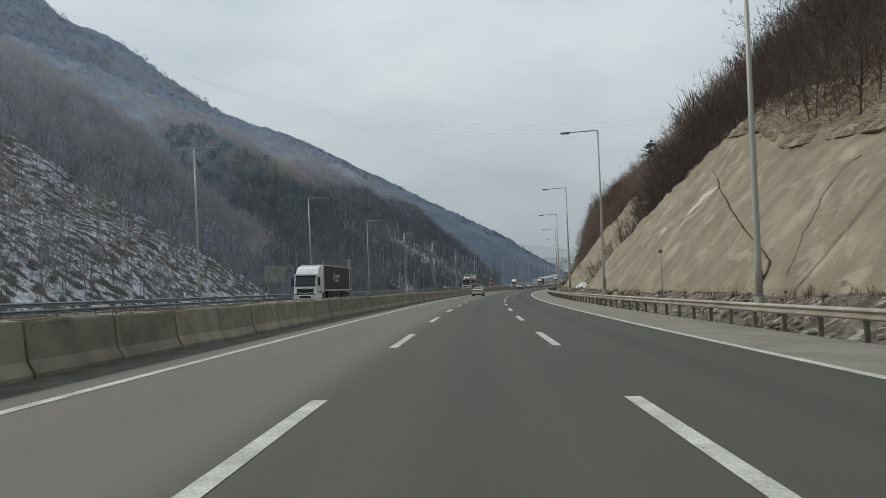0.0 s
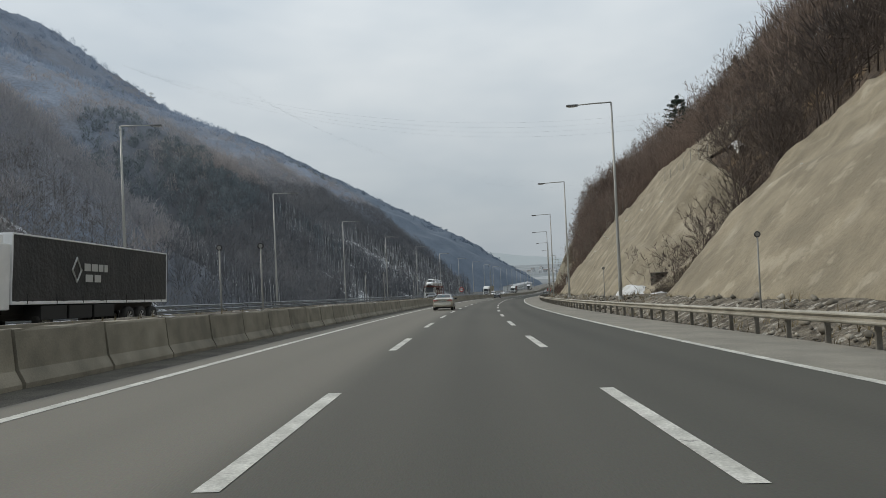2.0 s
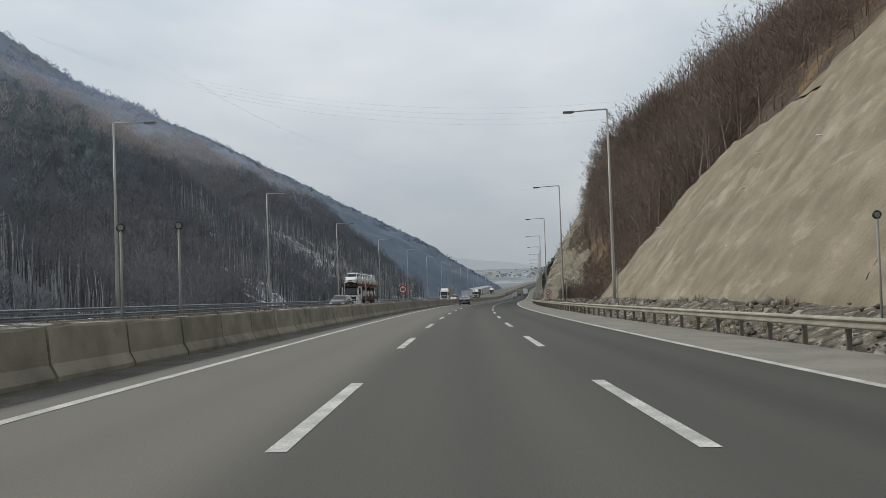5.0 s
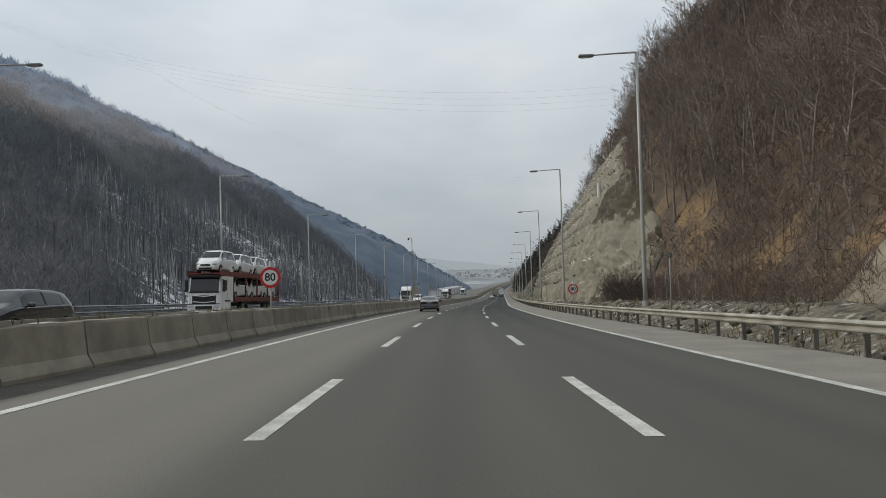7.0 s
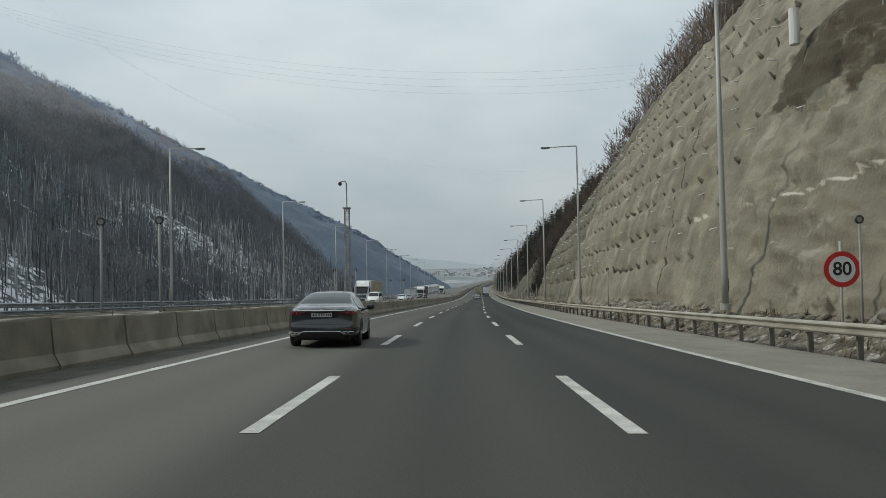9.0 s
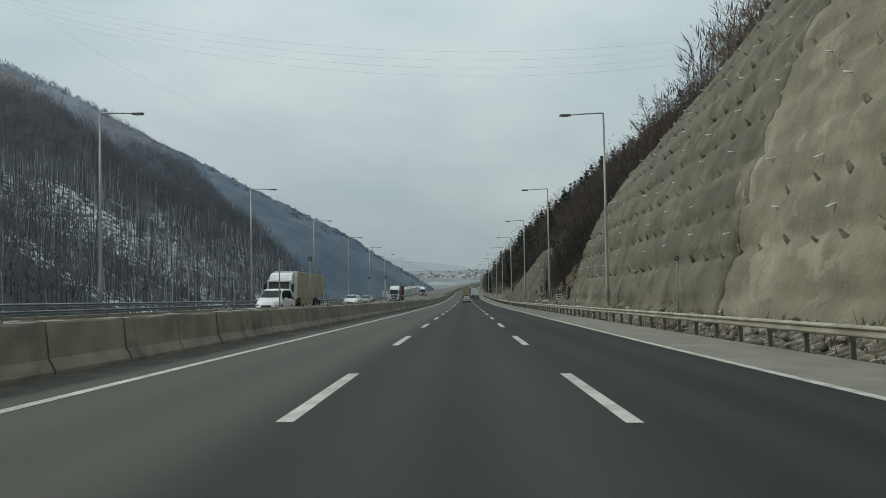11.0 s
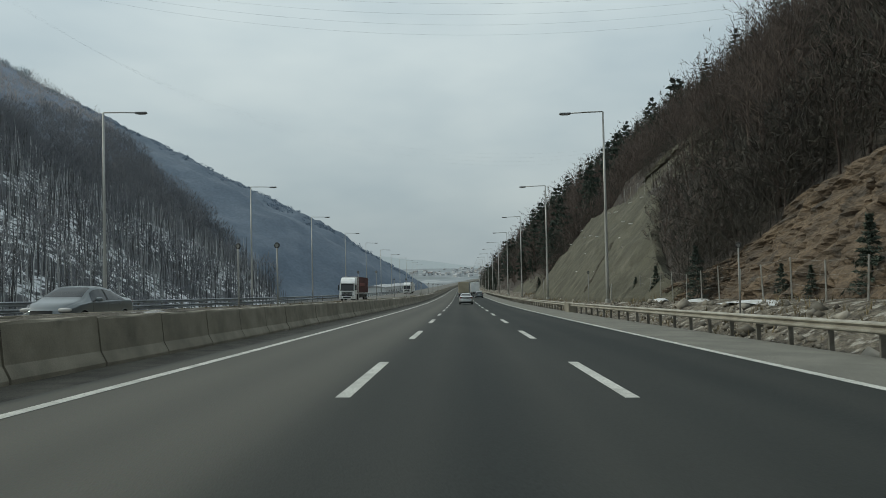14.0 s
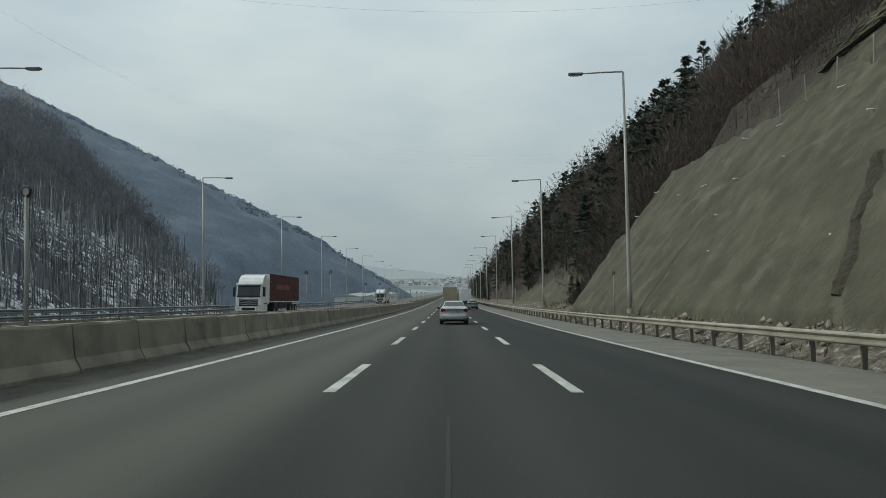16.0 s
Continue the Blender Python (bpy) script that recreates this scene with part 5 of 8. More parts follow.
# ---- rock face with loose blocks ----
def rock_face(s_pts, bottoms, tops, mat, label, out=0.75, amp=1.0):
    s = np.arange(s_pts[0], s_pts[-1], 0.3)
    f = np.linspace(0, 1, 46)
    S, F = np.meshgrid(s, f, indexing="ij")
    top, low = np.interp(s, s_pts, tops), np.interp(s, s_pts, bottoms)
    Zt = low[:, None] + (top - low)[:, None] * F
    base_u = np.empty(S.shape)
    for i in range(len(s)):
        U, Zs = section(s[i])
        base_u[i] = np.interp(Zt[i], Zs[0], U[0])
    d = 0.6 * fbm(S / 1.1, Zt / 0.8, 0.15, 4, 0.7) + 0.32 * np.round(2.6 * fbm(S / 0.45, (Zt + 0.4 * S) / 0.3, 0.35, 3)) / 2.6 + 0.2 * np.round(3 * fbm(S / 0.2, (Zt + 0.4 * S) / 0.16, 0.75, 2)) / 3
    return sheet("rock_face", S, base_u - out - d * amp + (out + 0.15) * (F > 0.99) + (out * (F < 0.01) if bottoms[0] > 2 else 0), Zt, mat, label=label, category="rock face", kind="structure")


rock_face([334.2, 336, 341, 349, 356, 360, 366.5], [0.6] * 7, [6.0, 8.8, 8.6, 8.2, 6.5, 3.5, 1.6], ROCK, "exposed ochre rock slope, broken and stony", 0.45)
ROCK_TAN = material("tan_strata", (0.225, 0.185, 0.13), (0.12, 0.098, 0.07), 0.7, 0.95, 1.0, 1.6, fine=0.3, fine_scale=5, third=(0.33, 0.29, 0.22), third_scale=0.4, third_mix=(0.55, 0.68), stretch=(1, 1, 2.2))
rock_face([-60, 0, 21, 34, 45, 58], [8.2, 6.9, 7.5, 9.2, 12.6, 14.8], [12, 11.5, 12.2, 13.4, 15.6, 16.4], ROCK_TAN, "bare tan rock strata showing above the sprayed concrete", 0.3, 0.55)
rock_face([386, 392, 398, 404, 411], [17, 16.8, 17.6, 17.2, 15.4], [18.5, 20.5, 21.5, 20, 16.5], SHOTCRETE_DULL, "bare tan rock strata above the upper tier", 0.4, 0.7)

# ---- trees ----
def _tube_arrays(pts, radii, sides):
    """Vertices and triangles of a tapered tube, as arrays."""
    pts = np.asarray(pts, float)
    n = len(pts)
    d = np.gradient(pts, axis=0)
    d /= np.linalg.norm(d, axis=1)[:, None] + 1e-9
    ref = np.where(np.abs(d[:, 2:3]) < 0.9, np.array([[0, 0, 1.0]]), np.array([[1.0, 0, 0]]))
    x = np.cross(d, ref)
    x /= np.linalg.norm(x, axis=1)[:, None] + 1e-9
    y = np.cross(d, x)
    a = np.arange(sides) * 2 * np.pi / sides
    V = pts[:, None, :] + np.asarray(radii)[:, None, None] * (x[:, None, :] * np.cos(a)[None, :, None] + y[:, None, :] * np.sin(a)[None, :, None])
    F = []
    for i in range(n - 1):
        for k in range(sides):
            p, q = i * sides + k, i * sides + (k + 1) % sides
            F += [(p, q, q + sides), (p, q + sides, p + sides)]
    return V.reshape(-1, 3), np.array(F)


def _join(parts_):
    V, F, n = [], [], 0
    for v, f in parts_:
        V.append(v)
        F.append(f + n)
        n += len(v)
    return np.concatenate(V), np.concatenate(F)


def bare_tree(seed, height=9.0, limbs=12, subs=5, twigs=5, sides=5, spread=0.34, low=0.3, twig_w=0.035, cheap=False):
    """A leafless tree: tapered trunk with limbs, and a crown of thin branches and twigs."""
    rg = np.random.RandomState(seed)
    wood, crown = [], []
    n = 3 if cheap else 6
    lean = rg.normal(0, 0.05, 2)
    tz = np.linspace(0, 1, n)
    tp = np.stack([lean[0] * tz * height + rg.normal(0, 0.10, n) * tz, lean[1] * tz * height + rg.normal(0, 0.10, n) * tz, tz * height * 0.96], -1)
    tp[0] = (0, 0, -0.6)
    r0 = height * (0.008 if cheap else 0.0165)
    wood.append(_tube_arrays(tp, r0 * (1 - 0.86 * tz), sides))
    for i in range(limbs):
        f = low + (0.95 - low) * (i + rg.uniform(0, 1)) / limbs
        base = np.array([np.interp(f, tz, tp[:, k]) for k in range(3)])
        az = rg.uniform(0, 2 * np.pi)
        up = rg.uniform(0.55, 1.25) * (0.75 + 0.6 * f)
        L = height * spread * (1.15 - 0.75 * f) * rg.uniform(0.75, 1.25) + 0.5
        d = np.array([np.cos(az), np.sin(az), up])
        d /= np.linalg.norm(d)
        m = 4
        q = base + d * (np.linspace(0, 1, m) * L)[:, None] + np.array([0, 0, 1.0]) * (np.linspace(0, 1, m) ** 2 * L * 0.2)[:, None] + rg.normal(0, 0.04 * L, (m, 3)) * np.linspace(0, 1, m)[:, None]
        rl = r0 * (0.5 - 0.3 * f)
        if cheap:
            sd = np.cross(d, rg.normal(0, 1, 3))
            sd /= np.linalg.norm(sd) + 1e-9
            crown.append((np.array([q[0] - sd * rl, q[0] + sd * rl, q[-1]]), np.array([[0, 1, 2]])))
        else:
            wood.append(_tube_arrays(q, rl * np.array([1, 0.75, 0.5, 0.2]), 3))
        for j in range(subs):
            g = rg.uniform(0.25, 1.0)
            b2 = np.array([np.interp(g, np.linspace(0, 1, m), q[:, k]) for k in range(3)])
            d2 = d + rg.normal(0, 0.55, 3) + np.array([0, 0, 0.35])
            d2 /= np.linalg.norm(d2)
            L2 = L * rg.uniform(0.3, 0.6) + 0.25
            e2 = b2 + d2 * L2
            side = np.cross(d2, rg.normal(0, 1, 3))
            side /= np.linalg.norm(side) + 1e-9
            w = max(0.02, rl * 0.45)
            crown.append((np.array([b2 - side * w, b2 + side * w, e2]), np.array([[0, 1, 2]])))
            for _ in range(twigs):
                h = rg.uniform(0.25, 1.0)
                b3 = b2 + d2 * L2 * h
                d3 = d2 + rg.normal(0, 0.6, 3) + np.array([0, 0, 0.25])
                d3 /= np.linalg.norm(d3)
                L3 = rg.uniform(0.35, 0.9) * (0.5 + height / 14)
                side = np.cross(d3, rg.normal(0, 1, 3))
                side /= np.linalg.norm(side) + 1e-9
                crown.append((np.array([b3 - side * twig_w / 2, b3 + side * twig_w / 2, b3 + d3 * L3]), np.array([[0, 1, 2]])))
    return _join(wood), _join(crown)


def conifer(seed, height=9.0, start=0.25, width=0.24, tiers=11, per=7, flat=False, clumps=9, leaf=0.3):
    """A conifer: straight trunk and drooping boughs of small needle clumps."""
    rg = np.random.RandomState(seed)
    tz = np.linspace(0, 1, 5)
    tp = np.stack([rg.normal(0, 0.05, 5) * tz, rg.normal(0, 0.05, 5) * tz, tz * height], -1)
    tp[0, 2] = -0.6
    wood = [_tube_arrays(tp, height * 0.014 * (1 - 0.9 * tz), 6)]
    crown = []
    for i in range(tiers):
        f = start + (0.99 - start) * i / (tiers - 1)
        shape = (1 - (i / (tiers - 1)) ** (2.2 if flat else 1.05)) * (0.55 + 0.45 * min(1, (i + 1) / 3.0)) + 0.06
        for j in range(per):
            az = 2 * np.pi * (j + rg.uniform(-0.4, 0.4)) / per + i
            L = height * width * shape * rg.uniform(0.65, 1.25)
            if rg.uniform() < 0.08:
                continue
            z0 = f * height + rg.uniform(-0.055, 0.055) * height * (1 - 0.5 * f)
            dirv = np.array([np.cos(az), np.sin(az), 0.25 if flat else -0.18 + 0.35 * f])
            end = np.array([0, 0, z0]) + dirv * L
            wood.append(_tube_arrays(np.array([[0, 0, z0], end]), [height * 0.003, 0.01], 3))
            for k in range(clumps):
                g = 0.25 + 0.75 * (k + rg.uniform(0, 1)) / clumps
                c = np.array([0, 0, z0]) + dirv * L * g + rg.normal(0, 0.10, 3) * (0.3 + L * 0.25)
                for _ in range(3):
                    t1 = rg.normal(0, 1, 3) * np.array([1, 1, 0.55])
                    t1 /= np.linalg.norm(t1)
                    t2 = np.cross(t1, rg.normal(0, 1, 3))
                    t2 /= np.linalg.norm(t2) + 1e-9
                    sz = leaf * rg.uniform(0.6, 1.3)
                    crown.append((np.array([c - t1 * sz, c + t2 * sz * 0.42, c + t1 * sz]), np.array([[0, 1, 2]])))
    return _join(wood), _join(crown)


def winter_crown(seed, height, width, sprays, size, slim=0.2):
    """A leafless crown seen from afar: a thin stem and many fine upright sprays of twigs filling an uneven oval."""
    r = np.random.RandomState(seed)
    stem = _tube_arrays(np.array([[0, 0, -0.6], [r.normal(0, 0.15), r.normal(0, 0.15), height * 0.7]]), [height * 0.012, height * 0.005], 3)
    q = r.normal(0, 1, (sprays, 3))
    q /= np.linalg.norm(q, axis=1)[:, None]
    q *= r.uniform(0.35, 1.0, (sprays, 1)) ** 0.6
    base = q * np.array([width / 2, width / 2, height * 0.36]) + np.array([0, 0, height * 0.56])
    d = q * np.array([0.8, 0.8, 0.3]) + np.array([0, 0, 0.9]) + r.normal(0, 0.3, (sprays, 3))
    d /= np.linalg.norm(d, axis=1)[:, None]
    side = np.cross(d, r.normal(0, 1, (sprays, 3)))
    side /= np.linalg.norm(side, axis=1)[:, None]
    L = size * r.uniform(0.6, 1.4, (sprays, 1))
    V = np.stack([base - side * L * slim, base + side * L * slim, base + d * L], 1).reshape(-1, 3)
    return _join([stem, (V, np.arange(sprays * 3).reshape(-1, 3))])


def tri_mesh(name, V, F, mat):
    me = bpy.data.meshes.new(name)
    me.vertices.add(len(V))
    me.vertices.foreach_set("co", np.ascontiguousarray(V, np.float32).ravel())
    me.loops.add(len(F) * 3)
    me.loops.foreach_set("vertex_index", np.ascontiguousarray(F, np.int32).ravel())
    me.polygons.add(len(F))
    me.polygons.foreach_set("loop_start", np.arange(0, len(F) * 3, 3, dtype=np.int32))
    me.update(calc_edges=True)
    me.materials.append(mat)
    return me


def merged(name, variants, place_, scale, turn, pick, mat, label, category):
    """Many small trees as one mesh of kind stuff."""
    Vs, Fs, n = [], [], 0
    for k, (V, F) in enumerate(variants):
        idx = np.nonzero(pick == k)[0]
        if not len(idx):
            continue
        c, s_ = np.cos(turn[idx]), np.sin(turn[idx])
        X = V[None, :, 0] * c[:, None] - V[None, :, 1] * s_[:, None]
        Y = V[None, :, 0] * s_[:, None] + V[None, :, 1] * c[:, None]
        P = np.stack([X, Y, np.broadcast_to(V[None, :, 2], X.shape)], -1) * scale[idx][:, None, None] + place_[idx][:, None, :]
        Vs.append(P.reshape(-1, 3))
        Fs.append((F[None] + (np.arange(len(idx)) * len(V))[:, None, None]).reshape(-1, 3) + n)
        n += len(idx) * len(V)
    ob = new(name, tri_mesh(name, np.concatenate(Vs), np.concatenate(Fs), mat))
    return tagged(ob, label, category, "", "stuff")


def scatter(s0, s1, u0, u1, spacing, rg):
    """Jittered lattice of places."""
    S, U = np.meshgrid(np.arange(s0, s1, spacing), np.arange(u0, u1, spacing), indexing="ij")
    return S.ravel() + rg.uniform(-0.5, 0.5, S.size) * spacing, U.ravel() + rg.uniform(-0.5, 0.5, S.size) * spacing


def wall_top(s):
    """Height up to which the right slope is bare wall, at an array of s."""
    z = np.zeros(len(s))
    for t, lo, hi in ((TOP_A, -130, 82), (TOP_B, 90, 177), (TOP_B2, 103, 158), (TOP_D, 208, 328), (TOP_F, 363, 434), (TOP_F2, 384, 414), (TOP_G, 446, 500)):
        inside = (s > lo) & (s < hi)
        z = np.where(inside, np.maximum(z, np.interp(s, [q[0] for q in t], [q[1] for q in t])), z)
    rock = (s > 330) & (s < 364)
    return np.where(rock, np.interp(s, [329, 341, 349, 356, 360, 366], [8.5, 8.6, 8.2, 6.5, 4.0, 1.8]), z)


rg = np.random.RandomState(42)
NEAR_TREES = [bare_tree(100 + k, h, 13, 5, 6, 5, sp, lo, 0.045) for k, (h, sp, lo) in enumerate(((9.5, 0.34, 0.25), (8.0, 0.38, 0.2), (10.5, 0.30, 0.35), (7.0, 0.42, 0.15), (9.0, 0.33, 0.3), (6.0, 0.45, 0.08)))]
s_t, u_t = scatter(-40, 560, 13.4, 70, 2.55, rg)
s_x, u_x = scatter(176, 248, 20, 46, 2.5, rg)
s_t, u_t = np.concatenate([s_t, s_x]), np.concatenate([u_t, u_x])
z_t = hill_z(s_t, u_t)
ok = (z_t > wall_top(s_t) + 0.5) & (u_t > 13.6)
ok &= ~((s_t > 196) & (s_t < 222) & (u_t < 19.5) & (rg.uniform(0, 1, len(s_t)) < 0.9))     # open leaf-covered ground
ok &= rg.uniform(0, 1, len(s_t)) < np.where(u_t > 42, 0.55, 0.97)
s_t, u_t, z_t = s_t[ok], u_t[ok], z_t[ok]
sc_t = rg.uniform(0.55, 1.05, len(s_t)) * np.where(z_t < 5, 0.5, 1.0)
edge_dist = z_t - wall_top(s_t)
sc_t *= np.clip(0.45 + edge_dist * 0.09, 0.45, 1.0)
s_x, u_x = scatter(206, 246, 18, 32, 2.1, rg)
z_x = hill_z(s_x, u_x)
k_x = z_x > wall_top(s_x) + 0.3
s_t, u_t, z_t = np.concatenate([s_t, s_x[k_x]]), np.concatenate([u_t, u_x[k_x]]), np.concatenate([z_t, z_x[k_x]])
sc_t = np.concatenate([sc_t, rg.uniform(0.5, 0.9, k_x.sum())])
order = np.argsort(u_t + 0.02 * np.abs(s_t - 190) + np.where((s_t < -5) | (s_t > 440), 60, 0))
near = np.zeros(len(s_t), bool)
near[order[:290]] = True
tree_meshes = [(tri_mesh("trunk", *w, BARK), tri_mesh("crown", *c, TWIGS)) for w, c in NEAR_TREES]
tree_meshes_dark = [(tri_mesh("trunk", *w, TWIGS_DARK), tri_mesh("crown", *c, TWIGS_DARK)) for w, c in NEAR_TREES]
for i in np.nonzero(near)[0]:
    k = rg.randint(6)
    q = on_road(s_t[i], u_t[i], z_t[i] - 0.3)
    root = empty("bare_tree", pose(q[0], q[1], q[2], rg.uniform(-6, 6), rg.uniform(-9, 2), rg.uniform(0, 360)) @ Matrix.Scale(float(sc_t[i]), 4),
                 "leafless brown tree growing on the steep slope" if sc_t[i] > 0.6 else "small leafless shrub growing on the slope", "tree" if sc_t[i] > 0.6 else "shrub", "bare trees on the right slope")
    for nm, me in zip(("trunk", "crown"), (tree_meshes if 95 < s_t[i] < 318 else tree_meshes_dark)[k]):
        o = new(nm, me)
        o.parent = root
far_i = ~near
LIGHT_TREES = [_join(bare_tree(200 + k, h, 9, 3, 4, 3, sp, lo, 0.065, True)) for k, (h, sp, lo) in enumerate(((9.5, 0.36, 0.2), (8.0, 0.42, 0.15), (10.0, 0.33, 0.3), (6.5, 0.46, 0.08)))]
LIGHT_TREES += [winter_crown(220 + k, h, w, 150, 1.25, 0.045) for k, (h, w) in enumerate(((8.5, 5.0), (7.0, 5.2), (9.5, 4.8), (6.0, 5.0)))]
P = on_road(s_t[far_i], u_t[far_i], z_t[far_i] - 0.3)
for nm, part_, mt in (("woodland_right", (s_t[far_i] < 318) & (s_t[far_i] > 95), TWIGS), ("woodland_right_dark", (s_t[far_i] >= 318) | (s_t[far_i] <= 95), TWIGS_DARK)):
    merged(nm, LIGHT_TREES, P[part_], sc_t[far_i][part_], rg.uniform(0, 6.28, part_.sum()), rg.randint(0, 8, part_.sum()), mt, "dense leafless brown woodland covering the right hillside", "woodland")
# undergrowth below the trees and along the foot of the slopes
s_b, u_b = scatter(-30, 470, 13.2, 42, 1.8, rg)
z_b = hill_z(s_b, u_b)
ok = (z_b > wall_top(s_b) + 0.15) & (rg.uniform(0, 1, len(s_b)) < np.where((s_b > 196) & (s_b < 222) & (u_b < 19), 0.15, 0.8))
s_b, u_b, z_b = s_b[ok], u_b[ok], z_b[ok]
BUSH = [_join(bare_tree(300 + k, 3.0, 8, 2, 4, 3, 0.55, 0.02, 0.055, True)) for k in range(3)]
# the dark copy paints shadow into the scrub outside s 130 to 203
for nm, k_, mt in (("undergrowth", (s_b > 130) & (s_b < 203), TWIGS), ("undergrowth_dark", (s_b >= 203) | (s_b <= 130), TWIGS_DARK)):
    merged(nm, BUSH, on_road(s_b[k_], u_b[k_], z_b[k_] - 0.2), rg.uniform(0.5, 1.15, k_.sum()), rg.uniform(0, 6.28, k_.sum()), rg.randint(0, 3, k_.sum()), mt, "tangled bare brown scrub between the trees", "scrub")

# brown thicket behind the fence, and dark bushes beside the rock and the last wall
def thicket(name, s0, s1, u0, u1, n, size, mat, label, z_lo=-9.0, z_hi=99.0, on_wall=False):
    s, u = rg.uniform(s0, s1, n), rg.uniform(u0, u1, n)
    z = hill_z(s, u)
    k = (z > z_lo) & (z < z_hi) & (on_wall | (z > wall_top(s) + 0.1))
    s, u, z = s[k], u[k], np.maximum(z[k], 0.8)
    merged(name, BUSH, on_road(s, u, z - 0.15), rg.uniform(0.6, 1.2, len(s)) * size, rg.uniform(0, 6.28, len(s)), rg.randint(0, 3, len(s)), mat, label, "scrub")


thicket("roadside_thicket", 202, 215.5, 12.0, 12.9, 300, 0.36, TWIGS_DARK, "dark brown thicket along the wall's foot", z_hi=3.5, on_wall=True)
thicket("roadside_thicket", 176, 226, 12.3, 13.5, 420, 0.40, TWIGS, "dense brown thicket along the fence at the slope's foot", z_hi=2.3, on_wall=True)
thicket("slope_scrub", 176, 203, 14, 30, 300, 0.8, TWIGS, "light brown brush on the open leaf-covered slope")
s_e = rg.uniform(218, 246, 150)
z_e = np.interp(s_e, [q[0] for q in TOP_D], [q[1] for q in TOP_D]) + rg.uniform(-0.7, 0.9, 150)
u_e = np.array([np.interp(z, section(s)[1][0], section(s)[0][0]) for s, z in zip(s_e, z_e)])
merged("edge_scrub", BUSH, on_road(s_e, u_e, z_e - 0.3), rg.uniform(0.2, 0.55, 150), rg.uniform(0, 6.28, 150), rg.randint(0, 3, 150), TWIGS, "small brown scrub along the edge of the sprayed wall", "scrub")
thicket("crevice_scrub", 329.5, 336, 13.5, 21, 90, 0.7, EVERGREEN, "dark brush beside the end of the tall wall", on_wall=True)
thicket("gully_scrub", 98, 108, 22, 30, 110, 0.6, TWIGS_DARK, "dark bare bushes on the berm's end", on_wall=True)
thicket("gully_scrub", 85, 104, 14, 30, 260, 0.8, TWIGS_DARK, "dark bare bushes filling the gully between the slopes")
thicket("slope_scrub_dark", 22, 84, 19, 46, 700, 1.0, TWIGS_DARK, "dark bare brush above the first slope face")
thicket("slope_scrub_dark", 360, 384, 13.5, 32, 620, 0.75, EVERGREEN, "dark evergreen brush beside the last wall")
thicket("slope_scrub_dark", 372, 392, 24, 40, 260, 0.9, EVERGREEN, "dark evergreen brush above the last wall")
thicket("slope_scrub_dark", 330, 366, 14, 40, 1150, 1.2, EVERGREEN, "dark evergreen brush on the shaded slope")
thicket("slope_scrub_dark", 359, 367, 12.8, 20, 200, 0.45, EVERGREEN, "dark evergreen brush hanging over the wall's edge", on_wall=True, z_hi=8.5)
thicket("slope_scrub_dark", 380, 417, 24, 33, 420, 0.6, EVERGREEN, "dark evergreen brush along the top of the upper tier", on_wall=True, z_lo=15.0)
thicket("slope_scrub_dark", 430, 470, 14, 40, 400, 1.35, EVERGREEN, "dark evergreen brush on the shaded slope")

# woodland further along the right side, with dark conifers
s_f, u_f = scatter(560, 1300, 15, 110, 6.2, rg)
z_f = hill_z(s_f, u_f)
LOW_TREES = [_join(bare_tree(400 + k, h, 7, 3, 4, 3, 0.40, 0.15, 0.14, True)) for k, h in enumerate((9.0, 8.0, 11.0))]
CONIFERS = [conifer(500 + k, h, 0.12, 0.24, 8, 6, k == 1, 4, 0.6) for k, h in enumerate((9.0, 12.0, 7.0))]
con = rg.uniform(0, 1, len(s_f)) < 0.4
merged("woodland_right_far", LOW_TREES, on_road(s_f[~con], u_f[~con], z_f[~con] - 0.3), rg.uniform(0.7, 1.2, (~con).sum()), rg.uniform(0, 6.28, (~con).sum()), rg.randint(0, 3, (~con).sum()), TWIGS_DARK, "leafless woodland on the far right hill", "woodland")
s_c, u_c = np.concatenate([s_f[con], rg.uniform(445, 600, 130)]), np.concatenate([u_f[con], 16 + 54 * rg.uniform(0, 1, 130) ** 1.4])
FAR_CONIFERS = [conifer(520 + k, h, 0.1, 0.24, 6, 5, False, 2, 1.0) for k, h in enumerate((9.0, 12.0, 7.0))]
for kinds_, pick_ in ((CONIFERS, s_c < 620), (FAR_CONIFERS, s_c >= 620)):
    merged("conifer_woodland", [_join(c) for c in kinds_], on_road(s_c[pick_], u_c[pick_], hill_z(s_c[pick_], u_c[pick_]) - 0.3), rg.uniform(0.6, 1.1, pick_.sum()), rg.uniform(0, 6.28, pick_.sum()), rg.randint(0, 3, pick_.sum()), NEEDLES, "dark green conifers standing among the bare trees", "conifers")


def conifer_thing(s, u, z, arrays, scale, label):
    (tw, tf), (cv, cf) = arrays
    q = on_road(s, u, z)
    root = empty("conifer", pose(q[0], q[1], q[2], 0, 0, (s * 37) % 360) @ Matrix.Scale(scale, 4), label, "conifer tree", "conifers beside the road")
    for nm, V, F, mt in (("trunk", tw, tf, BARK), ("crown", cv, cf, NEEDLES)):
        o = new(nm, tri_mesh(nm, V, F, mt))
        o.parent = root
    return root


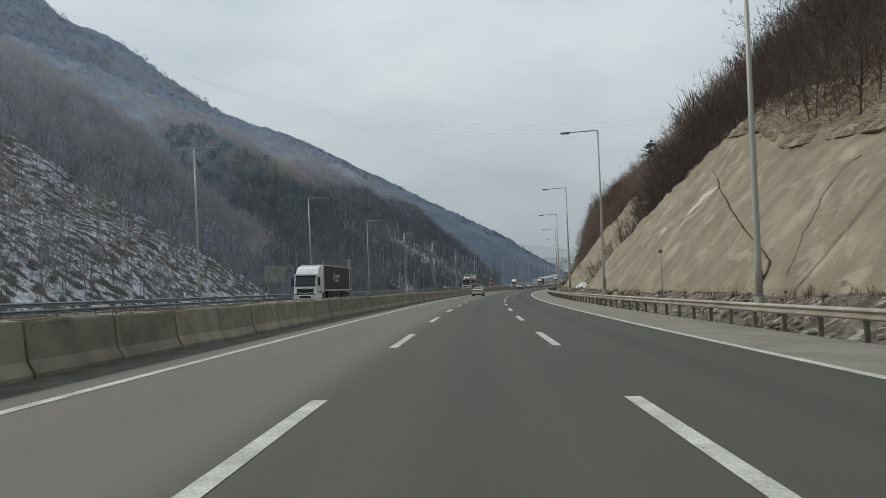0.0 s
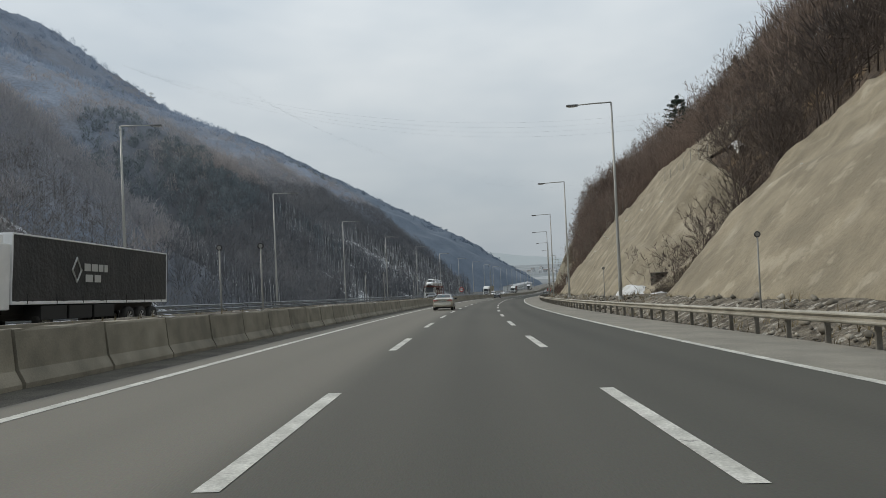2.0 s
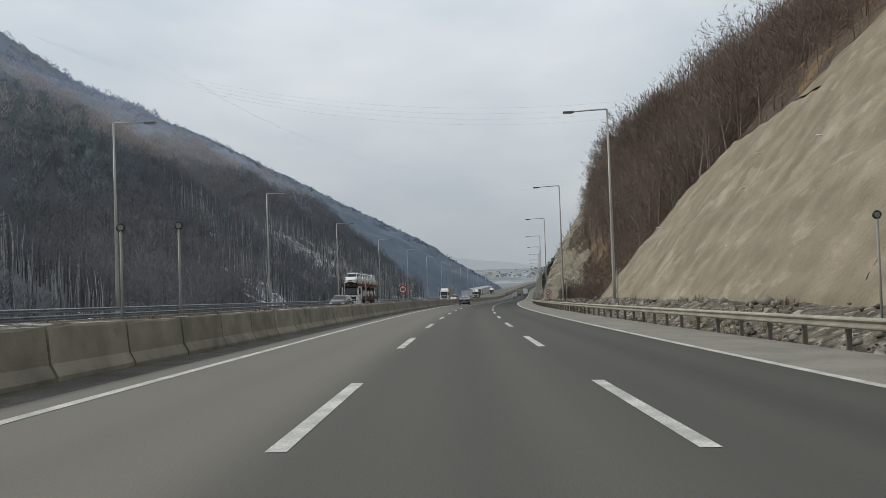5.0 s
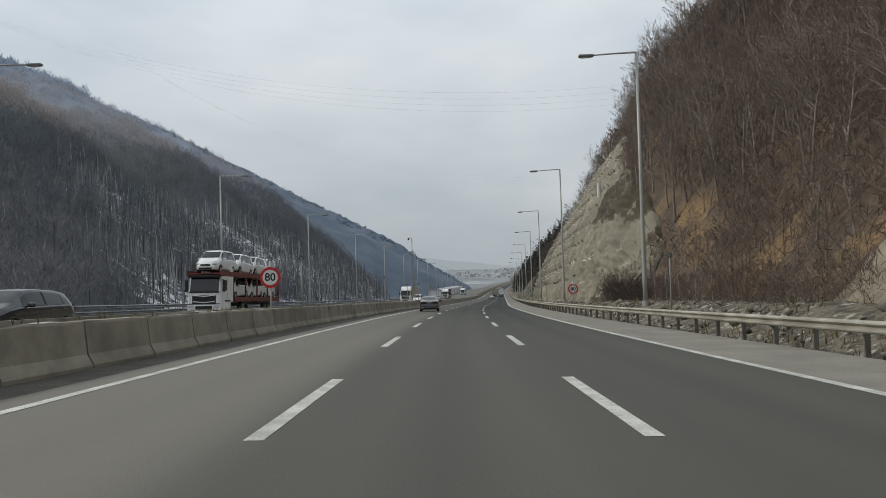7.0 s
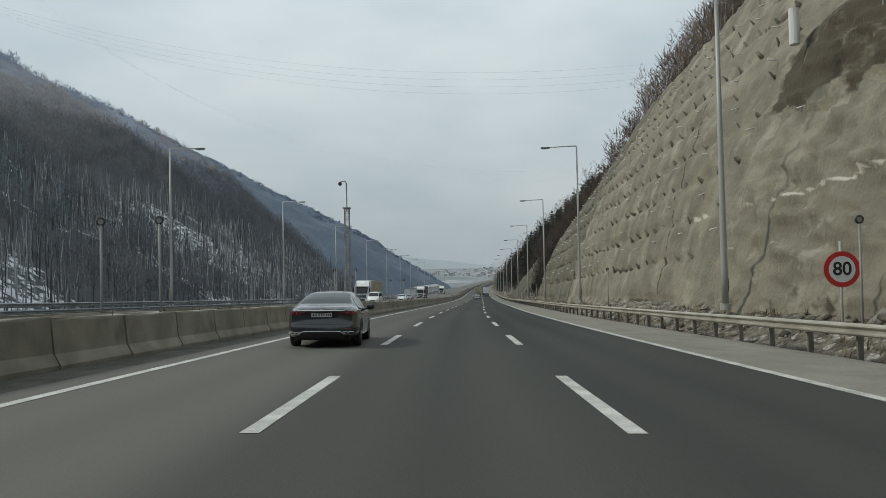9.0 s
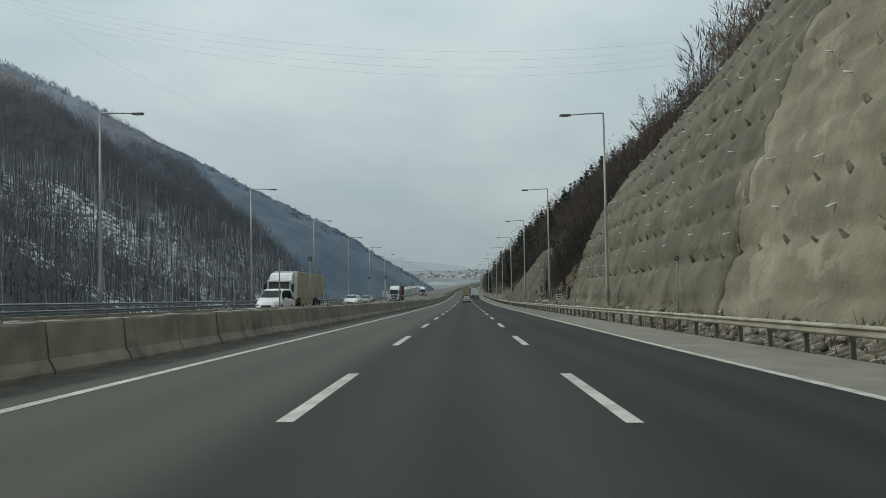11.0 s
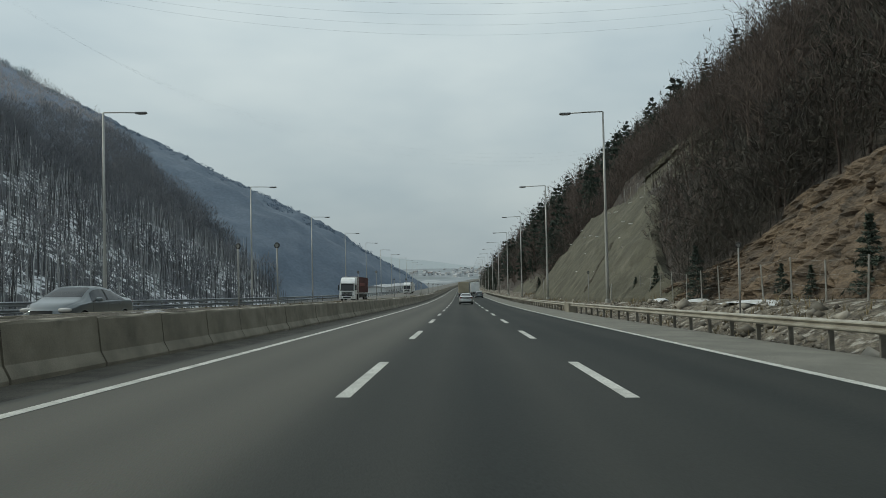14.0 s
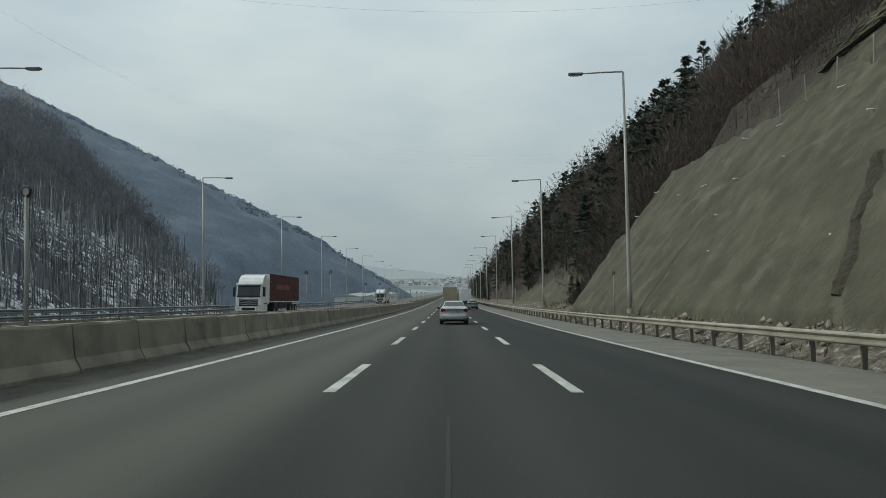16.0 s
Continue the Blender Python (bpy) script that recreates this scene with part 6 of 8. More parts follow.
PINE = conifer(601, 9.0, 0.38, 0.30, 9, 7, True, 11, 0.34)
PINE2 = conifer(602, 10.5, 0.25, 0.27, 11, 7, True, 11, 0.36)
conifer_thing(168.3, 35.0, 27.3, PINE, 1.0, "dark green pine with a flat crown above the wall")
conifer_thing(210.4, 57.0, 44.6, PINE2, 1.05, "tall dark green pine among bare trees on the hill")
conifer_thing(203.0, 50.0, 38.6, PINE2, 0.8, "dark green pine among bare trees on the hill")
conifer_thing(372.0, 43.0, 30.5, PINE, 0.8, "dark green pine leaning out of the wooded slope")
conifer_thing(352.0, 42.0, 28.8, PINE, 0.8, "dark green pine standing on the wooded slope")
conifer_thing(452.0, 30.0, 14.0, PINE2, 0.75, "dark green pine standing on the wooded slope")
SPRUCE = conifer(603, 4.0, 0.04, 0.27, 12, 8, False, 7, 0.17)
for s, u, sc in ((331.6, 12.9, 0.45), (333.6, 13.2, 0.55), (336.5, 13.0, 0.45), (339.5, 13.4, 0.5), (345.0, 13.6, 0.78), (348.2, 13.2, 0.4), (351.5, 13.6, 0.45), (361, 13.2, 0.8), (368.5, 13.0, 0.6), (372.3, 12.6, 0.45), (436, 12.8, 0.7), (442.5, 13.4, 0.8)):
    conifer_thing(s, u, 0.7, SPRUCE, sc, "young dark green spruce at the foot of the slope")

# ---- woodland on the left mountainsides ----
LEFT_CROWNS = [winter_crown(700 + k, h, w, 105, 1.3, 0.075) for k, (h, w) in enumerate(((11.0, 5.5), (9.0, 5.0), (12.0, 5.2), (8.0, 5.5)))]
UPPER_CROWNS = [winter_crown(720 + k, h, w, 62, 1.8, 0.11) for k, (h, w) in enumerate(((10.0, 6.5), (9.0, 6.0), (11.0, 6.0), (8.0, 6.5)))]
s_l, u_l = scatter(-60, 760, -215, -60, 4.3, rg)
s_l2, u_l2 = scatter(60, 860, -620, -215, 8.6, rg)
s_l3, u_l3 = scatter(-30, 165, -110, -60, 4.4, rg)
s_l, u_l = np.concatenate([s_l, s_l2, s_l3]), np.concatenate([u_l, u_l2, u_l3])
z_l = left_hills(s_l, u_l)
snowy_spur = (s_l < 170 + 0.4 * (-u_l - 58)) & (u_l > -112)
ok = (z_l > -3.0) & (rg.uniform(0, 1, len(s_l)) < (1 - 0.8 * snow_glade(s_l, u_l, z_l))) & (rg.uniform(0, 1, len(s_l)) < np.where(snowy_spur, 0.10, 0.62 + 0.38 * (fbm(s_l / 30, u_l / 30, 0.66, 3) > -0.3)))
s_l, u_l, z_l = s_l[ok], u_l[ok], z_l[ok]
# height zones choose the twig colour: dark low, haze blue above
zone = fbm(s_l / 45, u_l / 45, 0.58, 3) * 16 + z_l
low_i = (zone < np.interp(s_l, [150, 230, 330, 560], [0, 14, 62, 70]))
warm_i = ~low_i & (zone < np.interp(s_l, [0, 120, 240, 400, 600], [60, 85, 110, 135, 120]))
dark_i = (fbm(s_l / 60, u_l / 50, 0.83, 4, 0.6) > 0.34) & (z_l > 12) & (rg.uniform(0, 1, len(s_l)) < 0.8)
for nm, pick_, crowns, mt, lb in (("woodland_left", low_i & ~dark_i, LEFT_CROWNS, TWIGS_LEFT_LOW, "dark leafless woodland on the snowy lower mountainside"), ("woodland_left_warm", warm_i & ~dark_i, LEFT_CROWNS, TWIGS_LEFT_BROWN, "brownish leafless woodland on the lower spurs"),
                                  ("woodland_left_upper", ~low_i & ~warm_i & ~dark_i, UPPER_CROWNS, TWIGS_LEFT, "dense leafless woodland on the left mountainside, coloured blue-grey by haze")):
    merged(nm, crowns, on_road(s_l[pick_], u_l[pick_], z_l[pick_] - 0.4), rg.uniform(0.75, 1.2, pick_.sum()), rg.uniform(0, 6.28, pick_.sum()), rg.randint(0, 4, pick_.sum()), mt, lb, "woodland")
SPUR_TREES = [_join(bare_tree(760 + k, h, 8, 3, 4, 3, 0.30, 0.2, 0.07, True)) for k, h in enumerate((7.0, 9.0, 6.0, 8.0))]
s_q, u_q = scatter(-30, 215, -112, -60, 2.4, rg)
z_q = left_hills(s_q, u_q)
ok = (z_q > -3) & (s_q < 168 + 0.4 * (-u_q - 58)) & (rg.uniform(0, 1, len(s_q)) < 0.92)
s_q, u_q, z_q = s_q[ok], u_q[ok], z_q[ok]
merged("woodland_spur", SPUR_TREES, on_road(s_q, u_q, z_q - 0.3), rg.uniform(0.6, 1.15, len(s_q)), rg.uniform(0, 6.28, len(s_q)), rg.randint(0, 4, len(s_q)), TWIGS_SPUR, "thin dark leafless trees standing over old snow", "woodland")
DARK_CROWNS = [winter_crown(740 + k, h, 4.4, 100, 1.2, 0.16) for k, h in enumerate((10.0, 12.0, 9.0, 11.0))]
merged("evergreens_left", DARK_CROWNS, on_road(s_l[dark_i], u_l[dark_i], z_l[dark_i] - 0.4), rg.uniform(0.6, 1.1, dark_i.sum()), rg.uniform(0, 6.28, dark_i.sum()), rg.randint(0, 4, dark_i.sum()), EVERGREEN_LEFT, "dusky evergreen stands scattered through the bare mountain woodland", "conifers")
# pale stems in clumps on the steep lower slope, added in place of snow seen between trunks
s_p, u_p = rg.uniform(190, 640, 30000), rg.uniform(-170, -60, 30000)
z_p = left_hills(s_p, u_p)
ok = (z_p > -2) & (snow_glade(s_p, u_p, z_p) > rg.uniform(0.2, 1.6, len(s_p)))
s_p, u_p, z_p = s_p[ok], u_p[ok], z_p[ok]
dark_p = rg.uniform(0, 1, len(s_p)) < 0.5
STEMS = []
for k in range(4):
    h_ = (3.6, 5.0, 6.4, 7.8)[k]
    STEMS.append(_tube_arrays(np.array([[0, 0, -0.5], [0.1 * k, 0.05, h_ * 0.6], [0.25, -0.1 * k, h_]]), [0.10, 0.08, 0.03], 3))
for nm, pick_, mt, lb in (("pale_trunks", ~dark_p, SNOW_GAP, "pale stems standing in for snow between trunks on the steep lower mountainside"), ("bare_trunks", dark_p, TRUNK_DARK, "dark slender trunks standing over the snow")):
    merged(nm, STEMS, on_road(s_p[pick_], u_p[pick_], z_p[pick_]), rg.uniform(0.7, 1.35, pick_.sum()), rg.uniform(0, 6.28, pick_.sum()), rg.randint(0, 4, pick_.sum()), mt, lb, "tree trunks")
FAR_CROWNS = [winter_crown(800 + k, 10.0, 8.0, 40, 1.9, 0.3) for k in range(3)]
s_m, u_m = scatter(960, 1560, -880, -64, 7.5, rg)
z_m = far_mountain(s_m, u_m)
ok = (z_m > -3) & (np.abs(s_m - np.interp(-u_m - 62, [0, 97, 567, 840], [1107, 1080, 1241, 1499])) < 42)
s_m, u_m, z_m = s_m[ok], u_m[ok], z_m[ok]
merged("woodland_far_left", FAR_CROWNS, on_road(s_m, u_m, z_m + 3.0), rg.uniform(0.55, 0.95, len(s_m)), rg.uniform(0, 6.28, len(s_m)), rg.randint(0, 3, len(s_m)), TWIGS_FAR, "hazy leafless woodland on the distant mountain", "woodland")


# ---- power line: pylon on the left ridge and two spans across the valley ----
def pylon(s, u, z, label):
    root = empty("pylon", at(s, u, z), label, "electricity pylon")
    for sx, sy in ((-1, -1), (1, -1), (1, 1), (-1, 1)):
        bm = bmesh.new()
        tube(bm, [(sx * 3.2, sy * 3.2, -6), (sx * 1.1, sy * 1.1, 18), (sx * 0.5, sy * 0.5, 32)], [0.22, 0.18, 0.12], 4)
        part("leg", bm, STEEL, root)
    for zz, half in ((20, 6.5), (25, 5.2), (30, 3.8)):
        bm = bmesh.new()
        tube(bm, [(-half, 0, zz), (0, 0, zz + 0.9), (half, 0, zz)], [0.12, 0.2, 0.12], 4)
        tube(bm, [(-half, 0, zz), (half, 0, zz)], [0.12, 0.12], 4)
        part("crossarm", bm, STEEL, root)
    bm = bmesh.new()
    for i in range(8):
        z0, z1 = 4.0 * i - 4, 4.0 * i
        w0, w1 = np.interp([z0, z1], [-6, 18, 32], [3.2, 1.1, 0.5])
        for sgn in (-1, 1):
            tube(bm, [(-w0, sgn * w0, z0), (w1, sgn * w1, z1)], [0.08, 0.08], 3, caps=False)
            tube(bm, [(sgn * w0, -w0, z0), (sgn * w1, w1, z1)], [0.08, 0.08], 3, caps=False)
    part("bracing", bm, STEEL, root)
    return root


pylon(735, -450, 205, "grey steel electricity pylon on the wooded ridge")
for k, (s_w, z0, z1, low, n) in enumerate(((702, 255, 227, 155, 4), (1105, 290, 225, 146, 4))):
    root = empty("power_line", at(s_w, 0, 100), "thin grey power cables sagging across the valley", "power line")
    inv = root.matrix_basis.inverted()
    for j in range(n):
        uu = np.linspace(-452 if k == 0 else -860, 470, 60)
        f = (uu + 452) / 922
        base = z0 + (z1 - z0) * f
        sag = (z0 + z1) / 2 - low + 3.2 * j
        zz = base - 4 * sag * f * (1 - f)
        P = on_road(np.full(60, s_w + 7.0 * j - 10), uu, zz)
        bm = bmesh.new()
        tube(bm, [tuple(inv @ Vector(q)) for q in P], [0.034 if k == 0 else 0.024] * 60, 4, caps=False)
        part("cable", bm, plain("cable_grey", (0.40, 0.41, 0.43), 0.6), root)

# ---- the valley's end: distant hills and the town ----
def backdrop_hill(name, dist, az0, az1, heights, col, glow):
    # pale colour and a glow stand in for haze over the hills
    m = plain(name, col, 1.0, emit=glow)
    n = 160
    a = np.linspace(az0, az1, n)
    hts = np.interp(a, np.linspace(az0, az1, len(heights)), heights) + fbm(a * 1.3, a * 0, 0.37, 4) * 0.004 * dist * 0.5
    V, cx, cy = [], 56.0, 363.0
    for i in range(n):
        x, y = cx + math.sin(radians(a[i])), cy
        dx, dy = math.sin(radians(a[i])), math.cos(radians(a[i]))
        V += [(cx + dx * dist, cy + dy * dist, -140), (cx + dx * (dist + 250), cy + dy * (dist + 250), float(hts[i])), (cx + dx * (dist + 700), cy + dy * (dist + 700), -140)]
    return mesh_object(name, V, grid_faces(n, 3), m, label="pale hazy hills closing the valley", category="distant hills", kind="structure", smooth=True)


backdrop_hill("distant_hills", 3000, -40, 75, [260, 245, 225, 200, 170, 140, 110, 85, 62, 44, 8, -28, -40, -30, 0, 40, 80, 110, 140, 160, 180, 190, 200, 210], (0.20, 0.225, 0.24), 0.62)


def town_rise(s, u):
    """Height over the road of the gentle rise on which the town stands."""
    return np.maximum(0, s - 1550) * 0.0125 + 4 * fbm(s / 160, u / 160, 0.33, 3) * np.clip((s - 1450) / 300, 0, 1) - 0.8 - 9 * np.clip((1700 - s) / 250, 0, 1)


S, U = np.meshgrid(np.arange(1440, 3300, 30.0), np.arange(-620, 560, 20.0), indexing="ij")
# Haze is painted into the town slope's pale colours.
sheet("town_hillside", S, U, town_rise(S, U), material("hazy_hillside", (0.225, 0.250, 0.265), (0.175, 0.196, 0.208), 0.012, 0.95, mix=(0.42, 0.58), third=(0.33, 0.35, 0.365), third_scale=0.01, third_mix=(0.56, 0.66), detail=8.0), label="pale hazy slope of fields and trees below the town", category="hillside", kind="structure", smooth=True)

# ---- vehicles ----
def paint(name, col, metal=0.5, rough=0.32):
    m = material(name, col, tuple(c * 0.88 for c in col), 1.3, rough, metal=metal, coat=0.6)
    return m


GLASS = plain("tinted_glass", (0.016, 0.020, 0.024), 0.05)
GLASS.node_tree.nodes["Principled BSDF"].inputs["Specular IOR Level"].default_value = 0.5
TYRE = material("tyre_rubber", (0.025, 0.025, 0.025), (0.045, 0.042, 0.038), 6, 0.9)
CHROME = plain("chrome", (0.6, 0.6, 0.6), 0.12, 1.0)
ALLOY = plain("alloy_rim", (0.42, 0.41, 0.39), 0.3, 0.8)
ALLOY_DARK = plain("dark_alloy_rim", (0.13, 0.13, 0.13), 0.3, 0.8)
BLACK_TRIM = plain("black_trim", (0.018, 0.018, 0.018), 0.6)
TAIL_RED = plain("tail_lamp_red", (0.14, 0.013, 0.017), 0.12, 0.0, 0.5)
TAIL_DUSTY = plain("dusty_tail_lamp", (0.38, 0.10, 0.088), 0.3, 0.0, 0.3)
LAMP_PINK = plain("tail_lamp_pale", (0.52, 0.26, 0.25), 0.12, 0.0, 0.5)
LAMP_CLEAR = plain("lamp_clear", (0.62, 0.60, 0.58), 0.12, 0.0, 0.5)
PLATE_WHITE = plain("plate_white", (0.5, 0.5, 0.48), 0.5)
TURQUOISE = plain("turquoise_sticker", (0.16, 0.42, 0.48), 0.5)


def lathe(bm, prof, sides=28):
    """Spin (x, r) points about the x axis."""
    rings = [[bm.verts.new((x, r * math.cos(2 * math.pi * k / sides), r * math.sin(2 * math.pi * k / sides))) for k in range(sides)] for x, r in prof]
    for a, b in zip(rings, rings[1:]):
        for k in range(sides):
            bm.faces.new((a[k], b[k], b[(k + 1) % sides], a[(k + 1) % sides]))
    return bm


def wheel(parent, x, y, r, w, spokes, rim_mat, rim_r=0.68):
    """A wheel whose outer face looks to the side on which it stands."""
    sgn = 1 if x > 0 else -1
    hub = part("wheel", lathe(bmesh.new(), [(-w / 2 * sgn, 0.02), (-w / 2 * sgn, r * 0.3), (w * 0.2 * sgn, r * 0.3), (w * 0.2 * sgn, 0.02)], 16), DARK_METAL, parent)
    hub.matrix_basis = pose(x, y, r)
    tyre = lathe(bmesh.new(), [(-w / 2, r * rim_r), (-w / 2, r * 0.93), (-w * 0.4, r * 0.99), (w * 0.0, r), (w * 0.4, r * 0.99), (w / 2, r * 0.93), (w / 2, r * rim_r)])
    part("tyre", tyre, TYRE, hub, smooth=True)
    rim = lathe(bmesh.new(), [(sgn * w * 0.5, r * rim_r * 1.02), (sgn * w * 0.47, r * rim_r * 0.93), (sgn * w * 0.1, r * rim_r * 0.9), (sgn * w * 0.05, 0.02)])
    rim_ob = part("rim", rim, DARK_METAL, hub, smooth=True)
    bm = bmesh.new()
    for k in range(spokes):
        a = 2 * math.pi * k / spokes
        for da in (-0.10, 0.10):
            p0 = (sgn * w * 0.36, 0.10 * r * math.cos(a), 0.10 * r * math.sin(a))
            p1 = (sgn * w * 0.44, r * rim_r * 0.96 * math.cos(a + da), r * rim_r * 0.96 * math.sin(a + da))
            tube(bm, [p0, p1], [0.024, 0.018], 4)
    lathe(bm, [(sgn * w * 0.48, r * rim_r * 1.0), (sgn * w * 0.5, r * rim_r * 0.94), (sgn * w * 0.42, r * rim_r * 0.9)])
    tube(bm, [(sgn * w * 0.3, 0, 0), (sgn * w * 0.42, 0, 0)], [0.07, 0.055], 10)
    part("spokes", bm, rim_mat, rim_ob)
    return hub


class Shell:
    """A car's outer skin, lofted from lengthwise curves, with a rounded tail and nose."""

    def __init__(self, L, W, tables):
        self.L, self.W = L, W
        self.t = {k: np.array(v, float) for k, v in tables.items()}

    def c(self, k, y):
        a = self.t[k]
        x = np.interp(y, a[:, 0], a[:, 1])
        d = 0.09
        return float((x * 2 + np.interp(y - d, a[:, 0], a[:, 1]) + np.interp(y + d, a[:, 0], a[:, 1])) / 4)

    def half(self, y):
        """Half section from the bottom to the top centre."""
        w, zb, bz, zt, wt = (self.c(k, y) for k in ("w", "bottom", "belt", "top", "wtop"))
        zm = zb + (bz - zb) * 0.55
        bz = min(bz, zt - 0.03)
        up = zt - bz
        r = min(0.09, up * 0.45)
        return [(0.0, zb), (w * 0.78, zb), (w * 0.93, zb + 0.05), (w * 0.985, zb + 0.17), (w, zm), (w * 0.992, zm + (bz - zm) * 0.6), (w * 0.965, bz), (w * 0.94, bz + min(0.02, up * 0.2)),
                (wt + (w * 0.94 - wt) * 0.5, bz + up * 0.48), (wt * 1.03, zt - r), (wt * 0.95, zt - r * 0.42), (wt * 0.75, zt - r * 0.12), (wt * 0.4, zt - 0.004), (0.0, zt)]

    def fine_half(self, y, k=3):
        """The half section with k smooth steps to each side."""
        h = np.array(self.half(y))
        n = len(h)
        out = []
        for i in range(n - 1):
            p0, p1, p2, p3 = h[max(i - 1, 0)], h[i], h[i + 1], h[min(i + 2, n - 1)]
            for f in np.arange(k) / k:
                m1, m2 = (p2 - p0) * 0.32, (p3 - p1) * 0.32
                q = (2 * f ** 3 - 3 * f ** 2 + 1) * p1 + (f ** 3 - 2 * f ** 2 + f) * m1 + (3 * f ** 2 - 2 * f ** 3) * p2 + (f ** 3 - f ** 2) * m2
                out.append((max(0.0, float(q[0])), float(q[1])))
        return out + [tuple(h[-1])]

    def warp(self, x, y, z):
        """Rounds the tail and the nose in plan, swells the bumper and sets the boot lid back."""
        rear, front = -self.L / 2, self.L / 2
        r = math.exp(-((y - rear) / 0.42) ** 2)
        f = math.exp(-((y - front) / 0.5) ** 2)
        top = self.c("top", rear)
        dy = r * (0.15 * (x / 0.9) ** 2 - 0.055 * math.exp(-((z - 0.46) / 0.155) ** 4) + 0.03 * math.exp(-((z - 0.76) / 0.12) ** 4) * math.exp(-(x / 0.56) ** 6) - 0.03 * math.exp(-((z - top + 0.02) / 0.045) ** 2))
        dy += f * (-0.24 * (x / 0.9) ** 2 + 0.04 * math.exp(-((z - 0.42) / 0.16) ** 4))
        return (x, y + dy, z)

    def tail(self, x, z, off=0.0):
        q = self.warp(x, -self.L / 2, z)
        return (q[0], q[1] - off, q[2])

    def build(self, wheels, r_arch):
        bm = bmesh.new()
        n = 74
        ys = [-self.L / 2 + self.L * (0.5 - 0.5 * math.cos(math.pi * (0.06 + 0.88 * i / (n - 1)))) for i in range(n)]
        ys[0], ys[-1] = -self.L / 2, self.L / 2
        rows = []
        for y in ys:
            h = self.fine_half(y)
            ring = [(x, z) for x, z in h] + [(-x, z) for x, z in h[-2:0:-1]]
            rows.append([bm.verts.new(self.warp(x, y, z)) for x, z in ring])
        k = len(rows[0])
        for a, b in zip(rows, rows[1:]):
            for j in range(k):
                bm.faces.new((a[j], b[j], b[(j + 1) % k], a[(j + 1) % k]))
        for row, y, flip in ((rows[0], ys[0], False), (rows[-1], ys[-1], True)):
            m = (k + 2) // 2
            lines = []
            for i in range(1, m - 1):
                p, q = row[i], row[k - i]
                line = [q] + [bm.verts.new(self.warp(p.co.x * g, y, p.co.z)) for g in np.linspace(-1, 1, 15)[1:-1]] + [p]
                lines.append(line)
            for la, lb in zip(lines, lines[1:]):
                for i in range(14):
                    f = (la[i], la[i + 1], lb[i + 1], lb[i])
                    bm.faces.new(f[::-1] if flip else f)
            for line, tip in ((lines[0], row[0]), (lines[-1], row[m - 1])):
                for i in range(14):
                    f = (line[i], line[i + 1], tip)
                    bm.faces.new(f if flip == (line is lines[0]) else f[::-1])
        # wheel openings, cut with tangent planes and taken out
        for wy, wz in wheels:
            near = lambda: [f for f in bm.faces if abs(f.calc_center_median().x) > 0.5 * self.W / 2 and (f.calc_center_median().y - wy) ** 2 + (f.calc_center_median().z - wz) ** 2 < (r_arch + 0.14) ** 2 and abs(f.normal.z) < 0.8]
            bm.normal_update()
            for a in np.linspace(-0.5, math.pi + 0.5, 19):
                fs = near()
                geom = fs + list({e for f in fs for e in f.edges}) + list({v for f in fs for v in f.verts})
                bmesh.ops.bisect_plane(bm, geom=geom, plane_co=(0, wy + r_arch * math.cos(a), wz + r_arch * math.sin(a)), plane_no=(0, math.cos(a), math.sin(a)), dist=1e-4)
            inside = [f for f in bm.faces if abs(f.calc_center_median().x) > 0.5 * self.W / 2 and (f.calc_center_median().y - wy) ** 2 + (f.calc_center_median().z - wz) ** 2 < r_arch ** 2]
            bmesh.ops.delete(bm, geom=inside, context="FACES")
        bmesh.ops.recalc_face_normals(bm, faces=bm.faces[:])
        return bm

    def side_patch(self, y0, y1, f0, f1, sgn, off=0.008, n=12, m=5, round_back=0.0, round_front=0.0):
        """A panel of the side glass zone: f from the belt (0) to the roof's edge (1)."""
        V = []
        for i in range(n):
            y = y0 + (y1 - y0) * i / (n - 1)
            top = f1
            if round_back:
                top = min(top, f0 + (f1 - f0) * max(0.02, min(1.0, (y - y0) / round_back)) ** 0.55)
            if round_front:
                top = min(top, f0 + (f1 - f0) * max(0.02, min(1.0, (y1 - y) / round_front)) ** 0.8)
            for j in range(m):
                f = f0 + (top - f0) * j / (m - 1)
                h = self.half(y)
                (xa, za), (xb, zb), (xc, zc) = h[7], h[8], h[9]
                x, z = (xa + (xb - xa) * f * 2, za + (zb - za) * f * 2) if f < 0.5 else (xb + (xc - xb) * (f - 0.5) * 2, zb + (zc - zb) * (f - 0.5) * 2)
                q = self.warp(x, y, z)
                V.append((sgn * (q[0] + off), q[1], q[2] + off * 0.4))
        F = grid_faces(n, m)
        return V, F if sgn > 0 else F[:, ::-1]

    def at_z(self, y, z):
        h = self.half(y)[1:8]
        return float(np.interp(z, [q[1] for q in h], [q[0] for q in h]))

    def around(self, d, z):
        """The skin at height z and d metres round the tail from its middle."""
        rear, sgn, d = -self.L / 2, math.copysign(1, d), abs(d)
        xr = self.at_z(rear, z)
        x, y = (d, rear) if d <= xr else (self.at_z(rear + d - xr, z), rear + d - xr)
        q = self.warp(x, y, z)
        return sgn * q[0], q[1], q[2]

    def band(self, d0, d1, edges, off, n=30, m=8):
        """A panel on the skin round the tail between d0 and d1; edges(g) gives its lower and upper height at g from 0 to 1."""
        V = []
        for i in range(n):
            g = i / (n - 1)
            z0, z1 = edges(g)
            d = d0 + (d1 - d0) * g
            for j in range(m):
                z = z0 + (z1 - z0) * j / (m - 1)
                a, b, c = (Vector(self.around(d + e, z)) for e in (-0.02, 0, 0.02))
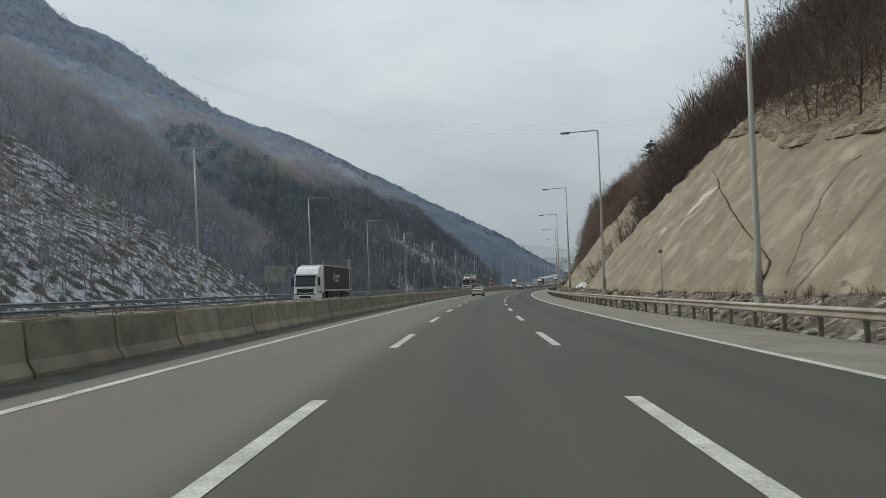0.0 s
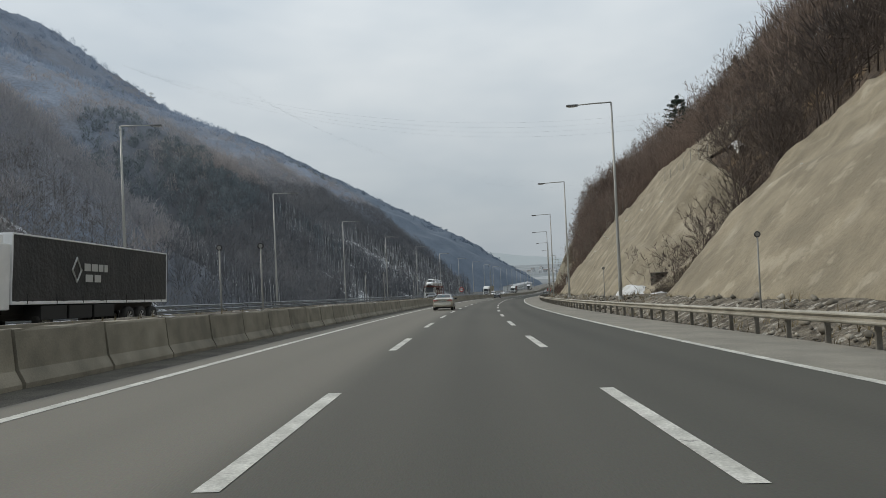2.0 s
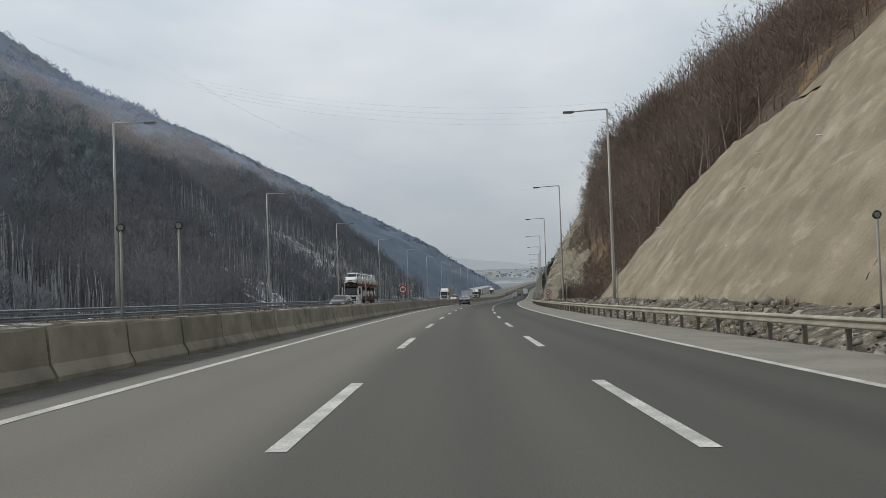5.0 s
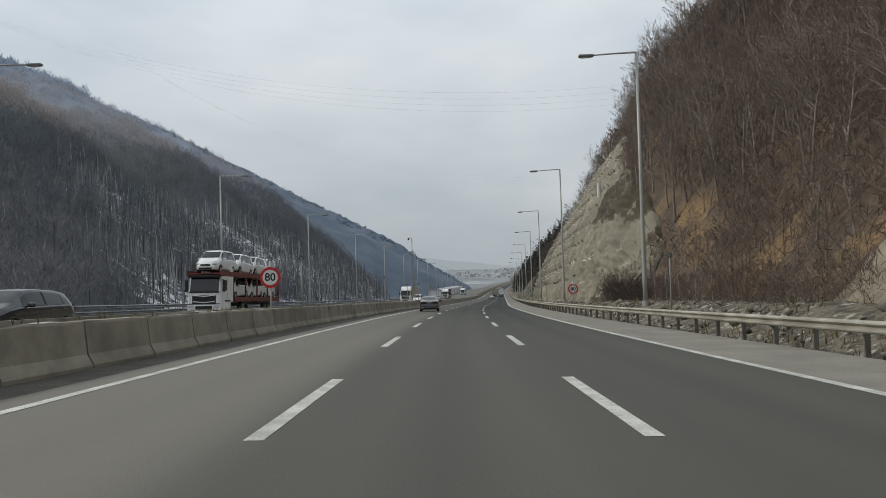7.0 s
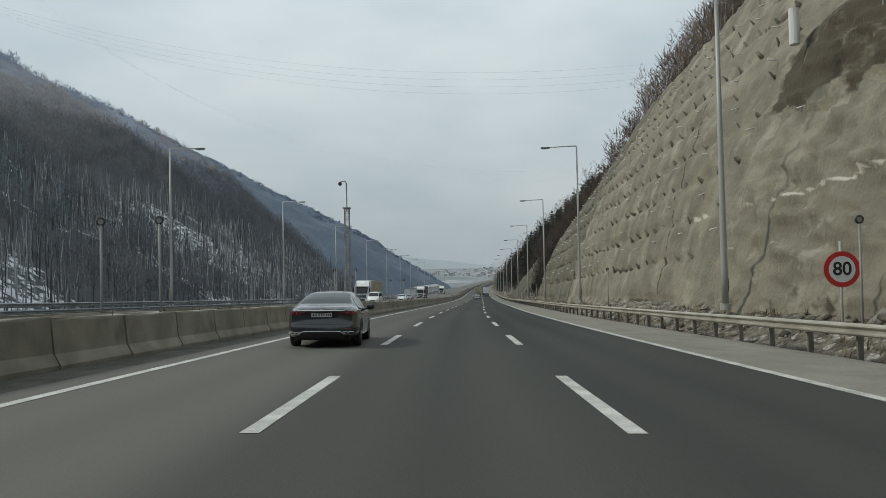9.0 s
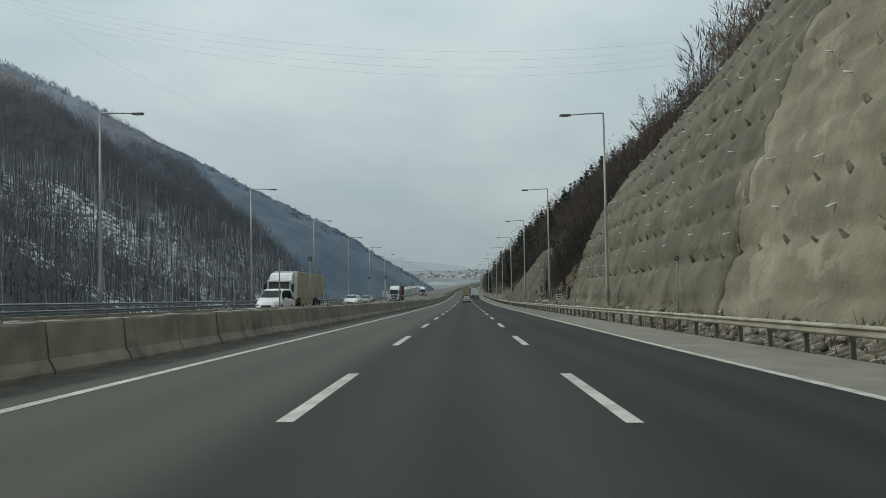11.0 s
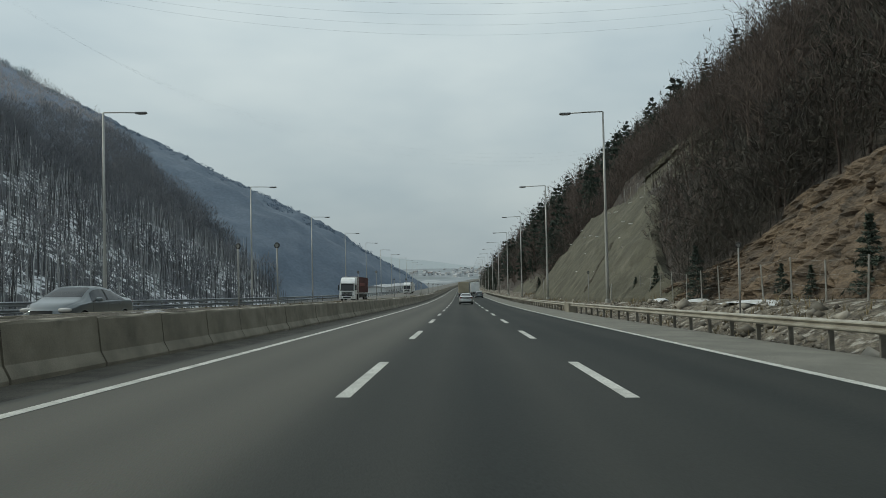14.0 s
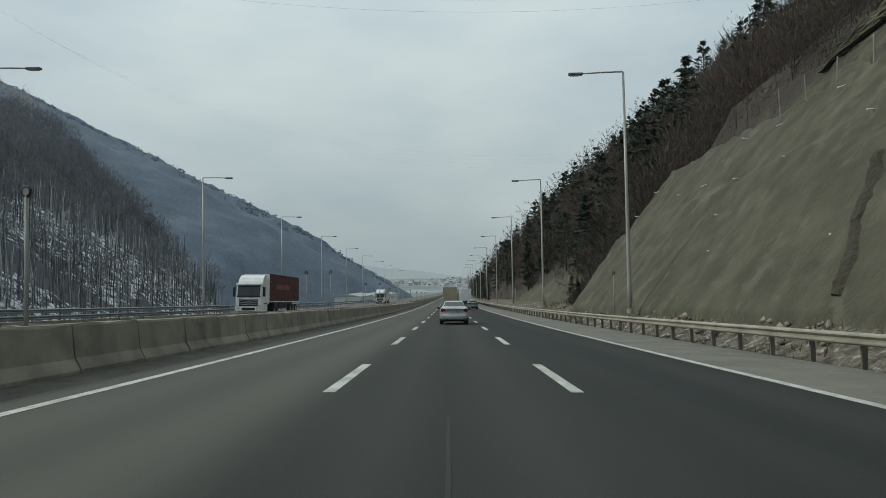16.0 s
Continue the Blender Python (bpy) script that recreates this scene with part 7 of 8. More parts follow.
                t = (c - a).normalized()
                o = off if 0 < j < m - 1 and 0 < i < n - 1 else -0.004
                V.append(tuple(b + Vector((t.y, -t.x, 0)) * o))
        return V, grid_faces(n, m)[:, ::-1]

    def top_patch(self, y0, y1, f, off=0.008, n=12, m=13):
        """A panel across the top between y0 and y1, out to the fraction f of the roof's half-width, its ends bowed."""
        V = []
        for i in range(n):
            for j in range(m):
                g = -1 + 2 * j / (m - 1)
                y = y0 + (y1 - y0) * i / (n - 1)
                y += 0.07 * g * g * (1 if y < 0 else -1) * (1 - 0.55 * abs(i / (n - 1) - 0.5))
                h = self.half(y)[9:]
                xs, zs = [q[0] for q in h][::-1], [q[1] for q in h][::-1]
                x = g * f * xs[-1]
                V.append(self.warp(x, y, float(np.interp(abs(x), xs, zs)) + off))
        return V, grid_faces(n, m)


def patch(name, VF, mat, parent, label=""):
    ob = mesh_object(name, VF[0], VF[1], mat, parent=parent, smooth=True)
    return tagged(ob, label)


def bevel_box(name, x0, x1, y0, y1, z0, z1, b, mat, parent, label=""):
    return part(name, box(bmesh.new(), x0, x1, y0, y1, z0, z1, b), mat, parent, label)


def rounded(name, centre, size, mat, parent, power=0.75, label=""):
    """A soft pillow shape."""
    bm = bmesh.new()
    bmesh.ops.create_icosphere(bm, subdivisions=2, radius=1.0)
    for v in bm.verts:
        v.co = Vector([math.copysign(abs(q) ** power, q) * k / 2 + c for q, k, c in zip(v.co, size, centre)])
    return part(name, bm, mat, parent, label, smooth=True)


def wire(name, points, radius, mat, parent, label="", sides=5):
    bm = bmesh.new()
    tube(bm, points, [radius] * len(points), sides)
    return part(name, bm, mat, parent, label, smooth=True)


def car(m, label, body_mat, shell, wheel_r, wheel_y, glass, tail, group="cars on the motorway", spokes=7, rim_mat=ALLOY, chrome=False, sticker=False, hatch=False, exhaust=0):
    root = empty("car", m, label, "car", group)
    L, W = shell.L, shell.W
    rear, r_arch = -L / 2, wheel_r + 0.05
    wz = [(y, wheel_r) for y in wheel_y]
    body = part("body", shell.build(wz, r_arch), body_mat, root, smooth=True)
    body.data.set_sharp_from_angle(angle=radians(50))
    bevel_box("underbody", -W / 2 * 0.74, W / 2 * 0.74, rear + 0.25, L / 2 - 0.25, 0.19, 0.5, 0.03, BLACK_TRIM, root)
    for sgn in (-1, 1):
        for y in wheel_y:
            arc = [(y + r_arch * math.cos(a), wheel_r + r_arch * math.sin(a)) for a in np.linspace(-0.42, math.pi + 0.42, 26)]
            V = [(sgn * x, yy, zz) for x in (W / 2 * 0.45, min(shell.at_z(y - 0.2, 0.5), shell.at_z(y + 0.2, 0.5)) - 0.02) for yy, zz in arc]
            patch("wheel_housing", (V, grid_faces(2, 26)), BLACK_TRIM, root)
            lip = [(sgn * (shell.warp(shell.at_z(yy, max(zz, 0.24)), yy, zz)[0] - 0.004), yy, zz) for yy, zz in arc if zz > 0.2]
            wire("arch_lip", lip, 0.012, body_mat, root)
            wheel(root, sgn * (W / 2 - 0.115), y, wheel_r, 0.215, spokes, rim_mat)
    # glass
    wsb, wst, rwt, rwb, sb0, sb1 = glass
    patch("windscreen", shell.top_patch(wst, wsb, 0.92), GLASS, root)
    patch("rear_window", shell.top_patch(rwb, rwt, 0.90), GLASS, root)
    mid = (sb0 + sb1) / 2 + 0.06
    for sgn in (-1, 1):
        patch("side_window", shell.side_patch(sb0 - 0.08, sb1, 0.05, 0.92, sgn, n=40, round_back=0.42, round_front=0.12), GLASS, root)
        patch("door_pillar", shell.side_patch(mid - 0.045, mid + 0.045, 0.05, 0.93, sgn, 0.012, 3), BLACK_TRIM, root)
        patch("quarter_pillar", shell.side_patch(sb0 + 0.30, sb0 + 0.33, 0.05, 0.86, sgn, 0.012, 3), BLACK_TRIM, root)
        if chrome:
            V, _ = shell.side_patch(sb0 - 0.08, sb1, 0.05, 0.94, sgn, 0.014, n=40, m=2, round_back=0.42, round_front=0.12)
            wire("window_trim", V[0::2] + V[1::2][::-1] + V[:1], 0.013, CHROME, root, "bright chrome window trim")
            wire("sill_trim", [(sgn * (shell.at_z(y, 0.3) + 0.012), y, 0.285) for y in np.linspace(wheel_y[0] + 0.5, wheel_y[1] - 0.5, 8)], 0.014, CHROME, root)
        # door seams and handles
        for y, bend in ((mid, 0.02), (sb0 + 0.14, 0.5), (sb1 + 0.04, -0.05)):
            pts = []
            for f in np.linspace(0, 1, 9):
                h = shell.half(y)
                zz = 0.32 + (h[6][1] - 0.32) * f
                yy = y + (bend * (1 - f) ** 2 if bend > 0.1 else bend * f)
                if all((yy - wy) ** 2 + (zz - wheel_r) ** 2 > r_arch ** 2 for wy in wheel_y):
                    pts.append((sgn * (shell.at_z(yy, zz) - 0.0005), yy, zz))
            wire("door_seam", pts, 0.005, BLACK_TRIM, root, sides=4)
        for y in (mid - 0.20, sb0 + 0.34):
            zz = shell.half(y)[6][1] - 0.10
            rounded("door_handle", (sgn * (shell.at_z(y, zz) + 0.014), y, zz), (0.035, 0.2, 0.032), CHROME if chrome else body_mat, root, 0.6)
        # mirror
        h = shell.half(sb1 - 0.12)
        mx, mz = h[7][0], h[7][1] + 0.075
        mir = rounded("mirror", (sgn * (mx + 0.15), sb1 - 0.16, mz), (0.23, 0.17, 0.15), BLACK_TRIM if sticker or chrome else body_mat, root, 0.6)
        rounded("mirror_glass", (sgn * (mx + 0.15), sb1 - 0.24, mz), (0.18, 0.02, 0.11), GLASS, mir, 0.6)
        rounded("mirror_arm", (sgn * (mx + 0.03), sb1 - 0.14, mz - 0.05), (0.14, 0.07, 0.04), BLACK_TRIM, mir, 0.6)
    # lamps
    z0, z1, x0, x1, wrap = tail
    zc, end = (z0 + z1) / 2, shell.at_z(rear, (z0 + z1) / 2) + wrap
    taper = lambda lo, hi, a, c: (lambda g: (zc + (lo - zc) * min(1, a + (1 - a) * g * 2.2) * min(1, c + (1 - g) * 2.5), zc + (hi - zc) * min(1, a + (1 - a) * g * 2.2) * min(1, c + (1 - g) * 2.5)))
    for sgn in (-1, 1):
        lamp = shell.band(x0, end, taper(z0, z1, 0.45, 0.45), 0.014)
        inner = shell.band(x0 + 0.05, x0 + (end - x0) * 0.55, taper(zc - (z1 - zc) * 0.45, zc + (z1 - zc) * 0.40, 0.7, 1.0), 0.019)
        bright = shell.band(x0 + (end - x0) * 0.36, x0 + (end - x0) * 0.40, taper(zc - (z1 - zc) * 0.55, zc + (z1 - zc) * 0.75, 1.0, 1.0), 0.021, 8)
        mirror = lambda VF: VF if sgn > 0 else ([(-x, y, z) for x, y, z in VF[0]], VF[1][:, ::-1])
        tl = patch("tail_light", mirror(lamp), TAIL_DUSTY if sticker else TAIL_RED, root, "red wrap-around tail light")
        patch("lens", mirror(inner), LAMP_PINK if sticker else TAIL_RED, tl)
        patch("reversing_lens", mirror(bright), LAMP_PINK if sticker else TAIL_DUSTY, tl)
        q = shell.warp(W / 2 * 0.68, L / 2, 0.68)
        rounded("headlight", (sgn * q[0], q[1] - 0.16, 0.68), (0.36, 0.4, 0.15), LAMP_CLEAR, root, 0.7)
        patch("reflector", mirror(shell.band(W / 2 * 0.60, W / 2 * 0.84, lambda g: (0.475, 0.50), 0.008, 8, 4)), TAIL_RED, root)
    # rear: bumper, plate, lid seam, emblem
    span = shell.at_z(rear, 0.45) + wheel_y[0] - r_arch - 0.02 - rear
    patch("bumper", shell.band(-span, span, lambda g: (0.315, 0.595), 0.006, 60, 8), body_mat, root)
    pz = 0.79 if not hatch else 0.82
    if chrome:
        pz = 0.84
    py = shell.tail(0, pz)[1]
    V = [shell.tail(x * g, z, 0.003) for z, x in ((pz - 0.085, 0.34), (pz, 0.38), (pz + 0.085, 0.42)) for g in np.linspace(-1, 1, 9)]
    patch("plate_recess", (V, grid_faces(3, 9)), BLACK_TRIM if chrome else body_mat, root)
    plate = bevel_box("number_plate", -0.26, 0.26, py - 0.022, py + 0.005, pz - 0.056, pz + 0.056, 0.004, PLATE_WHITE, root)
    for x in (-0.2, -0.14, -0.06, 0.0, 0.06, 0.13, 0.18, 0.23):
        bevel_box("plate_bar", x - 0.014, x + 0.014, py - 0.0245, py - 0.0222, pz - 0.030, pz + 0.030, 0.001, BLACK_TRIM, plate)
    bevel_box("plate_frame", -0.275, 0.275, py - 0.014, py + 0.005, pz - 0.068, pz + 0.068, 0.006, BLACK_TRIM, plate)
    grip = [shell.tail(x, pz + 0.105, 0.012) for x in np.linspace(-0.62 if chrome else -0.36, 0.62 if chrome else 0.36, 15)]
    wire("lid_handle", grip, 0.019 if chrome else 0.013, CHROME if chrome else body_mat, root, "bright chrome strip" if chrome else "")
    wire("bumper_seam", [shell.around(d, 0.60) for d in np.linspace(-W / 2 * 0.95, W / 2 * 0.95, 25)], 0.005, BLACK_TRIM, root, sides=4)
    if not hatch:
        xs = W / 2 * 0.60
        wire("lid_seam", [shell.tail(x * xs, z, -0.001) for x, z in ((-1, 0.82), (-0.97, 0.74), (-0.90, 0.68), (-0.78, 0.645), (-0.4, 0.635), (0, 0.632), (0.4, 0.635), (0.78, 0.645), (0.90, 0.68), (0.97, 0.74), (1, 0.82))], 0.006, BLACK_TRIM, root, sides=4)
    else:
        wire("lid_seam", [shell.tail(x, 0.64, -0.001) for x in np.linspace(-W / 2 * 0.66, W / 2 * 0.66, 9)], 0.006, BLACK_TRIM, root, sides=4)
    V = [shell.tail(x, z, 0.004 + 0.02 * (z > 0.28)) for z in (0.25, 0.285, 0.315) for x in np.linspace(-W / 2 * 0.62, W / 2 * 0.62, 11)]
    patch("rear_valance", (V, grid_faces(3, 11)), BLACK_TRIM, root)
    ez, ey = pz + 0.175, shell.tail(0, pz + 0.175)[1] - 0.008
    ring = 4 if sticker else 20
    wire("emblem", [((0.036 if sticker else 0.045) * math.sin(2 * math.pi * k / ring), ey, ez + 0.045 * math.cos(2 * math.pi * k / ring)) for k in range(ring + 1)], 0.008, CHROME, root)
    if chrome:
        for k in range(4):
            q = shell.tail(0.44 + 0.05 * k, pz + 0.15, 0.004)
            bevel_box("badge_bar", q[0] - 0.02, q[0] + 0.02, q[1] - 0.004, q[1] + 0.004, q[2] - 0.012, q[2] + 0.012, 0.002, CHROME, root)
        trim = [(-0.66, 0.345), (-0.58, 0.365), (-0.48, 0.41), (-0.40, 0.425), (0, 0.425), (0.40, 0.425), (0.48, 0.41), (0.58, 0.365), (0.66, 0.345)]
        wire("diffuser_trim", [shell.tail(x, z, 0.016) for x, z in trim], 0.014, CHROME, root)
        V = [shell.tail(x * g, z, 0.010) for z, x in ((0.30, 0.50), (0.36, 0.46), (0.415, 0.40)) for g in np.linspace(-1, 1, 9)]
        patch("diffuser", (V, grid_faces(3, 9)), BLACK_TRIM, root)
        for sgn in (-1, 1):
            for xc in (0.60, 0.745):
                q = shell.tail(xc, 0.375, 0.02)
                loop = [(sgn * (q[0] + 0.064 * a), q[1] + 0.02 * a, q[2] + 0.034 * c) for a, c in ((-1, -0.6), (-0.8, -1), (0.8, -1), (1, -0.6), (1, 0.6), (0.8, 1), (-0.8, 1), (-1, 0.6), (-1, -0.6))]
                wire("exhaust_tip", loop, 0.009, CHROME, root)
    elif exhaust:
        q = shell.tail(-W / 2 * 0.55, 0.29)
        bm = bmesh.new()
        tube(bm, [(q[0], q[1] - 0.03, 0.285), (q[0], q[1] + 0.3, 0.295)], [0.038, 0.036], 12)
        part("exhaust", bm, DARK_METAL, root)
    zr = shell.c("top", -0.75 if not hatch else -1.2)
    if not chrome:
        wire("antenna", [(0, -0.68, zr - 0.02), (0, -0.72, zr + 0.03), (0, -0.80, zr + 0.09)], 0.009, BLACK_TRIM, root)
    # front
    for nm, x1, z0, z1 in (("grille", 0.40, 0.50, 0.66), ("lower_grille", 0.55, 0.26, 0.40)):
        V = []
        for z in np.linspace(z0, z1, 4):
            for g in np.linspace(-1, 1, 11):
                q = shell.warp(x1 * W / 2 * g, L / 2, z)
                V.append((q[0], q[1] + 0.008, z))
        patch(nm, (V, grid_faces(4, 11)[:, ::-1]), BLACK_TRIM, root)
    if sticker:
        y0 = (rwb + rwt) / 2 - 0.06
        lift = lambda x, yy: shell.warp(x, yy, shell.c("top", yy) + 0.014)
        bm = bmesh.new()
        for k in (-1, 1):
            tube(bm, [lift(k * 0.06 + 0.05 * math.sin(a * 3.0), y0 + 0.09 * a) for a in np.linspace(-1, 1, 15)], [0.012] * 15, 4)
            tube(bm, [lift(x, y0 + 0.05 * k + 0.12 * x) for x in np.linspace(-0.15, 0.15, 5)], [0.008] * 5, 4)
        part("sticker", bm, TURQUOISE, root, "turquoise scrollwork sticker")
    return root


SEDAN = Shell(4.62, 1.81, {
    "top": [(-2.31, 0.98), (-2.22, 1.045), (-1.85, 1.085), (-1.52, 1.115), (-1.2, 1.24), (-0.75, 1.405), (-0.3, 1.468), (0.15, 1.48), (0.5, 1.445), (0.85, 1.29), (1.30, 1.045), (1.5, 0.985), (1.9, 0.90), (2.15, 0.79), (2.31, 0.62)],
    "belt": [(-2.31, 0.90), (-1.9, 0.965), (-1.2, 0.965), (0, 0.935), (1.0, 0.905), (1.6, 0.83), (2.1, 0.70), (2.31, 0.52)],
    "w": [(-2.31, 0.74), (-2.2, 0.83), (-1.95, 0.885), (-1.4, 0.905), (0, 0.905), (1.4, 0.90), (1.9, 0.85), (2.15, 0.76), (2.31, 0.60)],
    "wtop": [(-2.31, 0.64), (-1.95, 0.74), (-1.55, 0.72), (-1.0, 0.62), (-0.4, 0.585), (0.3, 0.585), (0.8, 0.62), (1.3, 0.73), (1.8, 0.70), (2.31, 0.48)],
    "bottom": [(-2.31, 0.33), (-2.0, 0.26), (-1.3, 0.2), (1.3, 0.19), (2.0, 0.22), (2.31, 0.26)]})
EXEC = Shell(4.95, 1.86, {
    "top": [(-2.475, 0.95), (-2.38, 1.03), (-2.0, 1.075), (-1.72, 1.11), (-1.3, 1.27), (-0.8, 1.41), (-0.3, 1.462), (0.15, 1.465), (0.5, 1.43), (0.9, 1.26), (1.3, 1.05), (1.5, 1.0), (2.0, 0.93), (2.3, 0.82), (2.475, 0.62)],
    "belt": [(-2.475, 0.88), (-1.9, 0.955), (-1.2, 0.95), (0, 0.925), (1.0, 0.90), (1.7, 0.84), (2.2, 0.72), (2.475, 0.52)],
    "w": [(-2.475, 0.76), (-2.35, 0.85), (-2.1, 0.905), (-1.5, 0.93), (0, 0.925), (1.5, 0.925), (2.0, 0.88), (2.3, 0.80), (2.475, 0.62)],
    "wtop": [(-2.475, 0.66), (-2.05, 0.75), (-1.7, 0.73), (-1.1, 0.63), (-0.4, 0.59), (0.3, 0.59), (0.8, 0.63), (1.3, 0.76), (1.9, 0.73), (2.475, 0.5)],
    "bottom": [(-2.475, 0.32), (-2.1, 0.24), (-1.4, 0.18), (1.4, 0.17), (2.1, 0.2), (2.475, 0.24)]})
HATCH = Shell(4.25, 1.78, {
    "top": [(-2.125, 0.98), (-2.08, 1.10), (-1.95, 1.25), (-1.6, 1.42), (-1.2, 1.48), (-0.3, 1.52), (0.2, 1.52), (0.5, 1.47), (0.9, 1.27), (1.25, 1.07), (1.45, 1.0), (1.8, 0.90), (2.0, 0.78), (2.125, 0.62)],
    "belt": [(-2.125, 0.9), (-1.7, 0.99), (-1.0, 0.98), (0, 0.95), (1.0, 0.92), (1.5, 0.84), (1.95, 0.7), (2.125, 0.52)],
    "w": [(-2.125, 0.74), (-2.0, 0.83), (-1.7, 0.88), (0, 0.89), (1.3, 0.885), (1.8, 0.82), (2.0, 0.74), (2.125, 0.58)],
    "wtop": [(-2.125, 0.6), (-1.8, 0.62), (-1.2, 0.61), (0.3, 0.60), (0.8, 0.64), (1.25, 0.74), (1.7, 0.7), (2.125, 0.48)],
    "bottom": [(-2.125, 0.33), (-1.8, 0.25), (-1.2, 0.2), (1.2, 0.19), (1.8, 0.22), (2.125, 0.26)]})
SILVER_BEIGE, SILVER, GRAPHITE, PAINT_WHITE, GREY_CAR = paint("champagne_silver_paint", (0.47, 0.44, 0.37), 0.4), paint("silver_paint", (0.46, 0.475, 0.475), 0.4), paint("graphite_paint", (0.043, 0.047, 0.052), 0.25, 0.16), paint("white_paint", (0.86, 0.87, 0.87), 0.0), paint("grey_paint", (0.16, 0.18, 0.19), 0.4)
G_SEDAN = (1.22, 0.56, -0.74, -1.48, -1.28, 0.86)
G_EXEC = (1.26, 0.58, -0.72, -1.66, -1.38, 0.92)
G_HATCH = (1.2, 0.56, -1.7, -2.04, -1.55, 0.84)

car(at_slope(100.6, -2.95), "champagne silver sedan with dusty bumper and turquoise window sticker", SILVER_BEIGE, SEDAN, 0.32, (-1.30, 1.40), G_SEDAN, (0.80, 0.97, 0.42, 0.845, 0.24), sticker=True, exhaust=1)
car(at_slope(223.55, -3.32, 0.0, 3.4), "dark graphite executive sedan with chrome trim and wide tyres", GRAPHITE, EXEC, 0.34, (-1.45, 1.49), G_EXEC, (0.82, 0.94, 0.42, 0.86, 0.24), chrome=True, spokes=12, rim_mat=ALLOY_DARK, exhaust=2)
car(at_slope(412.7, 0.38), "light silver sedan keeping to the middle lane", SILVER, SEDAN, 0.31, (-1.30, 1.38), G_SEDAN, (0.78, 1.0, 0.56, 0.84, 0.2), exhaust=1)
car(at_slope(332, -13.2, 0.33, 180), "white hatchback on the opposite carriageway", PAINT_WHITE, HATCH, 0.31, (-1.25, 1.30), G_HATCH, (0.8, 1.05, 0.58, 0.84, 0.14), hatch=True)
car(at_slope(345, -13.4, 0.33, 180), "grey sedan on the opposite carriageway", GREY_CAR, SEDAN, 0.31, (-1.30, 1.38), G_SEDAN, (0.78, 1.0, 0.5, 0.84, 0.2))
car(at_slope(176.5, -13.2, 0.33, 180), "dark hatchback on the opposite carriageway", GRAPHITE, HATCH, 0.31, (-1.25, 1.30), G_HATCH, (0.8, 1.05, 0.58, 0.84, 0.14), hatch=True)
car(at_slope(478, 3.9), "dark car far ahead in the slow lane", GREY_CAR, HATCH, 0.31, (-1.25, 1.30), G_HATCH, (0.8, 1.05, 0.58, 0.84, 0.14), hatch=True)


# ---- lorries ----
def truck_wheels(parent, ys, half, r=0.5):
    for y in ys:
        for sgn in (-1, 1):
            wheel(parent, sgn * (half - 0.18), y, r, 0.34, 6, ALLOY, 0.56)


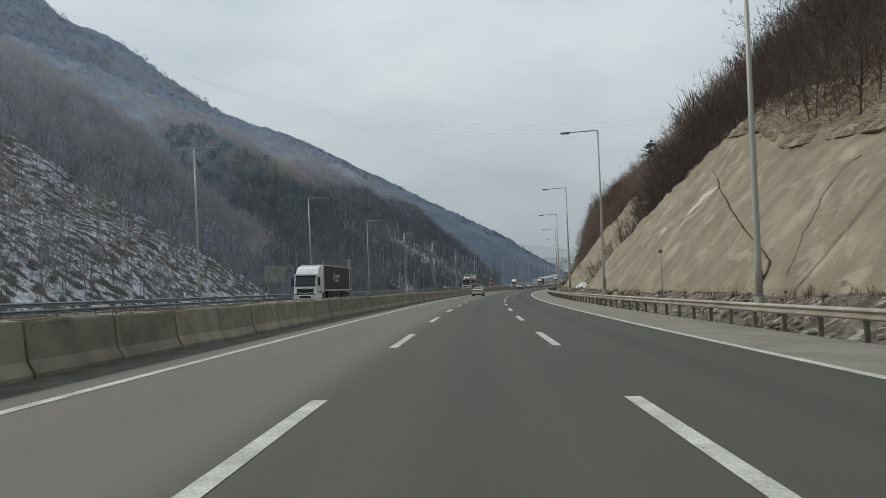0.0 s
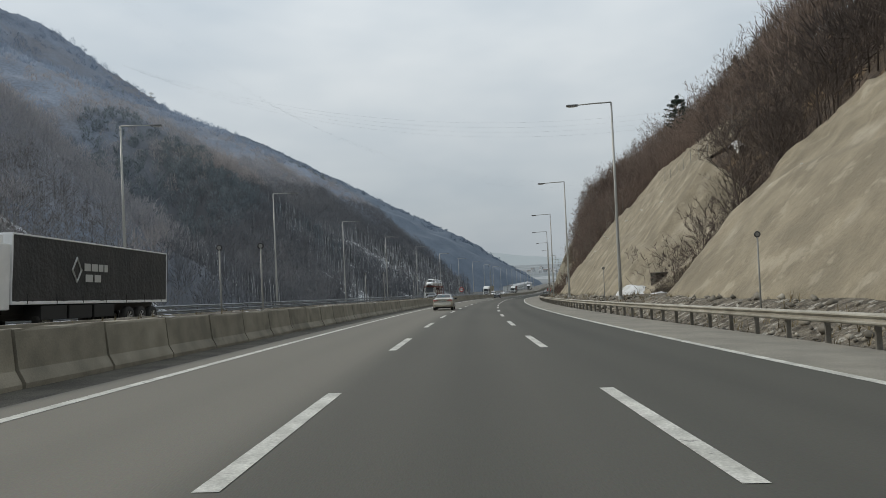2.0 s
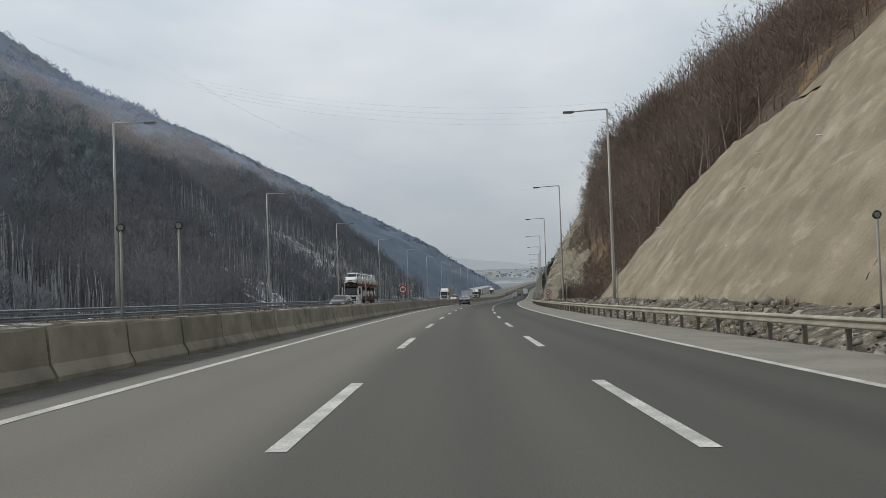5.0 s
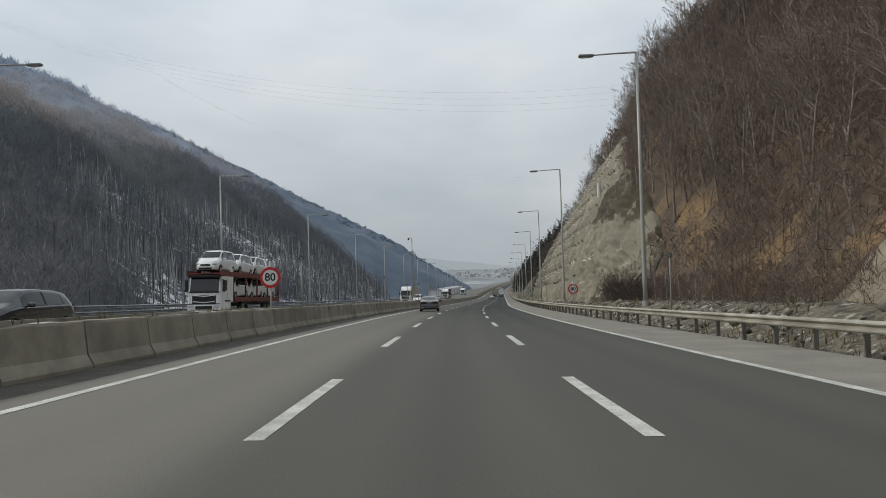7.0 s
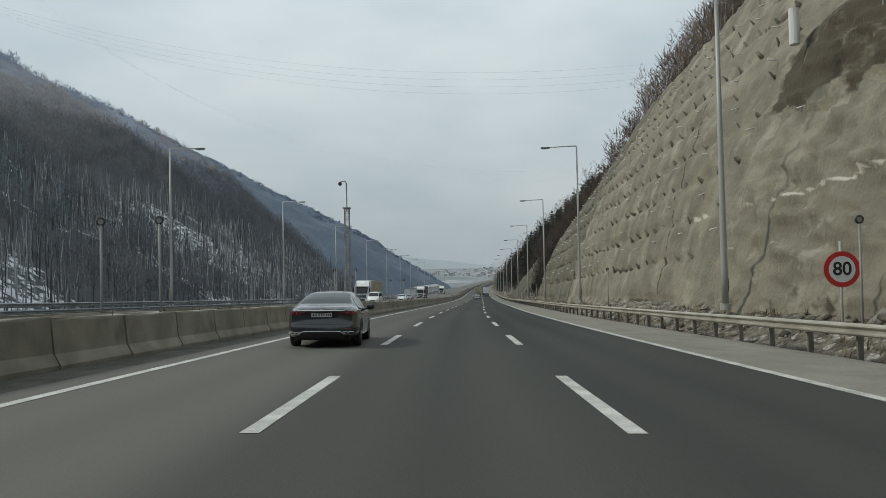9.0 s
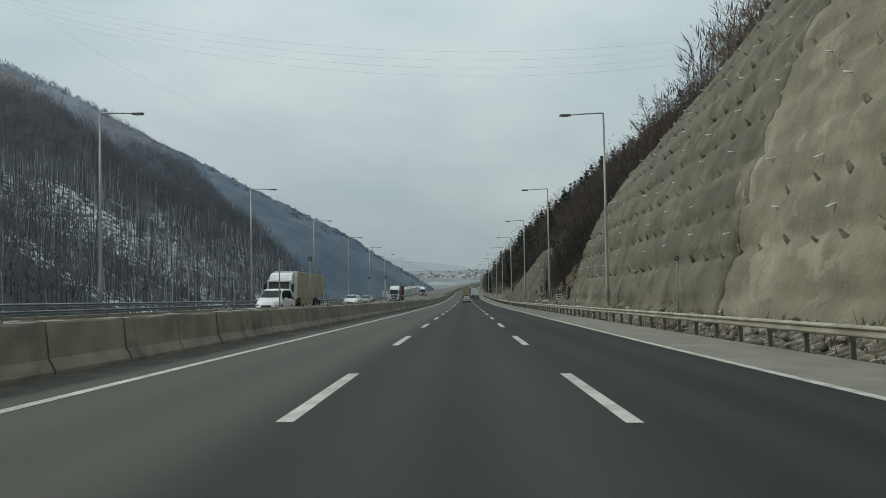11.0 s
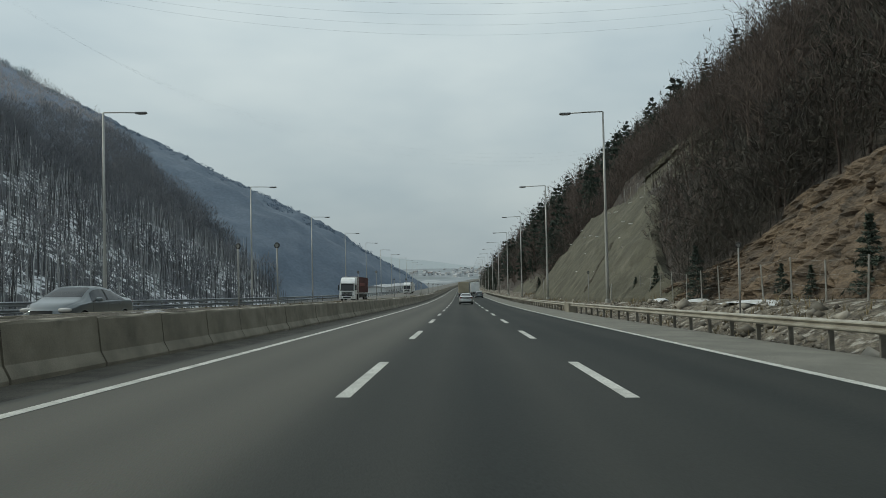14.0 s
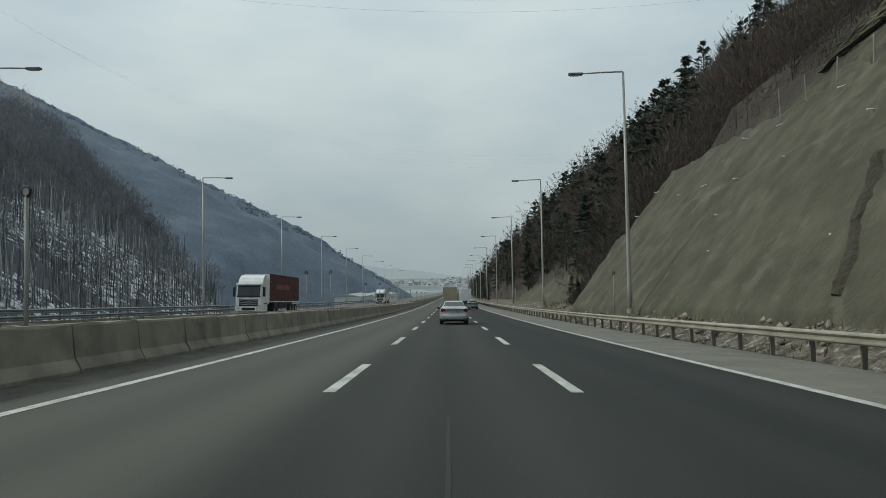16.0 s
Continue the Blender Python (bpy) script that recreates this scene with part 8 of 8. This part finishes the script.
def tractor(parent, cab_mat, roof=True, grille_light=False):
    """A cab-over tractor unit; its front face is at y = 0 and it looks to +y."""
    bm = bmesh.new()
    pts = [(-0.05, 0.35), (0.0, 0.9), (-0.02, 1.7), (-0.28, 2.95), (-0.34, 3.0), (-2.1, 3.0), (-2.1, 0.35)]
    rows = []
    for x in (-1.235, -1.13, 0, 1.13, 1.235):
        inn = 0.14 if abs(x) > 1.2 else 0.0
        rows.append([bm.verts.new((x, y - (inn if y > -1 else 0), z)) for y, z in pts])
    for a, b in zip(rows, rows[1:]):
        for k in range(len(pts)):
            bm.faces.new((a[k], b[k], b[(k + 1) % len(pts)], a[(k + 1) % len(pts)]))
    bm.faces.new(rows[0][::-1])
    bm.faces.new(rows[-1])
    cab = part("cab", bm, cab_mat, parent)
    V = [(x, y + 0.015, z) for z, y in ((1.78, -0.035), (2.3, -0.145), (2.82, -0.25)) for x in (-1.06, -0.5, 0, 0.5, 1.06)]
    patch("windscreen", (V, grid_faces(3, 5)), GLASS, cab)
    bevel_box("sun_visor", -1.17, 1.17, -0.30, 0.10, 2.80, 2.99, 0.05, cab_mat if roof else BLACK_TRIM, cab)
    bevel_box("screen_edge", -1.12, 1.12, -0.06, 0.022, 1.68, 1.80, 0.02, BLACK_TRIM, cab)
    for x0, x1 in ((-0.9, -0.1), (0.05, 0.85)):
        bm = bmesh.new()
        tube(bm, [(x0, 0.0, 1.79), (x1, 0.0, 1.86)], [0.014, 0.012], 4)
        part("wiper", bm, BLACK_TRIM, cab)
    bevel_box("grille", -0.88, 0.88, -0.04, 0.022, 0.90, 1.50, 0.02, BLACK_TRIM, cab)
    for k, z in enumerate((1.0, 1.16, 1.32, 1.46) if grille_light else (1.0, 1.45)):
        for sgn in (-1, 1):
            bm = bmesh.new()
            box(bm, 0.0, 0.80 + 0.03 * k, 0.01, 0.06, -0.032, 0.032, 0.012)
            slat = part("grille_slat", bm, CHROME if grille_light else cab_mat, cab)
            slat.matrix_basis = pose(0, 0, z - 0.03, 0, -5 if sgn > 0 else 5, 0) @ Matrix.Diagonal((sgn, 1, 1, 1))
    if grille_light:
        emblem = part("emblem", disc(bmesh.new(), 0.14, 0.09, 20, 0.03), CHROME, cab)
        emblem.matrix_basis = pose(0, 0, 1.32, 0, 0, 0)
    bevel_box("front_bumper", -1.24, 1.24, -0.5, 0.05, 0.36, 0.84, 0.08, cab_mat, cab)
    bevel_box("bumper_gap", -1.16, 1.16, -0.3, 0.03, 0.83, 0.90, 0.01, BLACK_TRIM, cab)
    bevel_box("lower_grille", -0.62, 0.62, 0.03, 0.065, 0.46, 0.72, 0.02, BLACK_TRIM, cab)
    for sgn in (-1, 1):
        bevel_box("headlight", sgn * 0.74, sgn * 1.18, -0.12, 0.075, 0.58, 0.80, 0.035, LAMP_CLEAR, cab)
        bevel_box("fog_light", sgn * 0.72, sgn * 0.95, 0.0, 0.07, 0.42, 0.52, 0.015, LAMP_CLEAR, cab)
        bevel_box("side_window", sgn * 1.236, sgn * 1.244, -1.25, -0.42, 1.85, 2.6, 0.002, GLASS, cab)
        bevel_box("door_seam", sgn * 1.236, sgn * 1.241, -1.36, -1.33, 0.95, 2.75, 0.001, BLACK_TRIM, cab)
        bevel_box("mirror", sgn * 1.30, sgn * 1.52, -0.30, -0.12, 1.75, 2.62, 0.06, BLACK_TRIM, cab)
        bevel_box("mirror_arm", sgn * 1.2, sgn * 1.4, -0.24, -0.18, 2.6, 2.66, 0.01, BLACK_TRIM, cab)
        bevel_box("step", sgn * 1.05, sgn * 1.245, -1.0, -0.35, 0.40, 0.95, 0.03, cab_mat, cab)
        bevel_box("wheel_arch", sgn * 1.1, sgn * 1.25, -2.05, -0.85, 1.02, 1.14, 0.03, BLACK_TRIM, cab)
        bevel_box("side_fairing", sgn * 1.12, sgn * 1.24, -2.65, -2.05, 1.0, 3.55, 0.05, cab_mat, cab)
    if roof:
        bm = bmesh.new()
        pr = [(-0.62, 2.98), (-0.72, 3.22), (-1.0, 3.55), (-1.5, 3.78), (-2.35, 3.86), (-2.35, 2.98)]
        rows = [[bm.verts.new((x * (1 - 0.05 * (z - 3)), y, z)) for y, z in pr] for x in (-1.18, -0.6, 0.6, 1.18)]
        for a, b in zip(rows, rows[1:]):
            for k in range(len(pr)):
                bm.faces.new((a[k], b[k], b[(k + 1) % len(pr)], a[(k + 1) % len(pr)]))
        bm.faces.new(rows[0][::-1])
        bm.faces.new(rows[-1])
        part("roof_deflector", bm, cab_mat, cab)
    bevel_box("plate", -0.26, 0.26, 0.05, 0.062, 0.42, 0.53, 0.003, PLATE_WHITE, cab)
    bevel_box("chassis", -0.45, 0.45, -6.0, -1.0, 0.62, 0.95, 0.02, BLACK_TRIM, parent)
    truck_wheels(parent, (-1.4, -5.0), 1.22)
    return cab


def lorry(m, label, cab_mat, curtain, logo=None, length=13.4, grille_light=False):
    root = empty("lorry", m, label, "lorry", "lorries on the motorway")
    tractor(root, cab_mat, True, grille_light)
    y1, y0 = -2.75, -2.75 - length
    bm = bmesh.new()
    n = 44
    for sgn in (-1, 1):
        top, bot = [], []
        for i in range(n):
            y = y1 + (y0 - y1) * i / (n - 1)
            wv = 0.012 * math.sin(i * 1.9) + 0.008 * math.sin(i * 0.7)
            top.append(bm.verts.new((sgn * 1.255, y, 3.93)))
            bot.append(bm.verts.new((sgn * (1.262 + wv), y, 1.32)))
        for i in range(n - 1):
            bm.faces.new((top[i], top[i + 1], bot[i + 1], bot[i]) if sgn > 0 else (top[i], bot[i], bot[i + 1], top[i + 1]))
    part("curtain", bm, curtain, root, "ribbed tarpaulin side curtain")
    frame_mat = PAINT_WHITE if logo != "red" else curtain
    bevel_box("front_wall", -1.26, 1.26, y1 - 0.06, y1 + 0.02, 1.2, 3.97, 0.02, PAINT_WHITE, root)
    bevel_box("rear_door", -1.26, 1.26, y0 - 0.03, y0 + 0.05, 1.2, 3.97, 0.02, PAINT_WHITE, root)
    bevel_box("trailer_roof", -1.275, 1.275, y0, y1, 3.93, 4.0, 0.015, frame_mat, root)
    bevel_box("side_rail", -1.275, 1.275, y0, y1, 1.2, 1.335, 0.015, PAINT_WHITE if logo != "none" else curtain, root)
    bevel_box("trailer_chassis", -0.5, 0.5, y0 + 0.2, y1 - 0.5, 0.8, 1.2, 0.02, BLACK_TRIM, root)
    for k in range(3):
        bevel_box("side_panel", -1.26, 1.26, y1 - 3.6 - 2.0 * k, y1 - 1.8 - 2.0 * k, 0.55, 1.14, 0.02, curtain if logo == "none" else BLACK_TRIM, root)
    for k in range(7):
        yk = y1 - 0.9 - k * (length - 1.6) / 6.0
        for sgn in (-1, 1):
            bevel_box("curtain_strap", sgn * 1.268, sgn * 1.284, yk - 0.025, yk + 0.025, 1.22, 1.62, 0.003, BLACK_TRIM, root)
    truck_wheels(root, (y0 + 1.6, y0 + 2.9, y0 + 4.2), 1.25)
    if logo == "diamond":
        for sgn in (-1, 1):
            bm = bmesh.new()
            tube(bm, [(sgn * 1.285, y1 - 4.3, 2.15), (sgn * 1.285, y1 - 4.65, 2.7), (sgn * 1.285, y1 - 4.3, 3.25), (sgn * 1.285, y1 - 3.95, 2.7), (sgn * 1.285, y1 - 4.3, 2.15)], [0.05] * 5, 4)
            part("logo", bm, PLATE_WHITE, root)
            for j, (a, b, zc) in enumerate(((4.9, 5.4, 2.85), (5.5, 6.0, 2.85), (6.1, 6.5, 2.85), (6.6, 6.9, 2.85), (5.0, 5.6, 2.35), (5.75, 6.3, 2.35))):
                bevel_box("writing_bar", sgn * 1.278, sgn * 1.292, y1 - b, y1 - a, zc - 0.17, zc + 0.17, 0.002, PLATE_WHITE, root)
    if logo == "red":
        for j in range(8):
            bevel_box("writing_bar", 1.278, 1.292, y1 - 2.6 - 0.75 * j - 0.5, y1 - 2.6 - 0.75 * j, 2.5, 3.0, 0.002, plain("pale_red", (0.30, 0.11, 0.10), 0.6), root)
            bevel_box("writing_bar", -1.292, -1.278, y1 - 2.6 - 0.75 * j - 0.5, y1 - 2.6 - 0.75 * j, 2.5, 3.0, 0.002, plain("pale_red", (0.30, 0.11, 0.10), 0.6), root)
    return root


CURTAIN_DARK = material("dark_tarpaulin", (0.035, 0.035, 0.034), (0.05, 0.048, 0.045), 0.8, 0.7, 0.3, 5)
CURTAIN_TAN = material("tan_tarpaulin", (0.44, 0.39, 0.285), (0.37, 0.325, 0.235), 0.7, 0.75, 0.15, 5)
CURTAIN_RED = material("maroon_tarpaulin", (0.10, 0.022, 0.022), (0.07, 0.018, 0.018), 0.7, 0.7, 0.3, 5)
lorry(at_slope(60.5, -18.6, 0.38, 180), "white cab lorry with a dark grey curtain trailer", PAINT_WHITE, CURTAIN_DARK, "diamond")
lorry(at_slope(320.5, -18.9, 0.38, 180), "white cab lorry with a tan tarpaulin trailer", PAINT_WHITE, CURTAIN_TAN, "none", grille_light=True)
lorry(at_slope(432.5, -18.7, 0.38, 180), "white cab lorry with a maroon curtain trailer", PAINT_WHITE, CURTAIN_RED, "red", grille_light=True)
lorry(at_slope(560, -18.7, 0.38, 180), "white cab lorry far off on the opposite carriageway", PAINT_WHITE, PAINT_WHITE, "none")


# ---- car transporter with new vans ----
VAN = Shell(4.4, 1.78, {
    "top": [(-2.2, 1.0), (-2.17, 1.5), (-2.0, 1.78), (-1.0, 1.82), (0.2, 1.80), (0.6, 1.72), (1.0, 1.42), (1.35, 1.12), (1.6, 1.02), (1.95, 0.92), (2.1, 0.80), (2.2, 0.62)],
    "belt": [(-2.2, 0.95), (-1.0, 1.06), (0.5, 1.04), (1.3, 0.95), (1.8, 0.8), (2.2, 0.52)],
    "w": [(-2.2, 0.80), (-2.05, 0.87), (-1.0, 0.89), (1.3, 0.885), (1.8, 0.83), (2.05, 0.75), (2.2, 0.6)],
    "wtop": [(-2.2, 0.66), (-1.5, 0.68), (0.2, 0.66), (0.8, 0.67), (1.35, 0.75), (1.8, 0.68), (2.2, 0.48)],
    "bottom": [(-2.2, 0.33), (-1.8, 0.24), (1.6, 0.2), (2.2, 0.26)]})
G_VAN = (1.3, 0.68, -2.05, -2.17, -1.7, 1.0)
RED_STEEL = material("red_oxide_steel", (0.17, 0.035, 0.025), (0.11, 0.025, 0.02), 1.5, 0.6, 0.2, 20)
M_TR = at_slope(205.5, -18.6, 0.38, 180)
transporter = empty("car_transporter", M_TR, "white cab car transporter with red oxide steel decks", "lorry", "lorries on the motorway")
tractor(transporter, PAINT_WHITE, False)
for z0, y_a, y_b in ((3.02, 0.1, -15.2), (1.1, -3.0, -15.2)):
    bevel_box("deck", -1.22, 1.22, y_b, y_a, z0, z0 + 0.12, 0.02, RED_STEEL, transporter)
    for sgn in (-1, 1):
        bevel_box("deck_rail", sgn * 1.18, sgn * 1.26, y_b, y_a, z0 - 0.1, z0 + 0.28, 0.015, RED_STEEL, transporter)
for y in (-2.7, -5.6, -8.6, -11.6, -15.0):
    for sgn in (-1, 1):
        bevel_box("deck_post", sgn * 1.16, sgn * 1.26, y - 0.08, y + 0.08, 0.9, 3.1, 0.01, RED_STEEL, transporter)
bevel_box("trailer_chassis", -0.5, 0.5, -15.0, -3.0, 0.75, 1.1, 0.02, BLACK_TRIM, transporter)
truck_wheels(transporter, (-11.0, -12.1), 1.2, 0.42)
first_van = car(M_TR @ pose(0, -2.3, 3.14), "new white van standing on the transporter's upper deck", PAINT_WHITE, VAN, 0.31, (-1.3, 1.35), G_VAN, (0.9, 1.3, 0.66, 0.8, 0.1), "new vans on the transporter", hatch=True)
for y, z, up in ((-6.6, 3.14, True), (-10.5, 3.14, True), (-14.0 + 1.0, 3.14, True), (-5.6, 1.22, False), (-9.6, 1.22, False), (-13.2, 1.22, False)):
    if y == -13.0:
        y = -14.4 + 0.8
    v = copy_thing(first_van, M_TR @ pose(0, y, z, 3 if up else -2, 0, 0))
    tagged(v, label="new white van standing on the transporter's upper deck" if up else "new white van on the transporter's lower deck")


car(at_slope(299.0, -13.2, 0.33, 180), "white panel van on the opposite carriageway", PAINT_WHITE, VAN, 0.34, (-1.3, 1.35), G_VAN, (0.9, 1.3, 0.66, 0.8, 0.1), hatch=True)

# ---- rigid lorries far ahead on this carriageway ----
def box_truck(m, label, body):
    root = empty("box_truck", m, label, "lorry", "lorries ahead")
    bevel_box("box_body", -1.25, 1.25, -4.0, 3.2, 1.05, 3.7, 0.04, body, root)
    for x in (-0.62, 0.62):
        bevel_box("rear_door", x - 0.58, x + 0.58, -4.03, -3.99, 1.15, 3.6, 0.01, body, root)
    bevel_box("cab", -1.15, 1.15, 3.3, 5.0, 0.6, 2.7, 0.12, PAINT_WHITE, root)
    bevel_box("chassis", -0.5, 0.5, -4.0, 4.5, 0.6, 1.05, 0.02, BLACK_TRIM, root)
    bevel_box("rear_bumper", -1.15, 1.15, -4.0, -3.88, 0.45, 0.6, 0.02, BLACK_TRIM, root)
    for sgn in (-1, 1):
        bevel_box("tail_light", sgn * 0.85, sgn * 1.1, -4.05, -3.95, 0.72, 0.88, 0.02, TAIL_RED, root)
    truck_wheels(root, (-2.4, 3.8), 1.2, 0.46)
    return root


box_truck(at_slope(520, 3.9), "white box lorry far ahead in the slow lane", PAINT_WHITE)
box_truck(at_slope(492, 0.45), "tan box lorry far ahead in the middle lane", CURTAIN_TAN)

# ---- buildings and town at the valley's end ----
# Town walls and roofs are paled and greyed for distance haze.
WALL_GREY = material("grey_render", (0.42, 0.44, 0.455), (0.36, 0.375, 0.39), 0.2, 0.9)
WALL_PALE, ROOF_RED, ROOF_GREY = material("pale_render", (0.60, 0.61, 0.62), (0.48, 0.49, 0.50), 0.2, 0.9), material("tile_roof", (0.20, 0.165, 0.155), (0.16, 0.14, 0.135), 0.3, 0.9), material("sheet_roof", (0.42, 0.43, 0.45), (0.34, 0.35, 0.37), 0.2, 0.7)


def house(m, w, d, h, roof_h, wall_mat, roof_mat, label, category="house", group="houses of the town", rows=2, cols=3):
    root = empty("building", m, label, category, group)
    bevel_box("wall", -w / 2, w / 2, -d / 2, d / 2, -3, h, 0.05, wall_mat, root)
    bm = bmesh.new()
    a = [bm.verts.new(q) for q in ((-w / 2 - 0.4, -d / 2 - 0.4, h), (w / 2 + 0.4, -d / 2 - 0.4, h), (w / 2 + 0.4, d / 2 + 0.4, h), (-w / 2 - 0.4, d / 2 + 0.4, h), (-w / 2 - 0.4, 0, h + roof_h), (w / 2 + 0.4, 0, h + roof_h))]
    for f in ((0, 1, 5, 4), (2, 3, 4, 5), (1, 2, 5), (3, 0, 4), (3, 2, 1, 0)):
        bm.faces.new([a[i] for i in f])
    part("roof", bm, roof_mat, root)
    for r in range(rows):
        for c in range(cols):
            x = -w / 2 + w * (c + 0.5) / cols
            z = h * (r + 0.35) / rows
            bevel_box("window", x - 0.6, x + 0.6, -d / 2 - 0.04, -d / 2 + 0.05, z, z + 1.3, 0.01, GLASS, root)
    return root


WHITE_CLAD = plain("white_cladding", (0.72, 0.73, 0.74), 0.7)
rb = random.Random(9)
for k in range(120):
    s = rb.uniform(1750, 3100)
    u = rb.gauss(-60, 120)
    w, h = rb.uniform(6, 12), rb.choice((3, 4, 5, 6, 8))
    house(at(s, u, float(town_rise(np.array(s), np.array(u))), rb.uniform(-35, 35)), w, rb.uniform(6, 9), h, rb.uniform(1.2, 2.2), rb.choice((WALL_PALE, WALL_PALE, WALL_GREY)), rb.choice((ROOF_RED, ROOF_GREY, ROOF_GREY)), "pale town house with a pitched roof in the haze", rows=max(1, int(h // 3)), cols=3)
for s, u, w in ((690, -44, 26), (760, -46, 40), (850, -48, 36)):
    house(at(s, u, -2.0, 84), w, 12, 4.6, 1.2, WHITE_CLAD, ROOF_GREY, "long low white depot building beside the motorway", "depot", "depot buildings", rows=1, cols=6)
mosque = empty("minaret", at(1750, 40, 7.0), "slim pale minaret above the town roofs", "minaret")
bm = bmesh.new()
tube(bm, [(0, 0, -4), (0, 0, 26), (0, 0, 26.4), (0, 0, 34)], [1.3, 1.2, 1.0, 0.1], 12)
part("shaft", bm, WALL_PALE, mosque)
bm = bmesh.new()
tube(bm, [(0, 0, 18), (0, 0, 19.2)], [1.9, 2.0], 12)
part("balcony", bm, WALL_PALE, mosque)

# ---- loose stones along the foot of the walls ----
STONE = material("loose_stone", (0.36, 0.33, 0.28), (0.19, 0.17, 0.135), 2.0, 0.95, 0.8, 8, fine=0.25, vary=0.35)
rs = random.Random(21)
stone_meshes = []
for k in range(5):
    bm = bmesh.new()
    bmesh.ops.create_icosphere(bm, subdivisions=1, radius=0.5)
    for v in bm.verts:
        v.co = Vector((v.co.x * rs.uniform(0.7, 1.2), v.co.y * rs.uniform(0.7, 1.2), v.co.z * rs.uniform(0.5, 0.8)))
    me = bpy.data.meshes.new("stone")
    bm.to_mesh(me)
    bm.free()
    me.materials.append(STONE)
    stone_meshes.append(me)
rubble_root = empty("loose_rubble", at(0, 11), "loose stones fallen along the foot of the slopes", "rubble", kind="structure")
inv = rubble_root.matrix_basis.inverted()
for k in range(300):
    if k < 150:
        s = rs.gauss(247, 5.5) if k < 70 else rs.uniform(20, 330)
        u = rs.uniform(10.6, 11.15) if k < 70 else rs.gauss(11.0, 0.35)
    else:
        s, u = rs.uniform(0, 430), rs.uniform(9.3, 11.4)
    z = float(np.interp(u, [8.5, 8.8, 9.4, 10.3, 11.5, 12.5, 15], [-0.13, -0.42, -0.30, 0.15, 0.75, 1.0, 1.1]))
    o = new("stone", rs.choice(stone_meshes))
    o.parent = rubble_root
    sc = rs.uniform(0.12, 0.36) * (2.6 if k < 70 else 1.0)
    z += 0.18 if k < 70 else 0.0
    o.matrix_basis = inv @ at(s, u, z + 0.02, rs.uniform(0, 360)) @ Matrix.Scale(sc, 4)

# small broken stones spread over the verge
def gravel():
    rgr = np.random.RandomState(8)
    n = 5200
    s = rgr.uniform(-8, 440, n)
    u = np.where(rgr.uniform(0, 1, n) < 0.45, rgr.uniform(8.75, 10.0, n), rgr.uniform(10.0, 11.9, n))
    keep = fbm(s / 1.2, u / 0.5, 0.51, 3) > -0.15
    s, u = s[keep], u[keep]
    n = len(s)
    z = np.interp(u, [8.5, 8.8, 9.4, 10.3, 11.5, 12.5, 15], [-0.13, -0.42, -0.30, 0.15, 0.75, 1.0, 1.1])
    P = on_road(s, u, z + 0.03)
    base = np.array([(1, 0, 0), (0, 1, 0), (-1, 0, 0), (0, -1, 0), (0, 0, 0.8), (0, 0, -0.8)], float)
    F0 = np.array([(0, 1, 4), (1, 2, 4), (2, 3, 4), (3, 0, 4), (1, 0, 5), (2, 1, 5), (3, 2, 5), (0, 3, 5)])
    size = rgr.lognormal(-2.25, 0.5, n)
    V = base[None] * (1 + rgr.uniform(-0.35, 0.35, (n, 6, 3))) + rgr.uniform(-0.25, 0.25, (n, 6, 3))
    a = rgr.uniform(0, 6.28, n)
    X, Y = V[:, :, 0] * np.cos(a)[:, None] - V[:, :, 1] * np.sin(a)[:, None], V[:, :, 0] * np.sin(a)[:, None] + V[:, :, 1] * np.cos(a)[:, None]
    V = np.stack([X, Y, V[:, :, 2]], -1) * size[:, None, None] + P[:, None, :]
    F = (F0[None] + 6 * np.arange(n)[:, None, None]).reshape(-1, 3)
    ob = new("gravel", tri_mesh("gravel", V.reshape(-1, 3), F, material("broken_stone", (0.29, 0.27, 0.23), (0.14, 0.125, 0.10), 1.2, 0.95, island=0.55)))
    tagged(ob, "broken grey stones scattered over the verge", "gravel", "", "stuff")


gravel()

# dry grass tufts on the verge and along the barrier's foot
def grass():
    rgr = np.random.RandomState(4)
    n = 9000
    s = rgr.uniform(-8, 460, n)
    u = np.where(rgr.uniform(0, 1, n) < 0.9, rgr.uniform(9.0, 12.8, n), rgr.uniform(-8.9, -7.5, n))
    clump = fbm(s / 2.0, u / 1.2, 0.44, 3) > 0.05
    s, u = s[clump], u[clump]
    n = len(s)
    z = np.where(u > 0, np.interp(u, [8.5, 8.8, 9.4, 10.3, 11.5, 12.5, 15], [-0.13, -0.42, -0.30, 0.15, 0.75, 1.0, 1.1]), 0.95)
    P = on_road(s, u, z)
    V, F = [], []
    for b in range(4):
        a = rgr.uniform(0, 6.28, n)
        hgt = rgr.uniform(0.12, 0.42, n) * np.where(u > 0, 1, 0.4)
        off = np.stack([np.cos(a), np.sin(a), np.zeros(n)], -1)
        tip = P + off * (hgt * 0.5)[:, None] + np.array([0, 0, 1.0]) * hgt[:, None]
        side = np.stack([-np.sin(a), np.cos(a), np.zeros(n)], -1) * 0.018
        V += [P - side - [0, 0, 0.05], P + side - [0, 0, 0.05], tip]
    V = np.stack(V, 1).reshape(-1, 3)
    F = np.arange(len(V)).reshape(-1, 3)
    ob = new("dry_grass", tri_mesh("dry_grass", V, F, material("dry_grass_blades", (0.24, 0.19, 0.11), (0.15, 0.125, 0.075), 1.0, 0.95, island=0.3)))
    tagged(ob, "dry straw-coloured grass tufts on the verge", "grass", "", "stuff")


grass()
